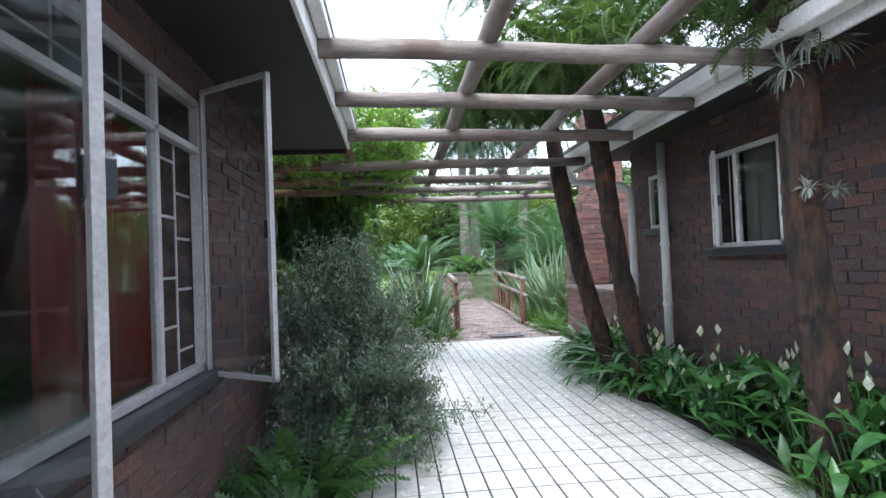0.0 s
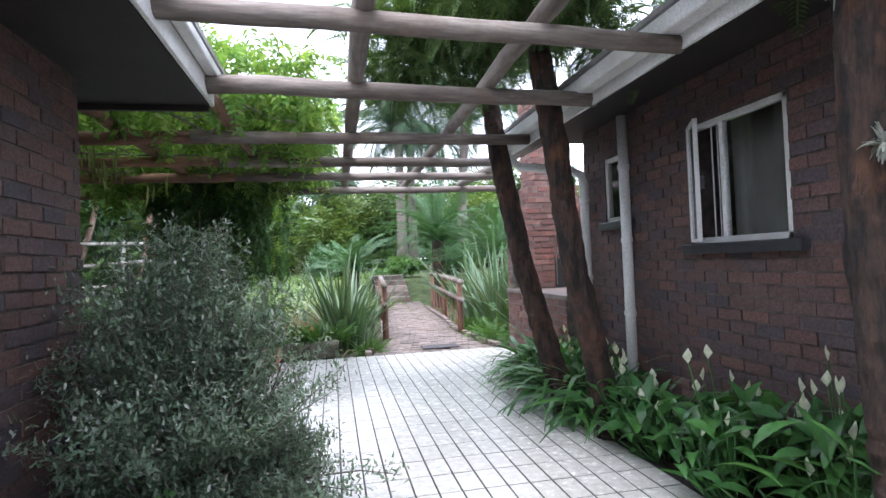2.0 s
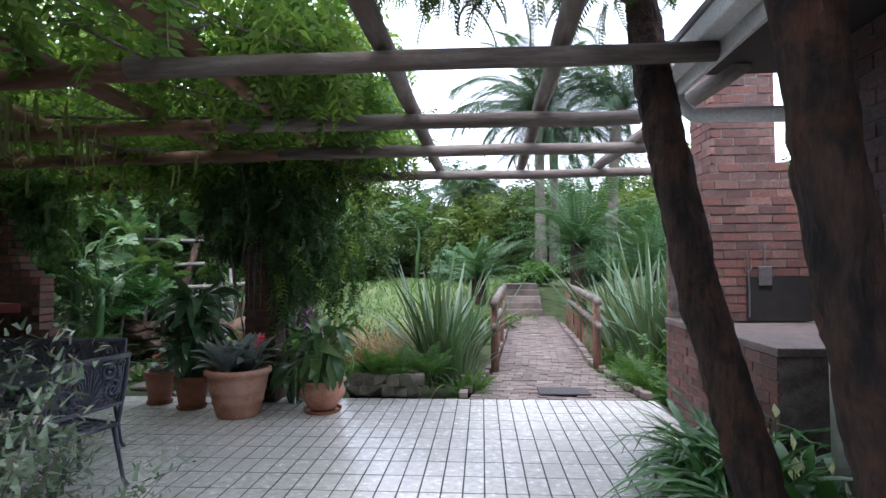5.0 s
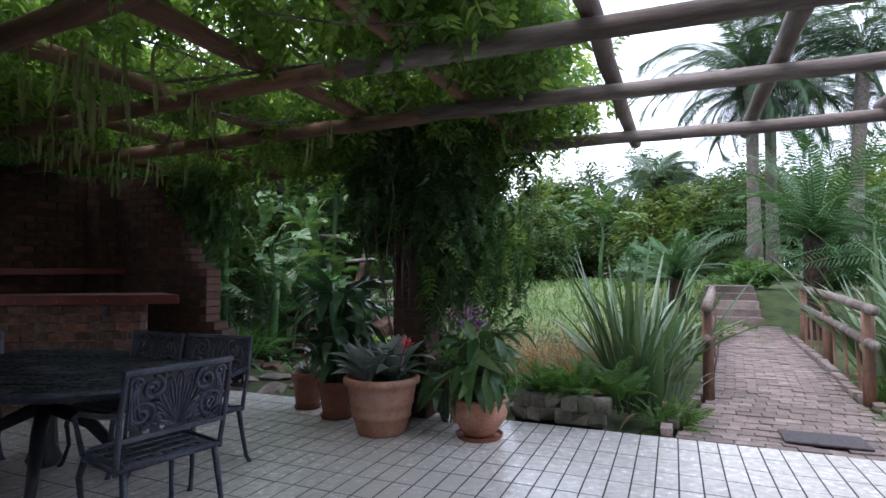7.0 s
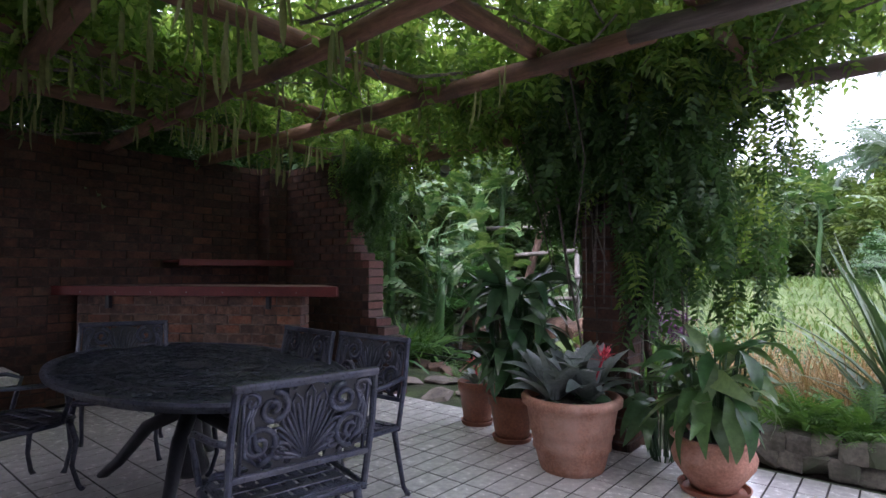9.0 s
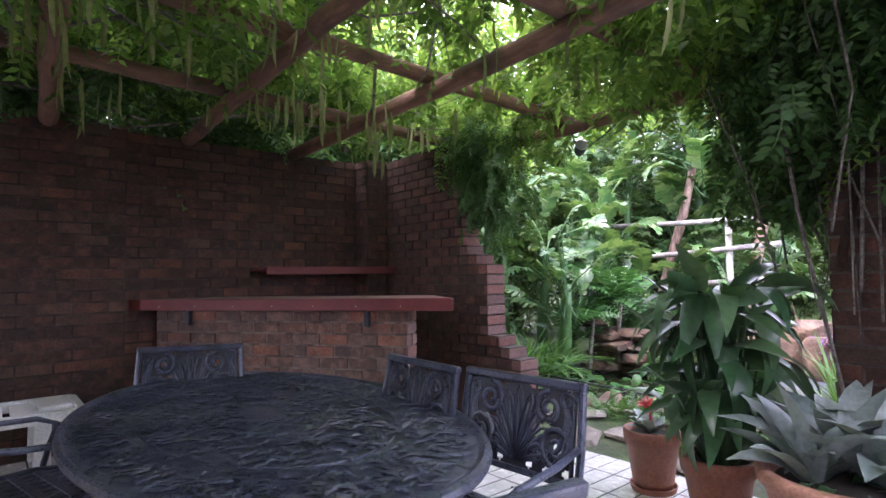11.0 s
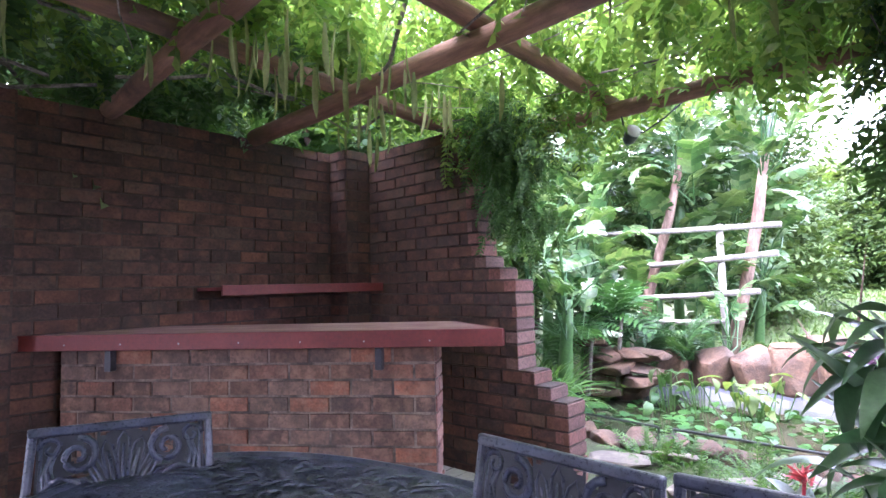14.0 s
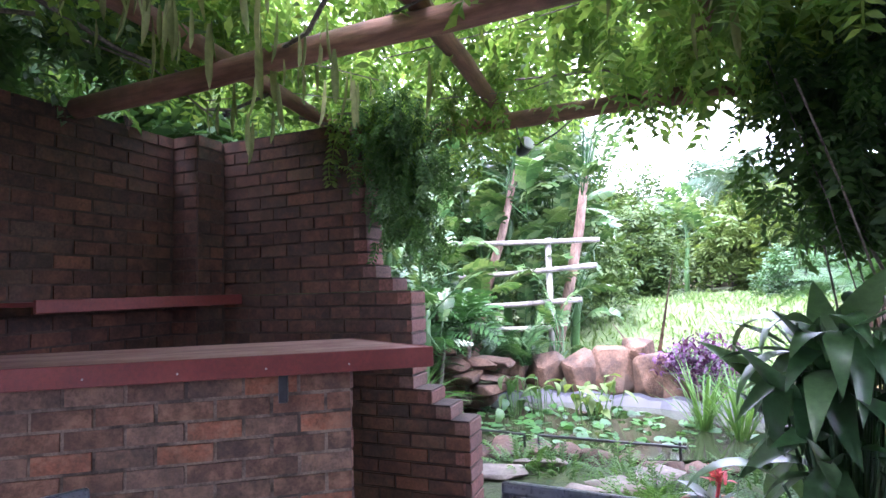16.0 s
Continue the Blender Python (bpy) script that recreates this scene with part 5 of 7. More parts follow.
for k in range(5):
    part("step", boxed(2.1, 3.15, 18.95 + k * 0.36, 20.9 + k * 0.1, -0.1, 0.36 + k * 0.165, 0.015), M["brick_paving"], steps)


# ---- plants ----
def plant(name, label, category, at, group="", kind=""):
    return thing(name, label, category, at, 0, group, kind)


def clump(parent, name, templates, n, radius, tilt, scale, material, seed, z=0.0, label=""):
    """Blades springing from a small base, leaning outwards."""
    rng = np.random.default_rng(seed)
    each = max(1, n // len(templates))
    for k, tpl in enumerate(templates):
        rot = spin(rng, each, tilt, scale)
        yaw_dir = rot[:, :2, 1]
        norm = np.linalg.norm(yaw_dir, axis=1, keepdims=True) + 1e-6
        pos = np.concatenate([yaw_dir / norm * (rng.uniform(0, 1, (each, 1)) ** 0.7) * radius, np.full((each, 1), z)], 1)
        strewn(name, tpl, placed(rot, pos), material, parent, label)


def leaf_cloud(rng, n, centre, radii, shell=0.45):
    """Points in an uneven ellipsoid shell, gathered in bunches."""
    k = max(6, n // 60)
    hubs = rng.normal(0, 1, (k, 3))
    hubs /= np.linalg.norm(hubs, axis=1, keepdims=True)
    hubs *= rng.uniform(shell, 1.0, (k, 1))
    pts = hubs[rng.integers(0, k, n)] + rng.normal(0, 0.17, (n, 3))
    return np.array(centre) + pts * np.array(radii)


def flax(label, at, n, length, seed, dead=6):
    p = plant("flax_clump", label, "plant", at)
    tpls = [blade(length, 0.088, b, 7, 0.45, 0.4, 0.5) for b in (0.08, 0.25, 0.7)]
    clump(p, "leaves", tpls, n, 0.3, (56, 89), (0.5, 1.08), M["flax"], seed)
    clump(p, "dry_leaves", [blade(length * 0.7, 0.045, 1.3, 7, 0.4, 0.4, 0.6)], dead, 0.25, (15, 50), (0.7, 1.1), M["flax_dead"], seed + 1, label="dry brown blades")
    return p


flax("large sword-leaved flax clump beside the path", (0.92, 11.6, -0.12), 84, 1.95, 1)
flax("sword-leaved flax clump beside the bridge", (1.15, 11.3, -0.08), 24, 1.1, 2)
flax("large grey-green flax clump behind the rail", (4.1, 12.5, -0.15), 110, 2.3, 3)
flax("grey-green flax clump by the bridge rail", (4.6, 11.8, -0.15), 65, 2.0, 4)
flax("grey-green flax clump by the bridge rail", (4.1, 14.4, -0.2), 60, 2.2, 5)
flax("flax clump further along the path", (1.1, 13.4, -0.15), 50, 1.6, 6)


def strap_plant(name, label, at, n, length, width, seed, material, bend=(0.5, 1.0, 1.5), tilt=(25, 80), category="plant", group=""):
    p = plant(name, label, category, at, group)
    clump(p, "leaves", [blade(length, width, b, 6, 0.35, 0.5, 0.7) for b in bend], n, 0.08, tilt, (0.6, 1.15), material, seed)
    return p


rng = random.Random(5)
for k, (x, y) in enumerate(((-4.75, 11.5), (-5.05, 12.0), (-5.35, 12.4), (-5.1, 12.75), (-5.6, 12.9), (-4.85, 12.2))):
    strap_plant("agapanthus", "green strap-leaved agapanthus clump", (x, y, 0.02), 70, 0.8, 0.034, 30 + k, M["fern"] if k % 2 else M["lily"], group="agapanthus by the stepped wall")
for k, (x, y) in enumerate(((3.05, 7.62), (3.2, 7.95), (3.02, 7.22), (2.95, 6.8), (2.98, 6.35), (3.05, 6.05))):
    strap_plant("spider_lily", "arching strap-leaved plant at the end of the bed", (x, y, 0.0), 80, 0.95, 0.05, 50 + k, M["lily"], (0.9, 1.4, 1.9))
for k, (x, y, s) in enumerate(((3.6, 11.0, 0.5), (3.95, 10.7, 0.45), (3.5, 11.6, 0.5), (3.75, 10.35, 0.3), (1.3, 10.75, 0.35), (0.85, 10.6, 0.3), (0.5, 10.55, 0.35), (0.2, 10.5, 0.3), (3.4, 12.4, 0.4))):
    p = plant("fern", "low feathery green fern", "fern", (x, y, -0.1 if x > 1 else 0.22))
    clump(p, "fronds", [frond(s * 1.1, 14, 0.07, 0.018, 0.3, 0.7, 0.5), frond(s * 0.9, 12, 0.06, 0.016, 0.3, 1.0, 0.5)], 60, 0.12, (15, 75), (0.6, 1.2), M["fern"], 70 + k)
# stone edging of the bed by the pots
sb = thing("stone_planter", "low planter of rough pale stone blocks", "planter", (0, 0, 0))
rng = random.Random(8)
for k in range(12):
    x = -0.04 + (k % 6) * 0.145 + (0.05 if k > 5 else 0)
    bm = bmesh.new()
    for _ in range(26):
        d = Vector([math.copysign(abs(q) ** 0.3, q) for q in Vector((rng.gauss(0, 1), rng.gauss(0, 1), rng.gauss(0, 1))).normalized()])
        bm.verts.new((x + d.x * 0.085, 10.36 + d.y * 0.08, 0.075 + (k // 6) * 0.12 + d.z * 0.075))
    bmesh.ops.convex_hull(bm, input=bm.verts[:])
    bmesh.ops.delete(bm, geom=[v for v in bm.verts if not v.link_faces], context="VERTS")
    part("stone", bm, M["planter_stone"], sb)
part("soil", boxed(-0.1, 0.72, 10.43, 10.75, -0.05, 0.21), M["soil"], sb)


# peace lilies along the house wall
def lily_bed():
    rng = random.Random(21)
    tpl = [blade(0.28, 0.095, b, 6, 0.3, 0.45, 0.25) for b in (0.3, 0.8, 1.3)]
    spathe = blade(0.088, 0.058, -0.5, 6, 0.7, 0.35, 0.15)
    spots = [(2.93 + rng.uniform(0, 0.38), 2.0 + i * 0.215 + rng.uniform(-0.05, 0.05)) for i in range(27)]
    for k, (x, y) in enumerate(spots):
        big = 1.1 if y < 4.7 and k % 2 == 0 else 0.95
        tall = 1.45 if y < 4.7 else 1.1
        p = plant("peace_lily", "glossy green peace lily with white flowers", "plant", (x, y, 0.0), "peace lilies along the wall")
        nr = np.random.default_rng(200 + k)
        n = 54
        rot = spin(nr, n, (5, 70), (0.5 * big, 1.0 * big))
        pos = np.stack([nr.normal(-0.09, 0.14, n), nr.normal(0, 0.12, n), nr.uniform(0.06, 0.38 * tall, n)], 1)
        for j, t in enumerate(tpl):
            s = slice(j * n // 3, (j + 1) * n // 3)
            strewn("leaves", t, placed(rot[s], pos[s]), M["lily"], p)
        bm = bmesh.new()
        for q in pos[::2]:
            tube(bm, [(q[0] * 0.3, q[1] * 0.3, -0.02), (q[0] * 0.8, q[1] * 0.8, q[2] * 0.6), tuple(q)], 0.005, 5)
        part("stalks", bm, M["lily"], p)["kind"] = "stuff"
        for f in range(rng.choice([3, 4, 5, 5, 6])):
            fx_, fy_, fz = rng.uniform(-0.2, 0.1), rng.uniform(-0.16, 0.16), rng.uniform(0.26, 0.56) * tall
            yaw = math.radians(rng.uniform(40, 220))
            bm = bmesh.new()
            tube(bm, [(fx_ * 0.3, fy_ * 0.3, 0.1), (fx_, fy_, fz)], 0.004, 5)
            stem = part("flower_stem", bm, M["lily"], p)
            m = np.array(Matrix.Translation((fx_, fy_, fz)) @ Matrix.Rotation(yaw, 4, "Z") @ Matrix.Rotation(radians(68), 4, "X"))
            strewn("flower", spathe, [m], M["spathe"], stem, "white flower spathe")


lily_bed()
structure("flower_bed", boxed(2.9, 3.415, 1.0, 8.3, -0.05, 0.03), M["soil"], "narrow soil bed along the house wall", "bed")
p = plant("grass_tuft", "small bright grass tuft on the terrace edge", "grass", (2.82, 3.35, 0.0))
clump(p, "blades", [blade(0.22, 0.008, 0.8, 4), blade(0.26, 0.007, 0.4, 4)], 150, 0.14, (20, 85), (0.5, 1.1), M["fern"], 90)

# air plants on the trunk
for k, (x, y, z, s) in enumerate(((2.74, 3.2, 2.62, 1.5), (2.88, 3.16, 2.6, 1.2), (2.62, 3.2, 2.45, 1.2), (2.70, 3.19, 1.78, 0.6), (2.86, 3.19, 1.76, 0.6))):
    p = plant("air_plant", "grey spiky air plant clinging to the trunk", "plant", (x, y, z))
    clump(p, "leaves", [blade(0.14 * s, 0.012, 0.5, 4), blade(0.11 * s, 0.012, 1.0, 4)], 60, 0.02, (-60, 85), (0.6, 1.2), M["airplant"], 95 + k)

# grey-green shrub by the house corner
shrub = plant("shrub", "loose grey-green shrub spilling over the terrace", "shrub", (-0.02, 4.85, 0.0))
nr = np.random.default_rng(31)
bm = bmesh.new()
tips = []
for k in range(460):
    a, e = nr.uniform(0, 2 * math.pi), radians(nr.uniform(12, 88))
    L = nr.uniform(0.72, 1.12) * (0.88 if e < 0.75 else 1.0 + 0.42 * min((e - 0.75) / 0.5, 1))
    d = Vector((math.cos(a) * math.cos(e) * 0.92, math.sin(a) * math.cos(e), math.sin(e)))
    o = Vector((nr.normal(0, 0.1), nr.normal(0, 0.1), 0.15))
    droop = Vector((0, 0, -0.3 * math.cos(e)))
    pts = [o + d * L * t + droop * t * t for t in (0, 0.35, 0.7, 1.0)]
    for q in pts:
        q.z = max(q.z, 0.03)
    tube(bm, pts, [0.009, 0.006, 0.004, 0.0015], 4, False)
    tips.append(pts)
part("twigs", bm, M["twig"], shrub)["kind"] = "stuff"
sl = joined([blade(0.034, 0.015, 0.3, 1, 0.2, 0.3, 0.9)])
mats = []
n = 72000
w = nr.integers(0, len(tips), n)
f = nr.uniform(0.25, 1.0, n) ** 0.7
P = np.array([[tuple(q) for q in t] for t in tips])
seg = np.minimum((f * 3).astype(int), 2)
loc = f * 3 - seg
base_p = P[w, seg] * (1 - loc[:, None]) + P[w, seg + 1] * loc[:, None] + nr.normal(0, 0.035, (n, 3))
base_p[:, 2] = np.maximum(base_p[:, 2], 0.01)
strewn("leaves", sl, placed(spin(nr, n, (-30, 80), (0.7, 1.3)), base_p), M["shrub"], shrub)
n = 3500
w = nr.integers(0, len(tips), n)
strewn("flower_spikes", blade(0.028, 0.012, 0.2, 2), placed(spin(nr, n, (-30, 80), (0.6, 1.2)), P[w, 3] + nr.normal(0, 0.035, (n, 3)) + [0, 0, 0.02]), M["airplant"], shrub, "pale faded flower spikes")
p = plant("fern", "dark low fern under the shrub", "fern", (-0.25, 3.75, 0.0))
clump(p, "fronds", [frond(0.55, 14, 0.08, 0.03, 0.3, 0.8, 0.5)], 60, 0.25, (10, 70), (0.6, 1.2), M["vine_dark"], 99)
p = plant("fern", "dark low fern under the window", "fern", (-0.2, 3.2, 0.0))
clump(p, "fronds", [frond(0.45, 14, 0.08, 0.03, 0.3, 0.8, 0.5)], 40, 0.2, (10, 70), (0.6, 1.1), M["vine_dark"], 98)
structure("flower_bed_west", boxed(-0.64, 0.05, -3, 6.2, -0.05, 0.02), M["soil"], "soil bed below the house window", "bed")

# ---- vine over the pergola ----
vine = plant("wisteria_vine", "dense green vine covering the pergola with hanging pods", "vine", (-1.0, 10.15, 0.0))
nr = np.random.default_rng(77)
vf = [frond(0.29, 6, 0.075, 0.036, 0.5, 0.7, 0.1, False, 0.2, 0.35), frond(0.25, 5, 0.078, 0.037, 0.8, 1.0, 0.0, False, 0.2, 0.35)]


def vine_points(n):
    """Leaf places over the terrace roof: bunched, thick over the middle, ragged at the rim."""
    k = 330
    hub = np.stack([nr.uniform(-5.5, 0.55, k), nr.uniform(6.0, 10.7, k), nr.uniform(2.84, 3.12, k)], 1)
    keep = ~((hub[:, 0] > -0.35) & (hub[:, 1] < 6.6)) & ~((hub[:, 0] < -3.4) & (hub[:, 1] > 9.6) & (nr.uniform(0, 1, k) < 0.35))
    hub = hub[keep]
    extra = np.stack([nr.uniform(-5.6, -2.6, 80), nr.uniform(5.8, 8.4, 80), nr.uniform(2.86, 3.2, 80)], 1)
    over = np.stack([nr.uniform(-5.8, 0.1, 70), nr.uniform(10.4, 11.5, 70), nr.uniform(2.8, 3.2, 70)], 1)
    low = np.stack([nr.uniform(-2.4, 0.0, 60), nr.uniform(9.4, 10.7, 60), nr.uniform(2.55, 2.95, 60)], 1)
    crest = np.stack([nr.uniform(-3.2, 0.6, 60), nr.uniform(6.3, 10.8, 60), nr.uniform(2.98, 3.26, 60)], 1)
    hub = np.concatenate([hub, extra, over, low, crest])
    lift = 0.12 * np.exp(-((hub[:, 0] + 1.2) / 1.6) ** 2)
    hub[:, 2] += lift + 0.16 * (hub[:, 0] < -3.4)
    pts = hub[nr.integers(0, len(hub), n)] + nr.normal(0, 1, (n, 3)) * [0.2, 0.2, 0.1]
    return pts


def under_vine(pts):
    out = pts.copy()
    out[:, 0], out[:, 1], out[:, 2] = pts[:, 0] + 1.0, pts[:, 1] - 10.15, pts[:, 2]
    return out


for k, tpl in enumerate(vf):
    n = 3400
    strewn("canopy_leaves", tpl, placed(spin(nr, n, (-70, 35), (0.75, 1.25)), under_vine(vine_points(n))), M["vine"], vine)["kind"] = "stuff"
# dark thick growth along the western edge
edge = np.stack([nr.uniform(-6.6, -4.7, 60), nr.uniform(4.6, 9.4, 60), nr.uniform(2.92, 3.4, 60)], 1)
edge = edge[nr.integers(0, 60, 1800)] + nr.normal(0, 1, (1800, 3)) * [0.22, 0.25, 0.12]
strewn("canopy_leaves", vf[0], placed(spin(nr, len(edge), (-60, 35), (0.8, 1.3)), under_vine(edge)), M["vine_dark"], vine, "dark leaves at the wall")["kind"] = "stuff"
# bright leaves on the rim and crest, sunlight painted in as yellower green
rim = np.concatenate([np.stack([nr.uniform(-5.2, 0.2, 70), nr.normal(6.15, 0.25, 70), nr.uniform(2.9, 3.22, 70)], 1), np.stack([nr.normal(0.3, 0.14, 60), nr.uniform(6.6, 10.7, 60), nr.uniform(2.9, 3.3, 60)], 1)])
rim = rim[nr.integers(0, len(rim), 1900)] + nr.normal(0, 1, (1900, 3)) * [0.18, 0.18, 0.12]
strewn("sunlit_leaves", vf[0], placed(spin(nr, len(rim), (-70, 45), (0.6, 1.1)), under_vine(rim)), M["vine_sunlit"], vine, "yellow-green leaves with sunlight painted into their colour")["kind"] = "stuff"
# the drape round the pier: leafy strands of uneven length
def strands(k, centre, spread, top, bottom, per, jitter=0.06):
    """Leaf places down hanging strands; the outer ones end higher."""
    out = []
    for _ in range(k):
        a, q = nr.uniform(0, 2 * np.pi), np.sqrt(nr.uniform(0, 1))
        x, y = centre[0] + spread[0] * q * math.cos(a), centre[1] + spread[1] * q * math.sin(a)
        z1 = nr.uniform(*top)
        z0 = min(nr.uniform(*bottom) + 0.75 * q * nr.uniform(0, 1), z1 - 0.3)
        m = max(3, int(per * (z1 - z0)))
        zz = np.linspace(z0, z1, m)
        sway = 0.14 * np.sin(zz * nr.uniform(1.5, 3) + nr.uniform(0, 6))
        pull = 1 + 0.35 * (zz - z0) / 2
        out.append(np.stack([centre[0] + (x - centre[0]) * pull + sway, centre[1] + (y - centre[1]) * pull, zz], 1) + nr.normal(0, jitter, (m, 3)))
    return np.concatenate(out)


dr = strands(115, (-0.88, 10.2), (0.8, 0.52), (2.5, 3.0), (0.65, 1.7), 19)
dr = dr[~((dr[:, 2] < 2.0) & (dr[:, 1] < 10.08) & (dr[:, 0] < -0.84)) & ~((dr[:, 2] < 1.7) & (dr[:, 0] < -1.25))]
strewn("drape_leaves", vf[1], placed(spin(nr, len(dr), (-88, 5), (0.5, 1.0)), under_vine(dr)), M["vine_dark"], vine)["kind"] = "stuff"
dr = strands(18, (-0.55, 10.2), (0.6, 0.55), (2.4, 3.0), (1.0, 2.1), 12, 0.1)
strewn("drape_leaves", vf[0], placed(spin(nr, len(dr), (-80, 15), (0.5, 1.0)), under_vine(dr)), M["vine"], vine, "fresh green leaves")["kind"] = "stuff"
bm = bmesh.new()
rng = random.Random(13)
for k in range(44):
    a = rng.uniform(0, 2 * math.pi)
    q = rng.uniform(0.2, 0.55)
    x, y = 0.02 + q * math.cos(a), 0.0 + q * math.sin(a)
    z0, z1 = rng.uniform(0.6, 1.6), rng.uniform(2.3, 2.75)
    tube(bm, [(x * 1.6, y * 1.4, z1), (x * 1.2 + rng.uniform(-0.1, 0.1), y * 1.1, (z0 + z1) / 2), (x + rng.uniform(-0.1, 0.1), y, z0)], rng.choice([0.004, 0.006, 0.01]), 5, False)
for k in range(60):
    x, y = rng.uniform(-4.4, 1.4), rng.uniform(-4.0, 0.4)
    d = rng.uniform(0, 6.3)
    L = rng.uniform(0.5, 1.4)
    tube(bm, [(x, y, rng.uniform(2.62, 2.8)), (x + L * 0.5 * math.cos(d), y + L * 0.5 * math.sin(d), rng.uniform(2.58, 2.8)), (x + L * math.cos(d), y + L * math.sin(d), rng.uniform(2.62, 2.85))], rng.choice([0.004, 0.007, 0.012]), 5, False)
part("stems", bm, M["twig"], vine, "twisted vine stems")["kind"] = "stuff"
for k in range(3):
    bm = bmesh.new()
    a0 = k * 2.1
    tube(bm, [(0.02 + 0.24 * math.cos(a0 + z * 1.3), 0.02 + 0.24 * math.sin(a0 + z * 1.3), z) for z in np.linspace(0, 2.7, 18)], [0.035 - 0.008 * z for z in np.linspace(0, 2.7, 18)], 8)
    part("main_stem", bm, M["bark"], vine, smooth=True)
# hanging pods
pod = blade(0.24, 0.03, 0.1, 5, 0.7, 0.75, 0.4)
n = 180
hubs = np.stack([nr.uniform(-4.7, -1.2, 46), nr.uniform(6.3, 9.6, 46)], 1)
h = hubs[nr.integers(0, 46, n)] + nr.normal(0, 0.1, (n, 2))
pp = np.stack([h[:, 0], h[:, 1], nr.uniform(2.5, 2.72, n)], 1)
rot = spin(nr, n, (-97, -83), (0.5, 1.25))
strewn("seed_pods", pod, placed(rot, under_vine(pp)), M["pod"], vine, "hanging velvety seed pods")["kind"] = "stuff"
# ivy over the stepped wall
ivy = plant("ivy", "tangled creeper hanging over the stepped wall", "creeper", (-4.0, 10.3, 2.6))
pts = strands(46, (-3.95, 10.3), (0.3, 0.24), (2.5, 2.8), (1.5, 2.2), 34, 0.045)
pts = pts[(pts[:, 1] < 10.2) | (pts[:, 1] > 10.45) | (pts[:, 0] > -4.1)]
strewn("leaves", frond(0.13, 5, 0.04, 0.017, 0.5, 0.8, 0.1, False), placed(spin(nr, len(pts), (-88, 0), (0.6, 1.3)), pts - [-4.0, 10.3, 2.6]), M["vine_dark"], ivy)
pts = strands(24, (-3.9, 10.3), (0.6, 0.3), (2.65, 2.95), (2.2, 2.5), 20, 0.08)
strewn("bright_leaves", vf[1], placed(spin(nr, len(pts), (-80, 10), (0.5, 0.9)), pts - [-4.0, 10.3, 2.6]), M["vine"], ivy)

# ---- pot plants ----
asp = [blade(0.44, 0.125, b, 8, 0.3, 0.4, 0.12) for b in (0.3, 0.8, 1.3)]
def broad_plant(label, at, n, z, scale, seed, spread=0.14, rise=(0.08, 0.42), wide=0.26, leaf="aspidistra"):
    """Broad leaves on stalks: each rises from the pot and tips over at its end."""
    p = plant("aspidistra", label, "plant", at)
    nr2 = np.random.default_rng(seed)
    rot = spin(nr2, n, (-55, 62), scale)
    out = rot[:, :2, 1] / (np.linalg.norm(rot[:, :2, 1], axis=1, keepdims=True) + 1e-6)
    hgt = nr2.uniform(*rise, n) * scale[1]
    pos = np.concatenate([out * nr2.uniform(0.02, wide, (n, 1)) * scale[1], (z + hgt)[:, None]], 1)
    for j, t in enumerate(asp):
        strewn("leaves", t, placed(rot[j::3], pos[j::3]), M[leaf], p)
    bm = bmesh.new()
    for q, o in zip(pos, out):
        tube(bm, [(o[0] * spread * 0.5, o[1] * spread * 0.5, 0.0), (q[0] * 0.8, q[1] * 0.8, q[2] * 0.6), tuple(q)], 0.006, 5)
    part("stalks", bm, M["aspidistra"], p)["kind"] = "stuff"
    return p


broad_plant("broad-leaved green plant in a round pot", (POTS["right"][0], POTS["right"][1], 0.28), 80, 0.1, (0.6, 1.0), 1, rise=(0.12, 0.5), wide=0.24, leaf="banana")
broad_plant("large dark broad-leaved plant in a clay pot", (POTS["s2"][0], POTS["s2"][1], 0.3), 120, 0.1, (0.7, 1.1), 2, rise=(0.15, 0.8), wide=0.22)
broad_plant("broad-leaved plant behind the pots", (-0.62, 10.02, 0.0), 30, 0.2, (0.7, 1.1), 3)
def bromeliad(label, at, seed, flower=None, size=1.0):
    p = plant("bromeliad", label, "plant", at)
    clump(p, "leaves", [blade(0.44 * size, 0.13 * size, b, 6, 0.5, 0.7, 0.75) for b in (0.2, 0.5, 1.0)], 21, 0.05 * size, (38, 82), (0.55, 1.05), M["bromeliad"], seed)
    if flower:
        bm = bmesh.new()
        tube(bm, [(0, 0, 0.05), (*flower[:2], flower[2])], 0.008, 6)
        stem = part("flower_stem", bm, M["pink"], p)
        nr2 = np.random.default_rng(seed)
        strewn("flower", blade(0.085, 0.02, 0.3, 4), placed(spin(nr2, 26, (10, 80), (0.7, 1.1)), np.array(flower) + nr2.normal(0, 0.012, (26, 3))), M["pink"], stem, "spiky pink flower head")
    return p


bx, by, _ = POTS["big"]
bromeliad("silver-banded bromeliad in the large pot", (bx - 0.12, by - 0.05, 0.44), 5)
bromeliad("silver-banded bromeliad in the large pot", (bx + 0.1, by + 0.08, 0.44), 6, (0.12, -0.05, 0.32))
bromeliad("silver-banded bromeliad in the large pot", (bx - 0.02, by + 0.14, 0.46), 7)
bromeliad("silver bromeliad with a pink flower in a clay pot", (POTS["s1"][0], POTS["s1"][1], 0.32), 8, (0.02, -0.05, 0.18), 0.5)
p = plant("trailing_plant", "green trailing leaves over the rim of the large pot", "plant", (bx, by, 0.45))
clump(p, "leaves", [blade(0.26, 0.085, 1.8, 6, 0.3, 0.4, 0.2)], 16, 0.2, (5, 40), (0.7, 1.1), M["aspidistra"], 9)

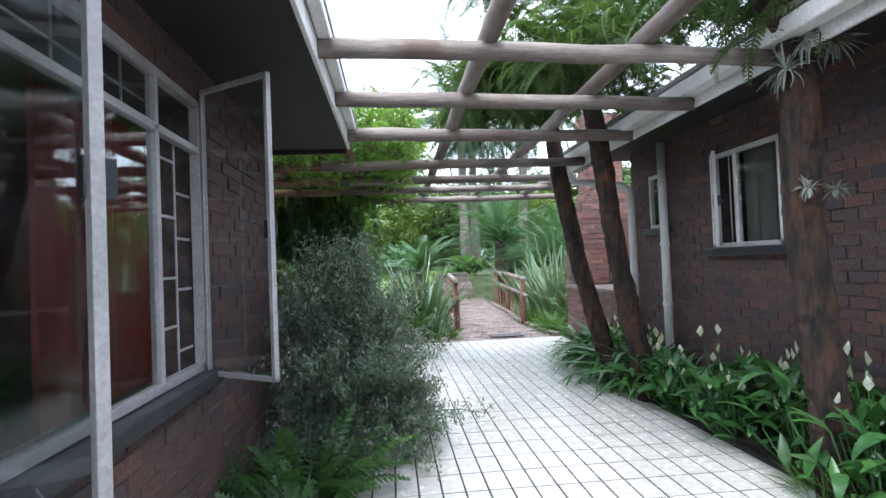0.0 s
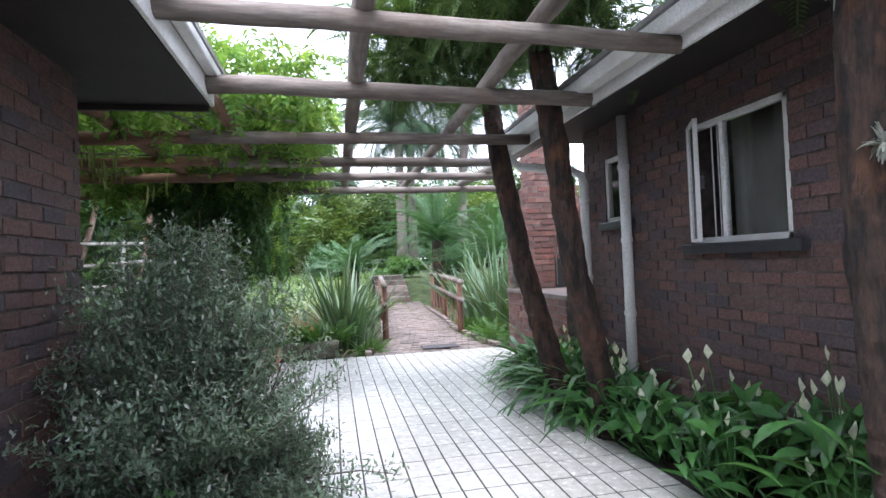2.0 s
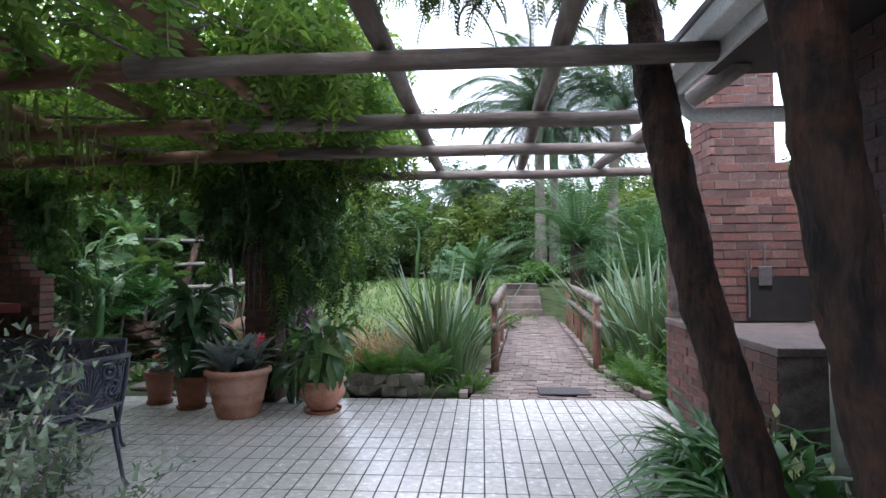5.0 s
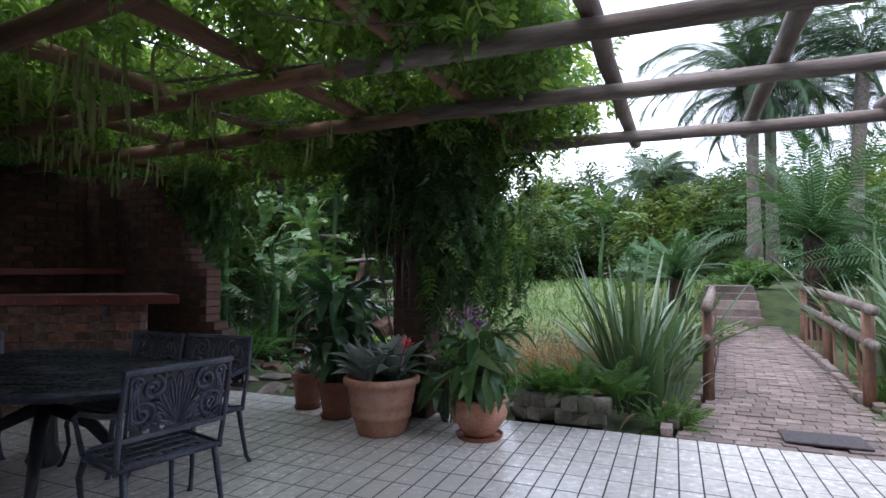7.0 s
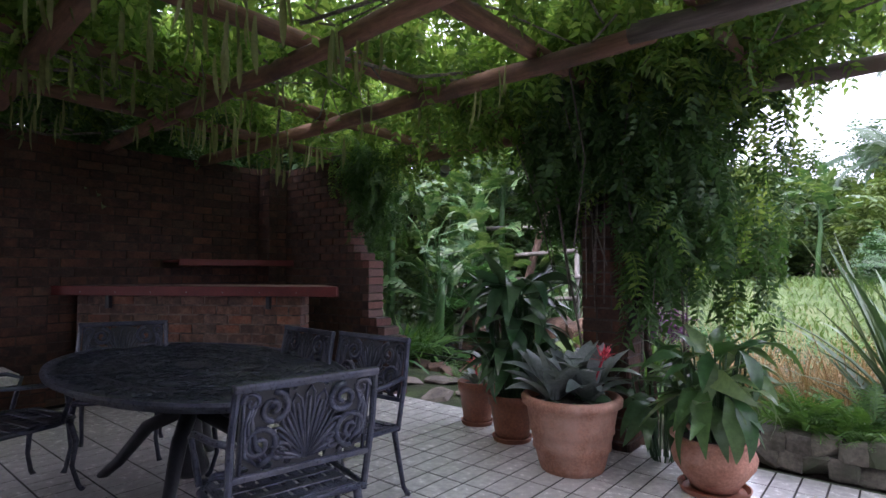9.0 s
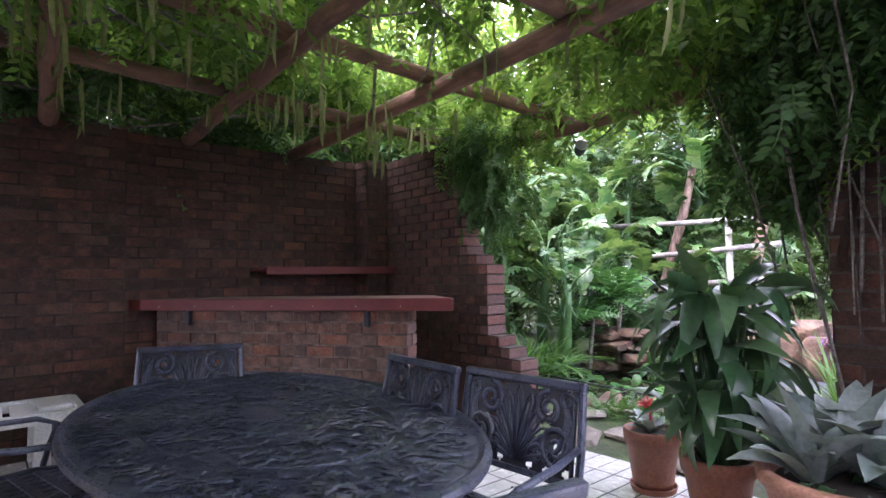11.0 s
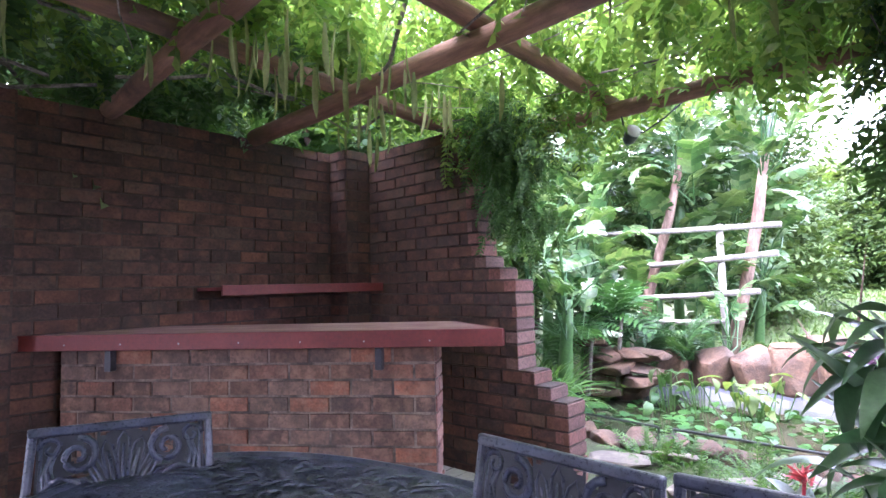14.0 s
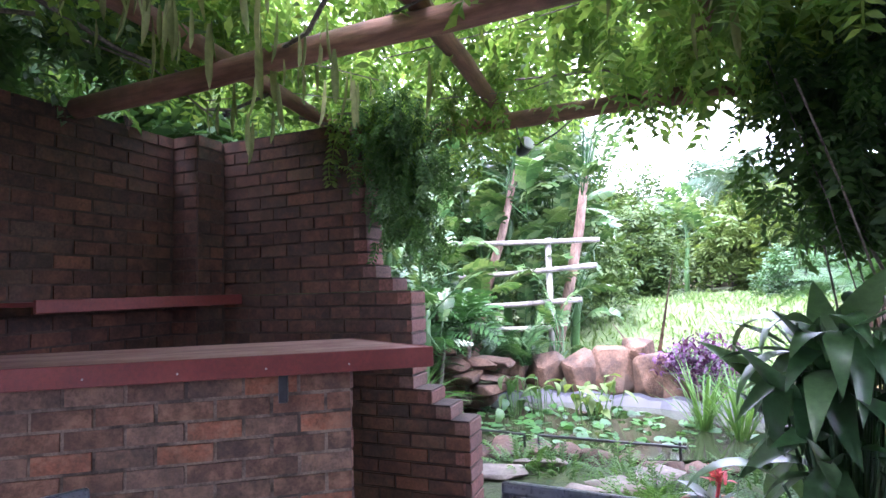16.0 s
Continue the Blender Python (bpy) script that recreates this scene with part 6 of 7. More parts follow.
# ---- pond, rocks and bog plants ----
water = structure("water", lathe(bmesh.new(), [(0.01, -0.01), (1.0, -0.01), (1.0, 0.0), (0.01, 0.0)], 48, m=Matrix.Translation((-3.5, 13.2, -0.1)) @ Matrix.Diagonal((2.4, 1.15, 1, 1))), M["water"], "still dark garden pond with lily pads", "pond")
bm = bmesh.new()
lip = []
for k in range(49):
    a = math.pi * (0.02 + 0.96 * k / 48)
    c0 = Vector((-3.5 + 2.35 * math.cos(a), 13.2 + 1.1 * math.sin(a), 0))
    out = Vector((math.cos(a), math.sin(a), 0))
    j = 0.03 * math.sin(k * 1.7)
    lip.append([bm.verts.new(c0 + out * d + Vector((0, 0, z + j * (z > -0.15)))) for d, z in ((-0.05, -0.3), (0.03, -0.12), (0.1, 0.0), (0.2, 0.02), (0.32, -0.1))])
for a, b in zip(lip, lip[1:]):
    for k in range(4):
        bm.faces.new((a[k], b[k], b[k + 1], a[k + 1]))
structure("pond_liner", bm, M["liner"], "grey plastic pond edge", "pond edge")
nr = np.random.default_rng(55)
padv = np.array([(0, 0, 0)] + [(math.cos(a), math.sin(a), 0.02) for a in np.linspace(0.25, 6.05, 14)])
padf = np.array([(0, i, i + 1, i + 1) for i in range(1, 14)])
pads_n = 260
pads = plant("lily_pads", "green and yellowed lily pads on the pond", "plant", (-3.5, 13.2, -0.095), kind="stuff")
ang, q = nr.uniform(0, 2 * np.pi, pads_n), np.sqrt(nr.uniform(0, 0.85, pads_n))
rot = spin(nr, pads_n, (0, 3), (0.03, 0.075))
strewn("pads", (padv, padf[:, :3]), placed(rot, np.stack([2.2 * q * np.cos(ang), 1.02 * q * np.sin(ang), nr.uniform(0.0, 0.006, pads_n)], 1)), M["lily"], pads)
ear = [blade(0.34, 0.2, b, 6, 0.2, 0.25, 0.5) for b in (0.6, 1.2)]
for k, (x, y, s, mname) in enumerate(((-4.05, 13.45, 0.75, "banana"), (-3.75, 13.55, 0.8, "banana"), (-3.3, 13.5, 0.8, "tree_light"), (-3.1, 13.6, 0.7, "tree_light"))):
    p = plant("pond_plant", "upright green water plant with arrow leaves", "plant", (x, y, -0.2), "water plants")
    nr2 = np.random.default_rng(300 + k)
    n = 12
    pos = np.stack([nr2.normal(0, 0.16, n), nr2.normal(0, 0.14, n), nr2.uniform(0.3, 0.75, n) * s], 1)
    rot = spin(nr2, n, (-40, 35), (0.7 * s, 1.05 * s))
    strewn("leaves", ear[0], placed(rot[:6], pos[:6]), M[mname], p)
    strewn("leaves", ear[1], placed(rot[6:], pos[6:]), M[mname], p)
    bm = bmesh.new()
    for c0 in pos:
        tube(bm, [(c0[0] * 0.4, c0[1] * 0.4, -0.05), tuple(c0)], 0.006, 5)
    part("stalks", bm, M["fern"], p)


def rock(label, at, size, seed, group="pond rocks", material="rock"):
    bm = bmesh.new()
    r0 = random.Random(seed * 3 + 1)
    for _ in range(22):
        d = Vector((r0.gauss(0, 1), r0.gauss(0, 1), r0.gauss(0, 1))).normalized()
        d = Vector([math.copysign(abs(c0) ** 0.6, c0) for c0 in d]) * r0.uniform(0.85, 1.1)
        bm.verts.new((d.x * size[0], d.y * size[1], d.z * size[2]))
    res = bmesh.ops.convex_hull(bm, input=bm.verts[:])
    bmesh.ops.delete(bm, geom=[v for v in bm.verts if not v.link_faces], context="VERTS")
    bmesh.ops.bevel(bm, geom=bm.edges[:], offset=min(size) * 0.12, segments=2, affect="EDGES", profile=0.6)
    ob = part("rock", bm, M[material])
    rr = random.Random(seed)
    ob.matrix_world = Matrix.Translation((at[0], at[1], at[2])) @ pose(0, 0, 0, rr.uniform(-12, 12), rr.uniform(-12, 12), rr.uniform(0, 360))
    return tagged(ob, label, "rock", group)


for k, (x, y, z, sx, sy, sz) in enumerate(((-2.55, 14.75, 0.2, 0.33, 0.26, 0.32), (-3.0, 14.85, 0.26, 0.34, 0.28, 0.38), (-3.45, 14.8, 0.22, 0.32, 0.25, 0.34), (-2.75, 14.95, 0.5, 0.3, 0.22, 0.2), (-3.95, 14.85, 0.2, 0.34, 0.26, 0.3), (-4.45, 14.75, 0.2, 0.33, 0.3, 0.3), (-2.2, 14.6, 0.1, 0.26, 0.2, 0.22))):
    rock("rounded brown sandstone boulder behind the pond", (x, y, z), (sx, sy, sz), 10 + k)
for k in range(13):
    rr = random.Random(60 + k)
    x, y, z = -5.05 + (k % 4) * 0.2 + rr.uniform(-0.06, 0.06), 13.6 + (k % 3) * 0.1, 0.02 + (k // 3) * 0.15
    rock("flat brown stone stacked at the pond edge", (x, y, z), (rr.uniform(0.22, 0.34), 0.22, 0.085), 60 + k, "stacked stones")
for k in range(9):
    rr = random.Random(90 + k)
    rock("flat pale stepping stone beside the terrace", (-4.15 + k * 0.24 + rr.uniform(-0.05, 0.05), 10.6 + (k % 4) * 0.32, -0.03), (rr.uniform(0.2, 0.3), 0.16, 0.035), 90 + k, "stepping stones", "flagstone")
for k in range(11):
    rr = random.Random(190 + k)
    rock("rough brown stone along the front of the pond", (-4.6 + k * 0.27, 11.98 - 0.1 * math.sin(k * 0.9) + rr.uniform(-0.05, 0.05), -0.08), (rr.uniform(0.14, 0.24), 0.14, rr.uniform(0.06, 0.12)), 190 + k, "stones in front of the pond")
rail = thing("pond_rail", "thin black metal rail in front of the pond", "railing", (-3.84, 11.92, 0.0))
part("top_bar", tube(bmesh.new(), [(-1.5, 0.2, 0.1), (0.25, 0.0, 0.1)], 0.012, 8), M["black_iron"], rail)
part("top_bar", tube(bmesh.new(), [(0.38, 0.0, 0.1), (1.6, 0.1, 0.06)], 0.012, 8), M["black_iron"], rail)
for x, y in ((-1.45, 0.2), (0.25, 0.0), (0.38, 0.0), (1.55, 0.1)):
    part("post", tube(bmesh.new(), [(x, y, -0.3), (x, y, 0.1)], 0.012, 8), M["black_iron"], rail)
for k, (x, y) in enumerate(((-3.2, 11.55), (-2.7, 11.5), (-2.2, 11.3), (-3.55, 11.6), (-1.8, 11.6), (-2.5, 11.0), (-1.6, 11.1), (-1.2, 11.8), (-0.6, 11.4), (-0.2, 12.2))):
    p = plant("ground_cover", "fine-leaved green ground cover", "plant", (x, y, -0.08))
    clump(p, "leaves", [blade(0.2, 0.012, 1.0, 4), frond(0.22, 8, 0.04, 0.012, 0.4, 0.8, 0.5)], 110 if y > 11.2 and x < -1.5 else 240, 0.26, (5, 80), (0.5, 1.2), M["fern"] if k % 2 else M["vine_dark"], 400 + k)
for k, (x, y) in enumerate(((-2.05, 13.3), (-1.75, 13.0))):
    strap_plant("iris", "upright green iris clump by the pond", (x, y, -0.1), 60, 0.75, 0.025, 430 + k, M["fern"], (0.1, 0.3, 0.7), (55, 88))
p = plant("purple_heart", "purple-leaved plant spilling over the rocks", "plant", (-1.95, 14.3, 0.2))
nr = np.random.default_rng(41)
strewn("leaves", blade(0.1, 0.03, 0.8, 4, 0.4), placed(spin(nr, 900, (-20, 80), (0.7, 1.3)), leaf_cloud(nr, 900, (0, 0, 0.3), (0.55, 0.4, 0.42), 0.2)), M["purple"], p)

# tan reeds behind the pots
for k, (x, y) in enumerate(((-0.1, 12.6), (0.25, 12.9), (-0.5, 12.9), (0.3, 12.3), (-0.9, 13.0), (0.6, 13.6))):
    p = plant("reed_tuft", "dry tan reeds beside the pond", "grass", (x, y, -0.15))
    clump(p, "stems", [blade(0.95, 0.008, 0.4, 5), blade(0.8, 0.007, 0.8, 5)], 200, 0.2, (50, 88), (0.6, 1.1), M["flax_dead"], 440 + k)

# pole trellis
trellis = thing("trellis", "grey weathered pole trellis among the banana plants", "trellis", (-4.6, 15.65, 0.0))
for z0, z1, x0, x1 in ((2.2, 2.12, -1.5, 1.36), (1.6, 1.73, -1.25, 1.3), (1.1, 1.21, -1.3, 1.05), (0.74, 0.78, -1.25, 0.6)):
    part("pole", tube(bmesh.new(), [(x0, 0, z0), (0, 0.02, (z0 + z1) / 2 - 0.01), (x1, 0, z1)], 0.042, 10), M["log_grey"], trellis, smooth=True)
for x, z in ((0.55, 2.2),):
    part("post", tube(bmesh.new(), [(x, 0.07, -0.1), (x, 0.07, z)], 0.05, 10), M["log_grey"], trellis, smooth=True)


# ---- giant strelitzia / banana plants ----
def banana(label, at, stem, n, leaf, seed):
    p = plant("banana_plant", label, "plant", at)
    rr = random.Random(seed)
    part("stem", tube(bmesh.new(), [(0, 0, -0.1), *[tuple(Vector(stem) * t + Vector((rr.uniform(-0.04, 0.04), 0, 0))) for t in (0.35, 0.7, 1.0)]], [0.1, 0.08, 0.07, 0.05], 14, True, 0.2, rr), M["banana_dry"] if "dry" in label else M["cycad"], p, "dry fibrous stem" if "dry" in label else "green leaf-sheathed stem", smooth=True)
    nr2 = np.random.default_rng(seed)
    tp = [torn(leaf, leaf * 0.5, b, rr) for b in (0.3, 0.7, 1.3)]
    rot = spin(nr2, n, (15, 80), (0.6, 1.1))
    top = np.array(stem) + nr2.normal(0, 1, (n, 3)) * [0.16, 0.16, 0.35]
    dirs = rot[:, :, 1]
    pos = top + dirs * 0.45
    for j, t in enumerate(tp):
        strewn("leaves", t, placed(rot[j::3], pos[j::3]), M["banana"], p)
    bm = bmesh.new()
    for q0, q1 in zip(top, pos):
        tube(bm, [tuple(np.array(stem) * 0.85), tuple(q0), tuple(q1)], 0.011, 5)
    part("leaf_stalks", bm, M["cycad"], p)["kind"] = "stuff"
    return p


banana("banana plant with a dry leaning stem", (-5.5, 15.9, 0.0), (0.9, 0, 3.4), 22, 0.9, 1)
banana("banana plant with a dry leaning stem", (-4.15, 16.0, 0.0), (0.75, 0, 3.3), 20, 0.85, 2)
banana("tall broad-leaved banana plant", (-5.6, 14.6, 0.0), (0.1, 0, 1.5), 16, 0.7, 3)
banana("tall broad-leaved banana plant", (-6.6, 15.0, 0.0), (0.1, 0, 2.6), 24, 0.9, 4)
banana("broad-leaved plant behind the stepped wall", (-5.0, 12.7, 0.0), (0.1, 0, 1.2), 16, 0.6, 5)
banana("tall banana plant against the hedge", (-7.6, 17.0, 0.0), (0.2, 0, 3.6), 24, 1.3, 6)
banana("banana plant behind the trellis", (-4.8, 17.0, 0.0), (0.1, 0, 2.3), 22, 1.1, 7)
for k, (x, y, h, n, L) in enumerate(((-5.3, 16.2, 1.3, 20, 0.8), (-4.5, 16.3, 1.1, 18, 0.7), (-6.2, 16.3, 3.2, 24, 0.9), (-5.0, 16.6, 3.6, 26, 0.95), (-3.9, 16.8, 1.4, 16, 0.7), (-6.1, 13.6, 1.5, 18, 0.7), (-6.8, 13.4, 2.4, 22, 0.9), (-5.6, 16.8, 2.3, 26, 0.9), (-4.3, 17.0, 2.6, 24, 0.9))):
    banana("broad-leaved banana plant among the thicket", (x, y, 0.0), (0.12, 0, h), n, L, 40 + k)
for k, (x, y, h, n, L) in enumerate(((-5.2, 14.75, 0.9, 16, 0.62), (-5.5, 14.2, 1.7, 18, 0.75), (-4.0, 15.3, 0.4, 10, 0.5))):
    banana("broad-leaved banana plant in front of the trellis", (x, y, 0.0), (0.1, 0, h), n, L, 140 + k)
banana("banana plant beyond the lawn", (-1.6, 30.0, 1.0), (0.1, 0, 2.6), 20, 1.4, 8)
for k, (x, y, z) in enumerate(((-4.6, 14.3, 0.3), (-4.9, 13.9, 0.5), (-4.2, 14.5, 0.35), (-5.3, 13.2, 0.3))):
    p = plant("fern", "arching feathery fern over the rocks", "fern", (x, y, z))
    clump(p, "fronds", [frond(0.8, 18, 0.13, 0.025, 0.4, 1.0, 0.6)], 20, 0.06, (25, 75), (0.7, 1.1), M["cycad"], 460 + k)

for k, (x, y, z) in enumerate(((-5.0, 13.3, 0.75), (-4.75, 13.6, 1.0), (-5.25, 13.7, 1.2))):
    p = plant("philodendron", "split-leaved philodendron leaning over the rocks", "plant", (x, y, 0.0))
    bm = tube(bmesh.new(), [(0, 0, 0), (0.05, 0, z * 0.6), (0.1, 0, z)], [0.035, 0.03, 0.02], 8)
    part("stem", bm, M["twig"], p)
    clump(p, "fronds", [frond(0.55, 8, 0.2, 0.055, 0.3, 0.9, 0.4)], 18, 0.08, (-15, 65), (0.7, 1.1), M["lily"], 560 + k, z)


# ---- cycads and palms ----
def cycad(label, at, h, n, L, seed):
    p = plant("cycad", label, "plant", at)
    part("trunk", tube(bmesh.new(), [(0, 0, -0.2), (0, 0, h)], [0.22, 0.2], 12), M["bark"], p)
    clump(p, "fronds", [frond(L, 34, 0.26, 0.024, 0.3, a, 0.35) for a in (0.5, 0.8)], n, 0.1, (-5, 70), (0.75, 1.1), M["cycad"], seed, h)
    return p


cycad("large dark green cycad beside the steps", (4.0, 18.4, 0.2), 1.9, 96, 2.7, 1)
cycad("large dark green cycad on the slope", (5.6, 17.4, 0.2), 1.3, 80, 2.3, 2)
cycad("cycad at the edge of the lawn", (1.4, 20.0, 0.6), 0.6, 36, 1.5, 3)


def palm(label, at, h, n, L, seed, lean=0.0):
    p = plant("palm_tree", label, "tree", at)
    rr = random.Random(seed)
    part("trunk", tube(bmesh.new(), [(lean * t * t, 0, h * t) for t in (0, 0.3, 0.6, 0.9, 1.0)], [0.3, 0.22, 0.19, 0.2, 0.28], 14, True, 0.05, rr), M["twig"], p, "ringed grey trunk", smooth=True)
    nr2 = np.random.default_rng(seed)
    for k, a in enumerate((0.9, 1.25, 1.6)):
        rot = spin(nr2, n // 3, (-15, 75), (0.8, 1.1))
        strewn("fronds", frond(L, 46, 0.75, 0.04, 1.3, a, 0.3, True, 0.2, 0.6), placed(rot, np.array([lean, 0, h]) + nr2.normal(0, 0.12, (n // 3, 3))), M["palm"], p, "drooping feathery fronds")
    return p


palm("tall feathery palm behind the garden", (3.9, 26.5, 0.9), 7.0, 45, 4.2, 1)
palm("tall feathery palm behind the garden", (6.6, 26.0, 0.9), 7.2, 45, 4.3, 2, 0.4)
palm("tall feathery palm behind the garden", (4.8, 29.0, 0.9), 6.6, 42, 3.8, 3)
palm("palm beyond the lawn", (0.6, 34.0, 1.0), 4.6, 30, 2.4, 4)


# ---- trees and hedges ----
tree_leaf = frond(0.34, 2, 0.2, 0.1, 0.5, 0.8, 0.2, False, 0.2, 0.4)


def leafy(name, label, at, centre, radii, n, scale, material, seed, trunk=True, category="tree"):
    p = plant(name, label, category, at)
    nr2 = np.random.default_rng(seed)
    if trunk:
        part("trunk", tube(bmesh.new(), [(0, 0, -0.3), (0.05, 0, centre[2] * 0.5), (centre[0], centre[1], centre[2])], [0.2, 0.16, 0.06], 10), M["bark"], p, smooth=True)
        for k in range(5):
            a = k * 1.26
            part("limb", tube(bmesh.new(), [(0, 0, centre[2] * 0.55), (radii[0] * 0.5 * math.cos(a), radii[1] * 0.5 * math.sin(a), centre[2] + radii[2] * 0.3)], [0.09, 0.03], 7), M["bark"], p)
    pts = leaf_cloud(nr2, n, centre, radii)
    pts[:, 2] = np.maximum(pts[:, 2], 0.05)
    strewn("crown" if trunk else "leaves", tree_leaf, placed(spin(nr2, n, (-60, 60), scale), pts), M[material], p)
    return p


rng = random.Random(3)
k = 0
for x in np.arange(-30, 24, 3.4):
    for y, hgt in ((33, 3.8), (39, 5.6)):
        k += 1
        leafy("tree", "mixed green garden tree beyond the lawn", (x + rng.uniform(-1, 1), y + rng.uniform(-1.5, 1.5), 0.8), (0, 0, hgt * rng.uniform(0.5, 0.75)), (2.4, 1.8, hgt * rng.uniform(0.5, 0.7)), 1900, (0.8, 1.6), rng.choice(["tree", "tree", "tree_light", "cycad"]), 500 + k)
for x, y, s in ((-8.3, 5.6, 1.25), (-8.5, 8.2, 1.35), (-8.2, 10.6, 1.2), (-8.5, 13, 1.0), (-9.5, 16.5, 1.2), (-8.0, 19.5, 1.3), (-5.2, 20.5, 1.2), (-10.5, 20.5, 1.5), (-7.2, 11.2, 1.0), (-3.2, 24.5, 0.75)):
    k += 1
    leafy("hedge_tree", "dense dark green tree screening the garden", (x, y, 0.0), (0, 0, 2.6 * s), (1.7 * s, 1.5 * s, 2.3 * s), 3600, (0.5, 1.0), rng.choice(["tree", "vine_dark"]), 500 + k)
for x, y, h in ((0.6, 23.0, 1.1), (5.8, 15.0, 1.3), (6.4, 12.6, 1.4), (7.4, 20.0, 2.2), (1.2, 17.0, 0.6), (3.2, 22.5, 0.7), (5.0, 22.0, 1.6), (-0.6, 15.2, 0.4), (0.6, 15.4, 0.5), (-2.4, 15.9, 0.3), (4.6, 10.9, 0.8), (9, 24, 2.6), (-1.2, 13.6, 0.3)):
    k += 1
    leafy("bush", "low green garden bush", (x, y, ground_height(x, y)), (0, 0, h * 0.5), (0.8 + h * 0.3, 0.7 + h * 0.3, h * 0.6), 1100, (0.3, 0.6), rng.choice(["tree", "tree_light", "cycad", "fern"]), 700 + k, False, "bush")
# crown of the pergola trees: feathery leaves above the poles
for k, (t_, c0, r0, n) in enumerate(((t1, (-0.35, 0.1, 3.35), (1.2, 1.1, 0.45), 900), (t2, (-0.7, -0.2, 3.5), (1.3, 1.2, 0.5), 1000), (t3, (-0.8, 0.2, 3.6), (1.3, 1.3, 0.55), 1000))):
    nr2 = np.random.default_rng(900 + k)
    strewn("crown", frond(0.45, 22, 0.06, 0.014, 0.4, 0.8, 0.2), placed(spin(nr2, n, (-40, 40), (0.6, 1.2)), leaf_cloud(nr2, n, c0, r0, 0.2)), M["tree"], t_, "feathery compound leaves")

# lawn
lv = np.array([(x, y, ground_height(x, y) + 0.012) for y in np.linspace(16.4, 27, 40) for x in np.linspace(-6.5, 1.9, 34)])
li = np.arange(40 * 34).reshape(40, 34)
tagged(new("lawn_ground", mesh_from("lawn_ground", lv, np.stack([li[:-1, :-1], li[:-1, 1:], li[1:, 1:], li[1:, :-1]], -1).reshape(-1, 4), M["turf"])), "mown green turf", "lawn", kind="structure")
lawn = plant("lawn", "rough green lawn beyond the pond", "grass", (0, 0, 0), kind="stuff")
nr = np.random.default_rng(66)
n = 13000
gx_, gy_ = nr.uniform(-6, 3, n), nr.uniform(16.5, 27, n)
gz = np.array([ground_height(a, b) for a, b in zip(gx_, gy_)])
tuft = joined([blade(0.2, 0.03, 0.6, 2), (blade(0.18, 0.03, 0.9, 2)[0] * [-1, -1, 1], blade(0.18, 0.03, 0.9, 2)[1])])
strewn("blades", tuft, placed(spin(nr, n, (20, 80), (0.7, 1.4)), np.stack([gx_, gy_, gz], 1)), M["lawn"], lawn)


# ---- far houses ----
def far_house(label, x, y, z, w, d, h, roofmat):
    hs = thing("house", label, "house", (x, y, z))
    part("wall", boxed(-w / 2, w / 2, -d / 2, d / 2, -2, h), M["plaster"], hs)
    bm = bmesh.new()
    v = [bm.verts.new(p) for p in ((-w / 2 - 0.4, -d / 2 - 0.4, h), (w / 2 + 0.4, -d / 2 - 0.4, h), (w / 2 + 0.4, d / 2 + 0.4, h), (-w / 2 - 0.4, d / 2 + 0.4, h), (-w / 2 + 1, 0, h + 1.5), (w / 2 - 1, 0, h + 1.5))]
    for q in ((0, 1, 5, 4), (1, 2, 5), (2, 3, 4, 5), (3, 0, 4), (3, 2, 1, 0)):
        bm.faces.new([v[i] for i in q])
    part("roof", bm, M[roofmat], hs)
    for xw in (-w / 4, w / 4):
        part("window", boxed(xw - 0.5, xw + 0.5, -d / 2 - 0.03, -d / 2 + 0.02, h - 1.8, h - 0.7), M["black_tile"], hs)


far_house("far house with a red tiled roof among trees", 2.2, 44, 1.0, 6, 5, 2.9, "roof_red")
far_house("far house with a grey roof among trees", -3.2, 46, 1.0, 5, 5, 3.2, "roof_grey")
far_house("far house with a red tiled roof among trees", 13.5, 42, 1.0, 6, 5, 2.6, "roof_red")

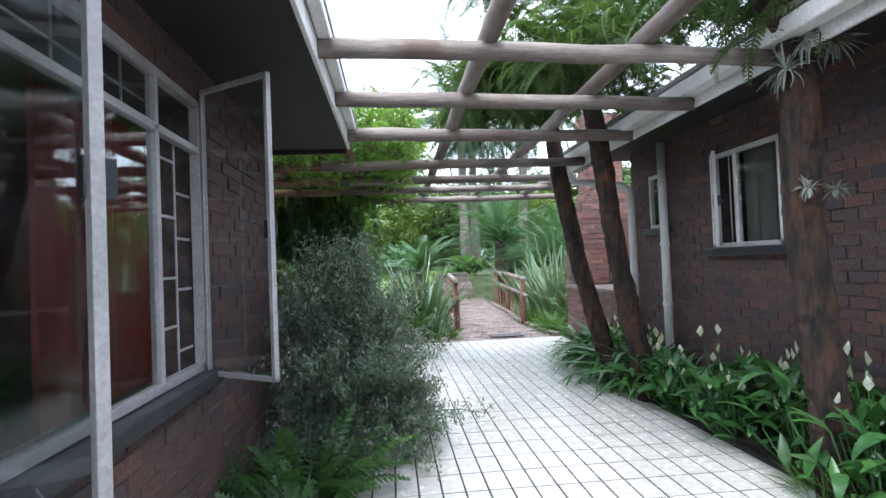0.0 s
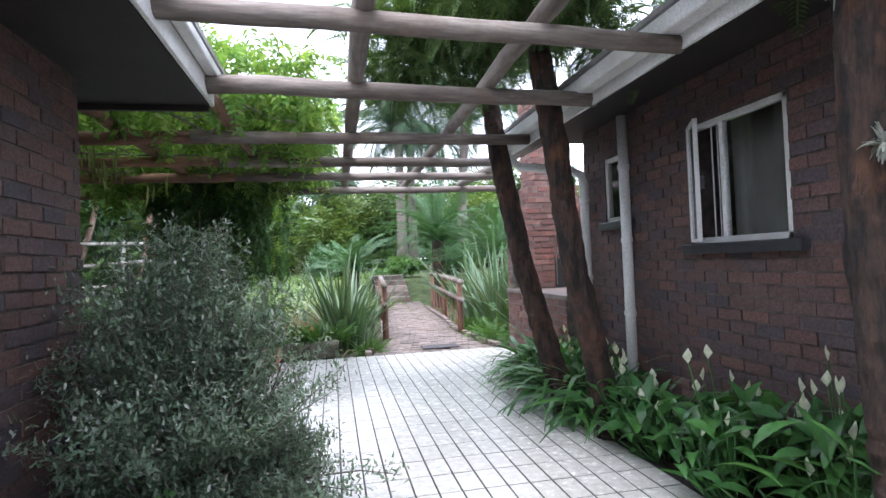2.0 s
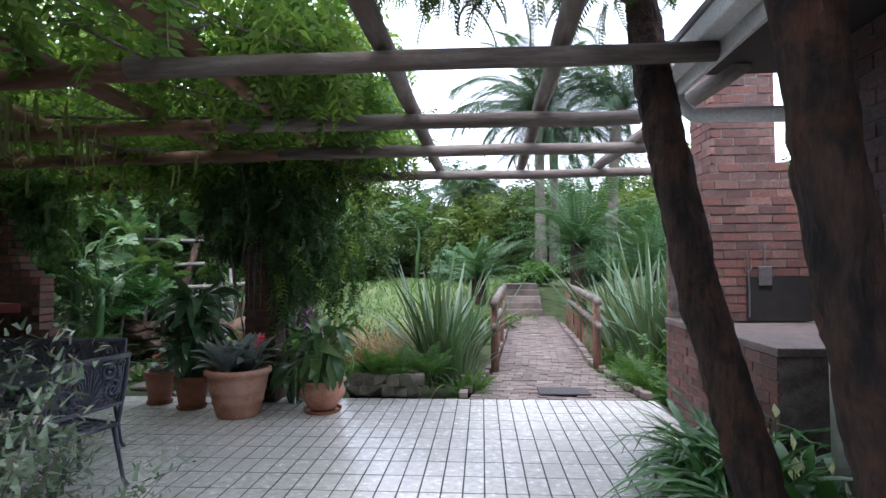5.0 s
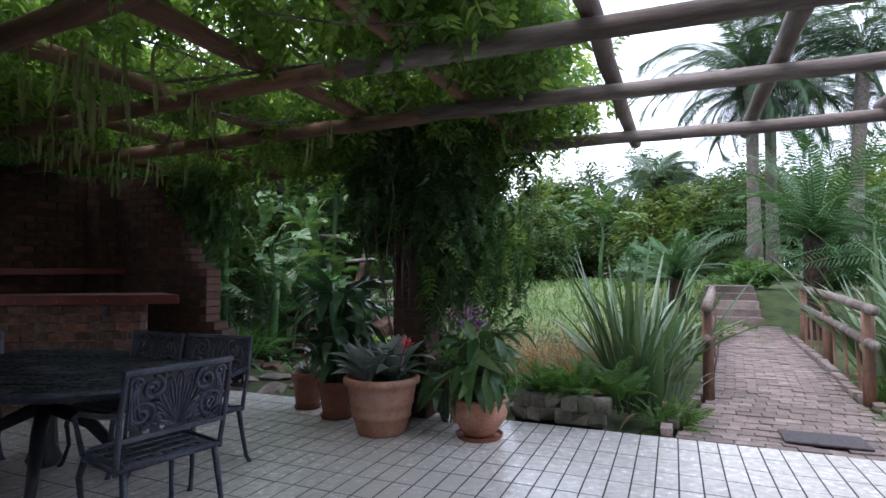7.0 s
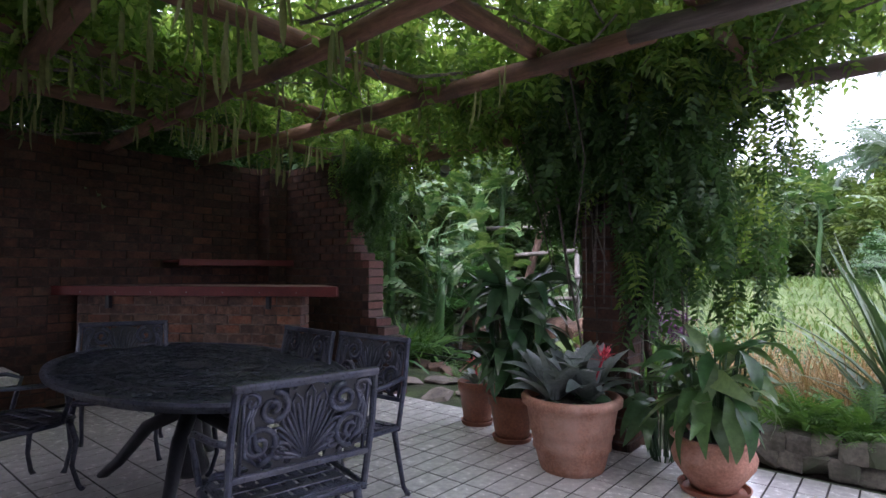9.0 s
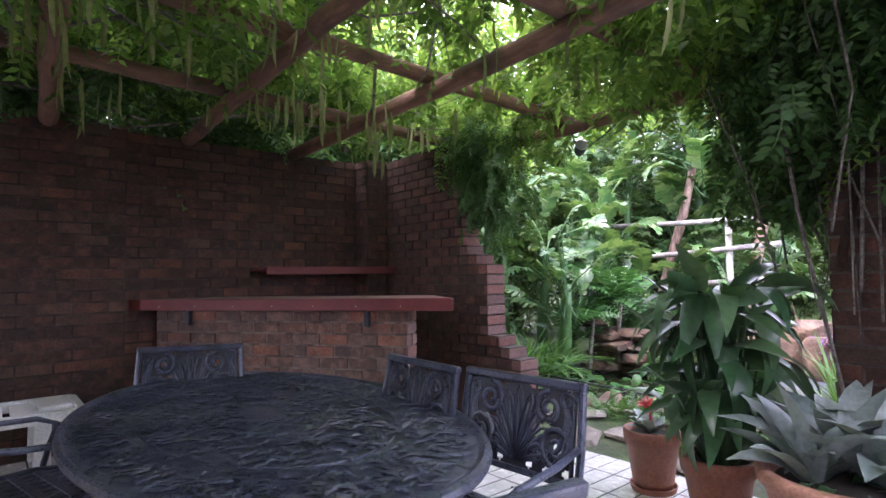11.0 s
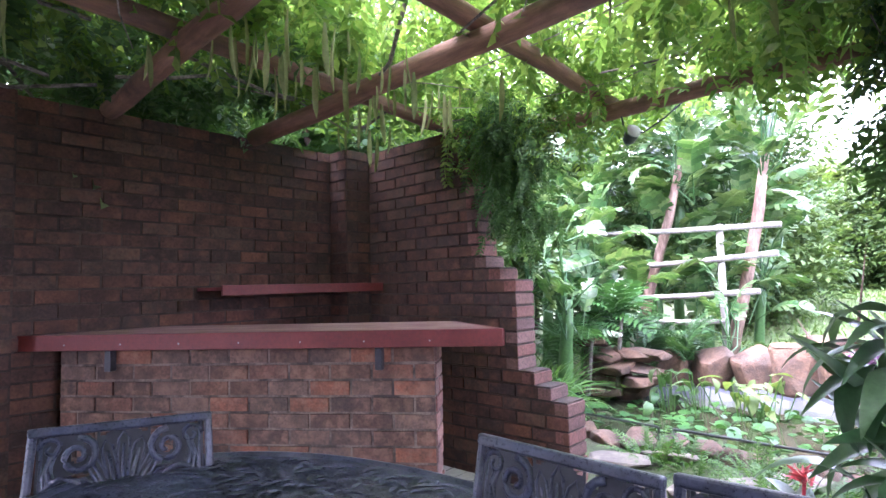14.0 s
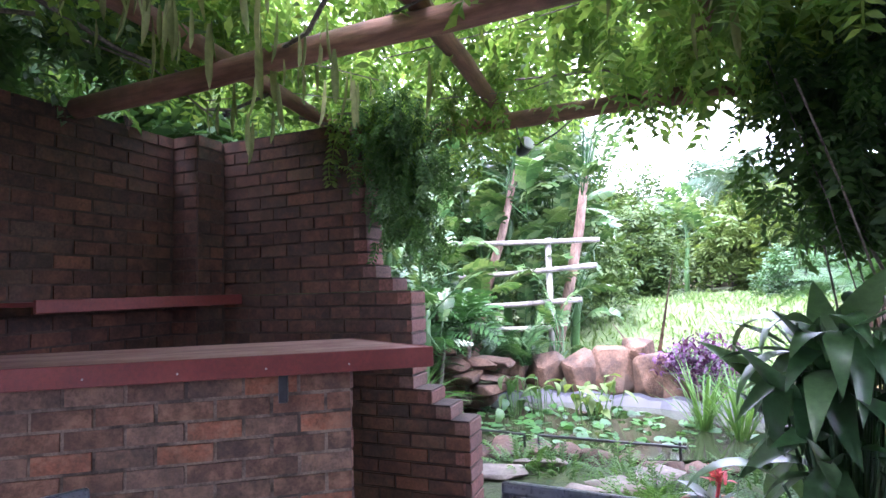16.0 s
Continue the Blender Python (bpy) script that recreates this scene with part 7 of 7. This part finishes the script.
# ---- floor tiles ----
tm = bpy.data.meshes.new("tile")
tmp = boxed(0, TILE_X - 0.01, 0, TILE_Y - 0.01, -0.012, 0, 0.002)
tmp.to_mesh(tm)
tmp.free()
tm.materials.append(M["tile"])
rng = random.Random(17)
tv, tf = [], []
count = 0
nx0, nx1 = int(math.floor((-5.6) / TILE_X)), int(math.ceil(3.42 / TILE_X))
for j in range(int((EDGE + 1.5) / TILE_Y)):
    y0 = EDGE - (j + 1) * TILE_Y + 0.004
    for i in range(nx0, nx1):
        x0 = 0.041 + i * TILE_X
        if x0 < 0.05 - TILE_X and y0 < 4.9 or x0 + TILE_X > 2.95 and y0 < 8.1 or x0 + TILE_X > 3.43 or x0 < -5.6:
            continue
        z = rng.uniform(-0.0012, 0.0012)
        if 0.3 < x0 < 2.3 and 5.6 < y0 < 10 and count < 298:
            ob = bpy.data.objects.new("tile", tm)
            LATE.append((ob, floor, Matrix.Translation((x0, y0, z)) @ pose(0, 0, 0, rng.uniform(-0.12, 0.12), rng.uniform(-0.12, 0.12), 0)))
            count += 1
        else:
            o = len(tv)
            a, b, c0 = x0 + TILE_X - 0.01, y0 + TILE_Y - 0.01, 0.0015
            t1_, t2_ = rng.uniform(-0.0006, 0.0006), rng.uniform(-0.0006, 0.0006)
            tv += [(x0 + c0, y0 + c0, z - t1_), (a - c0, y0 + c0, z + t1_ - t2_), (a - c0, b - c0, z + t2_), (x0 + c0, b - c0, z), (x0, y0, -0.01), (a, y0, -0.01), (a, b, -0.01), (x0, b, -0.01)]
            tf += [(o, o + 1, o + 2, o + 3), (o + 4, o + 5, o + 1, o), (o + 5, o + 6, o + 2, o + 1), (o + 6, o + 7, o + 3, o + 2), (o + 7, o + 4, o, o + 3)]
ob = bpy.data.objects.new("tiles", mesh_from("tiles", np.array(tv), np.array(tf), M["tile"], False))
ob["kind"] = "stuff"
LATE.append((ob, floor, None))

# LATEPIECES
for ob, wall, m in LATE:
    scene.collection.objects.link(ob)
    ob.parent = wall
    if m is not None:
        ob.matrix_local = m
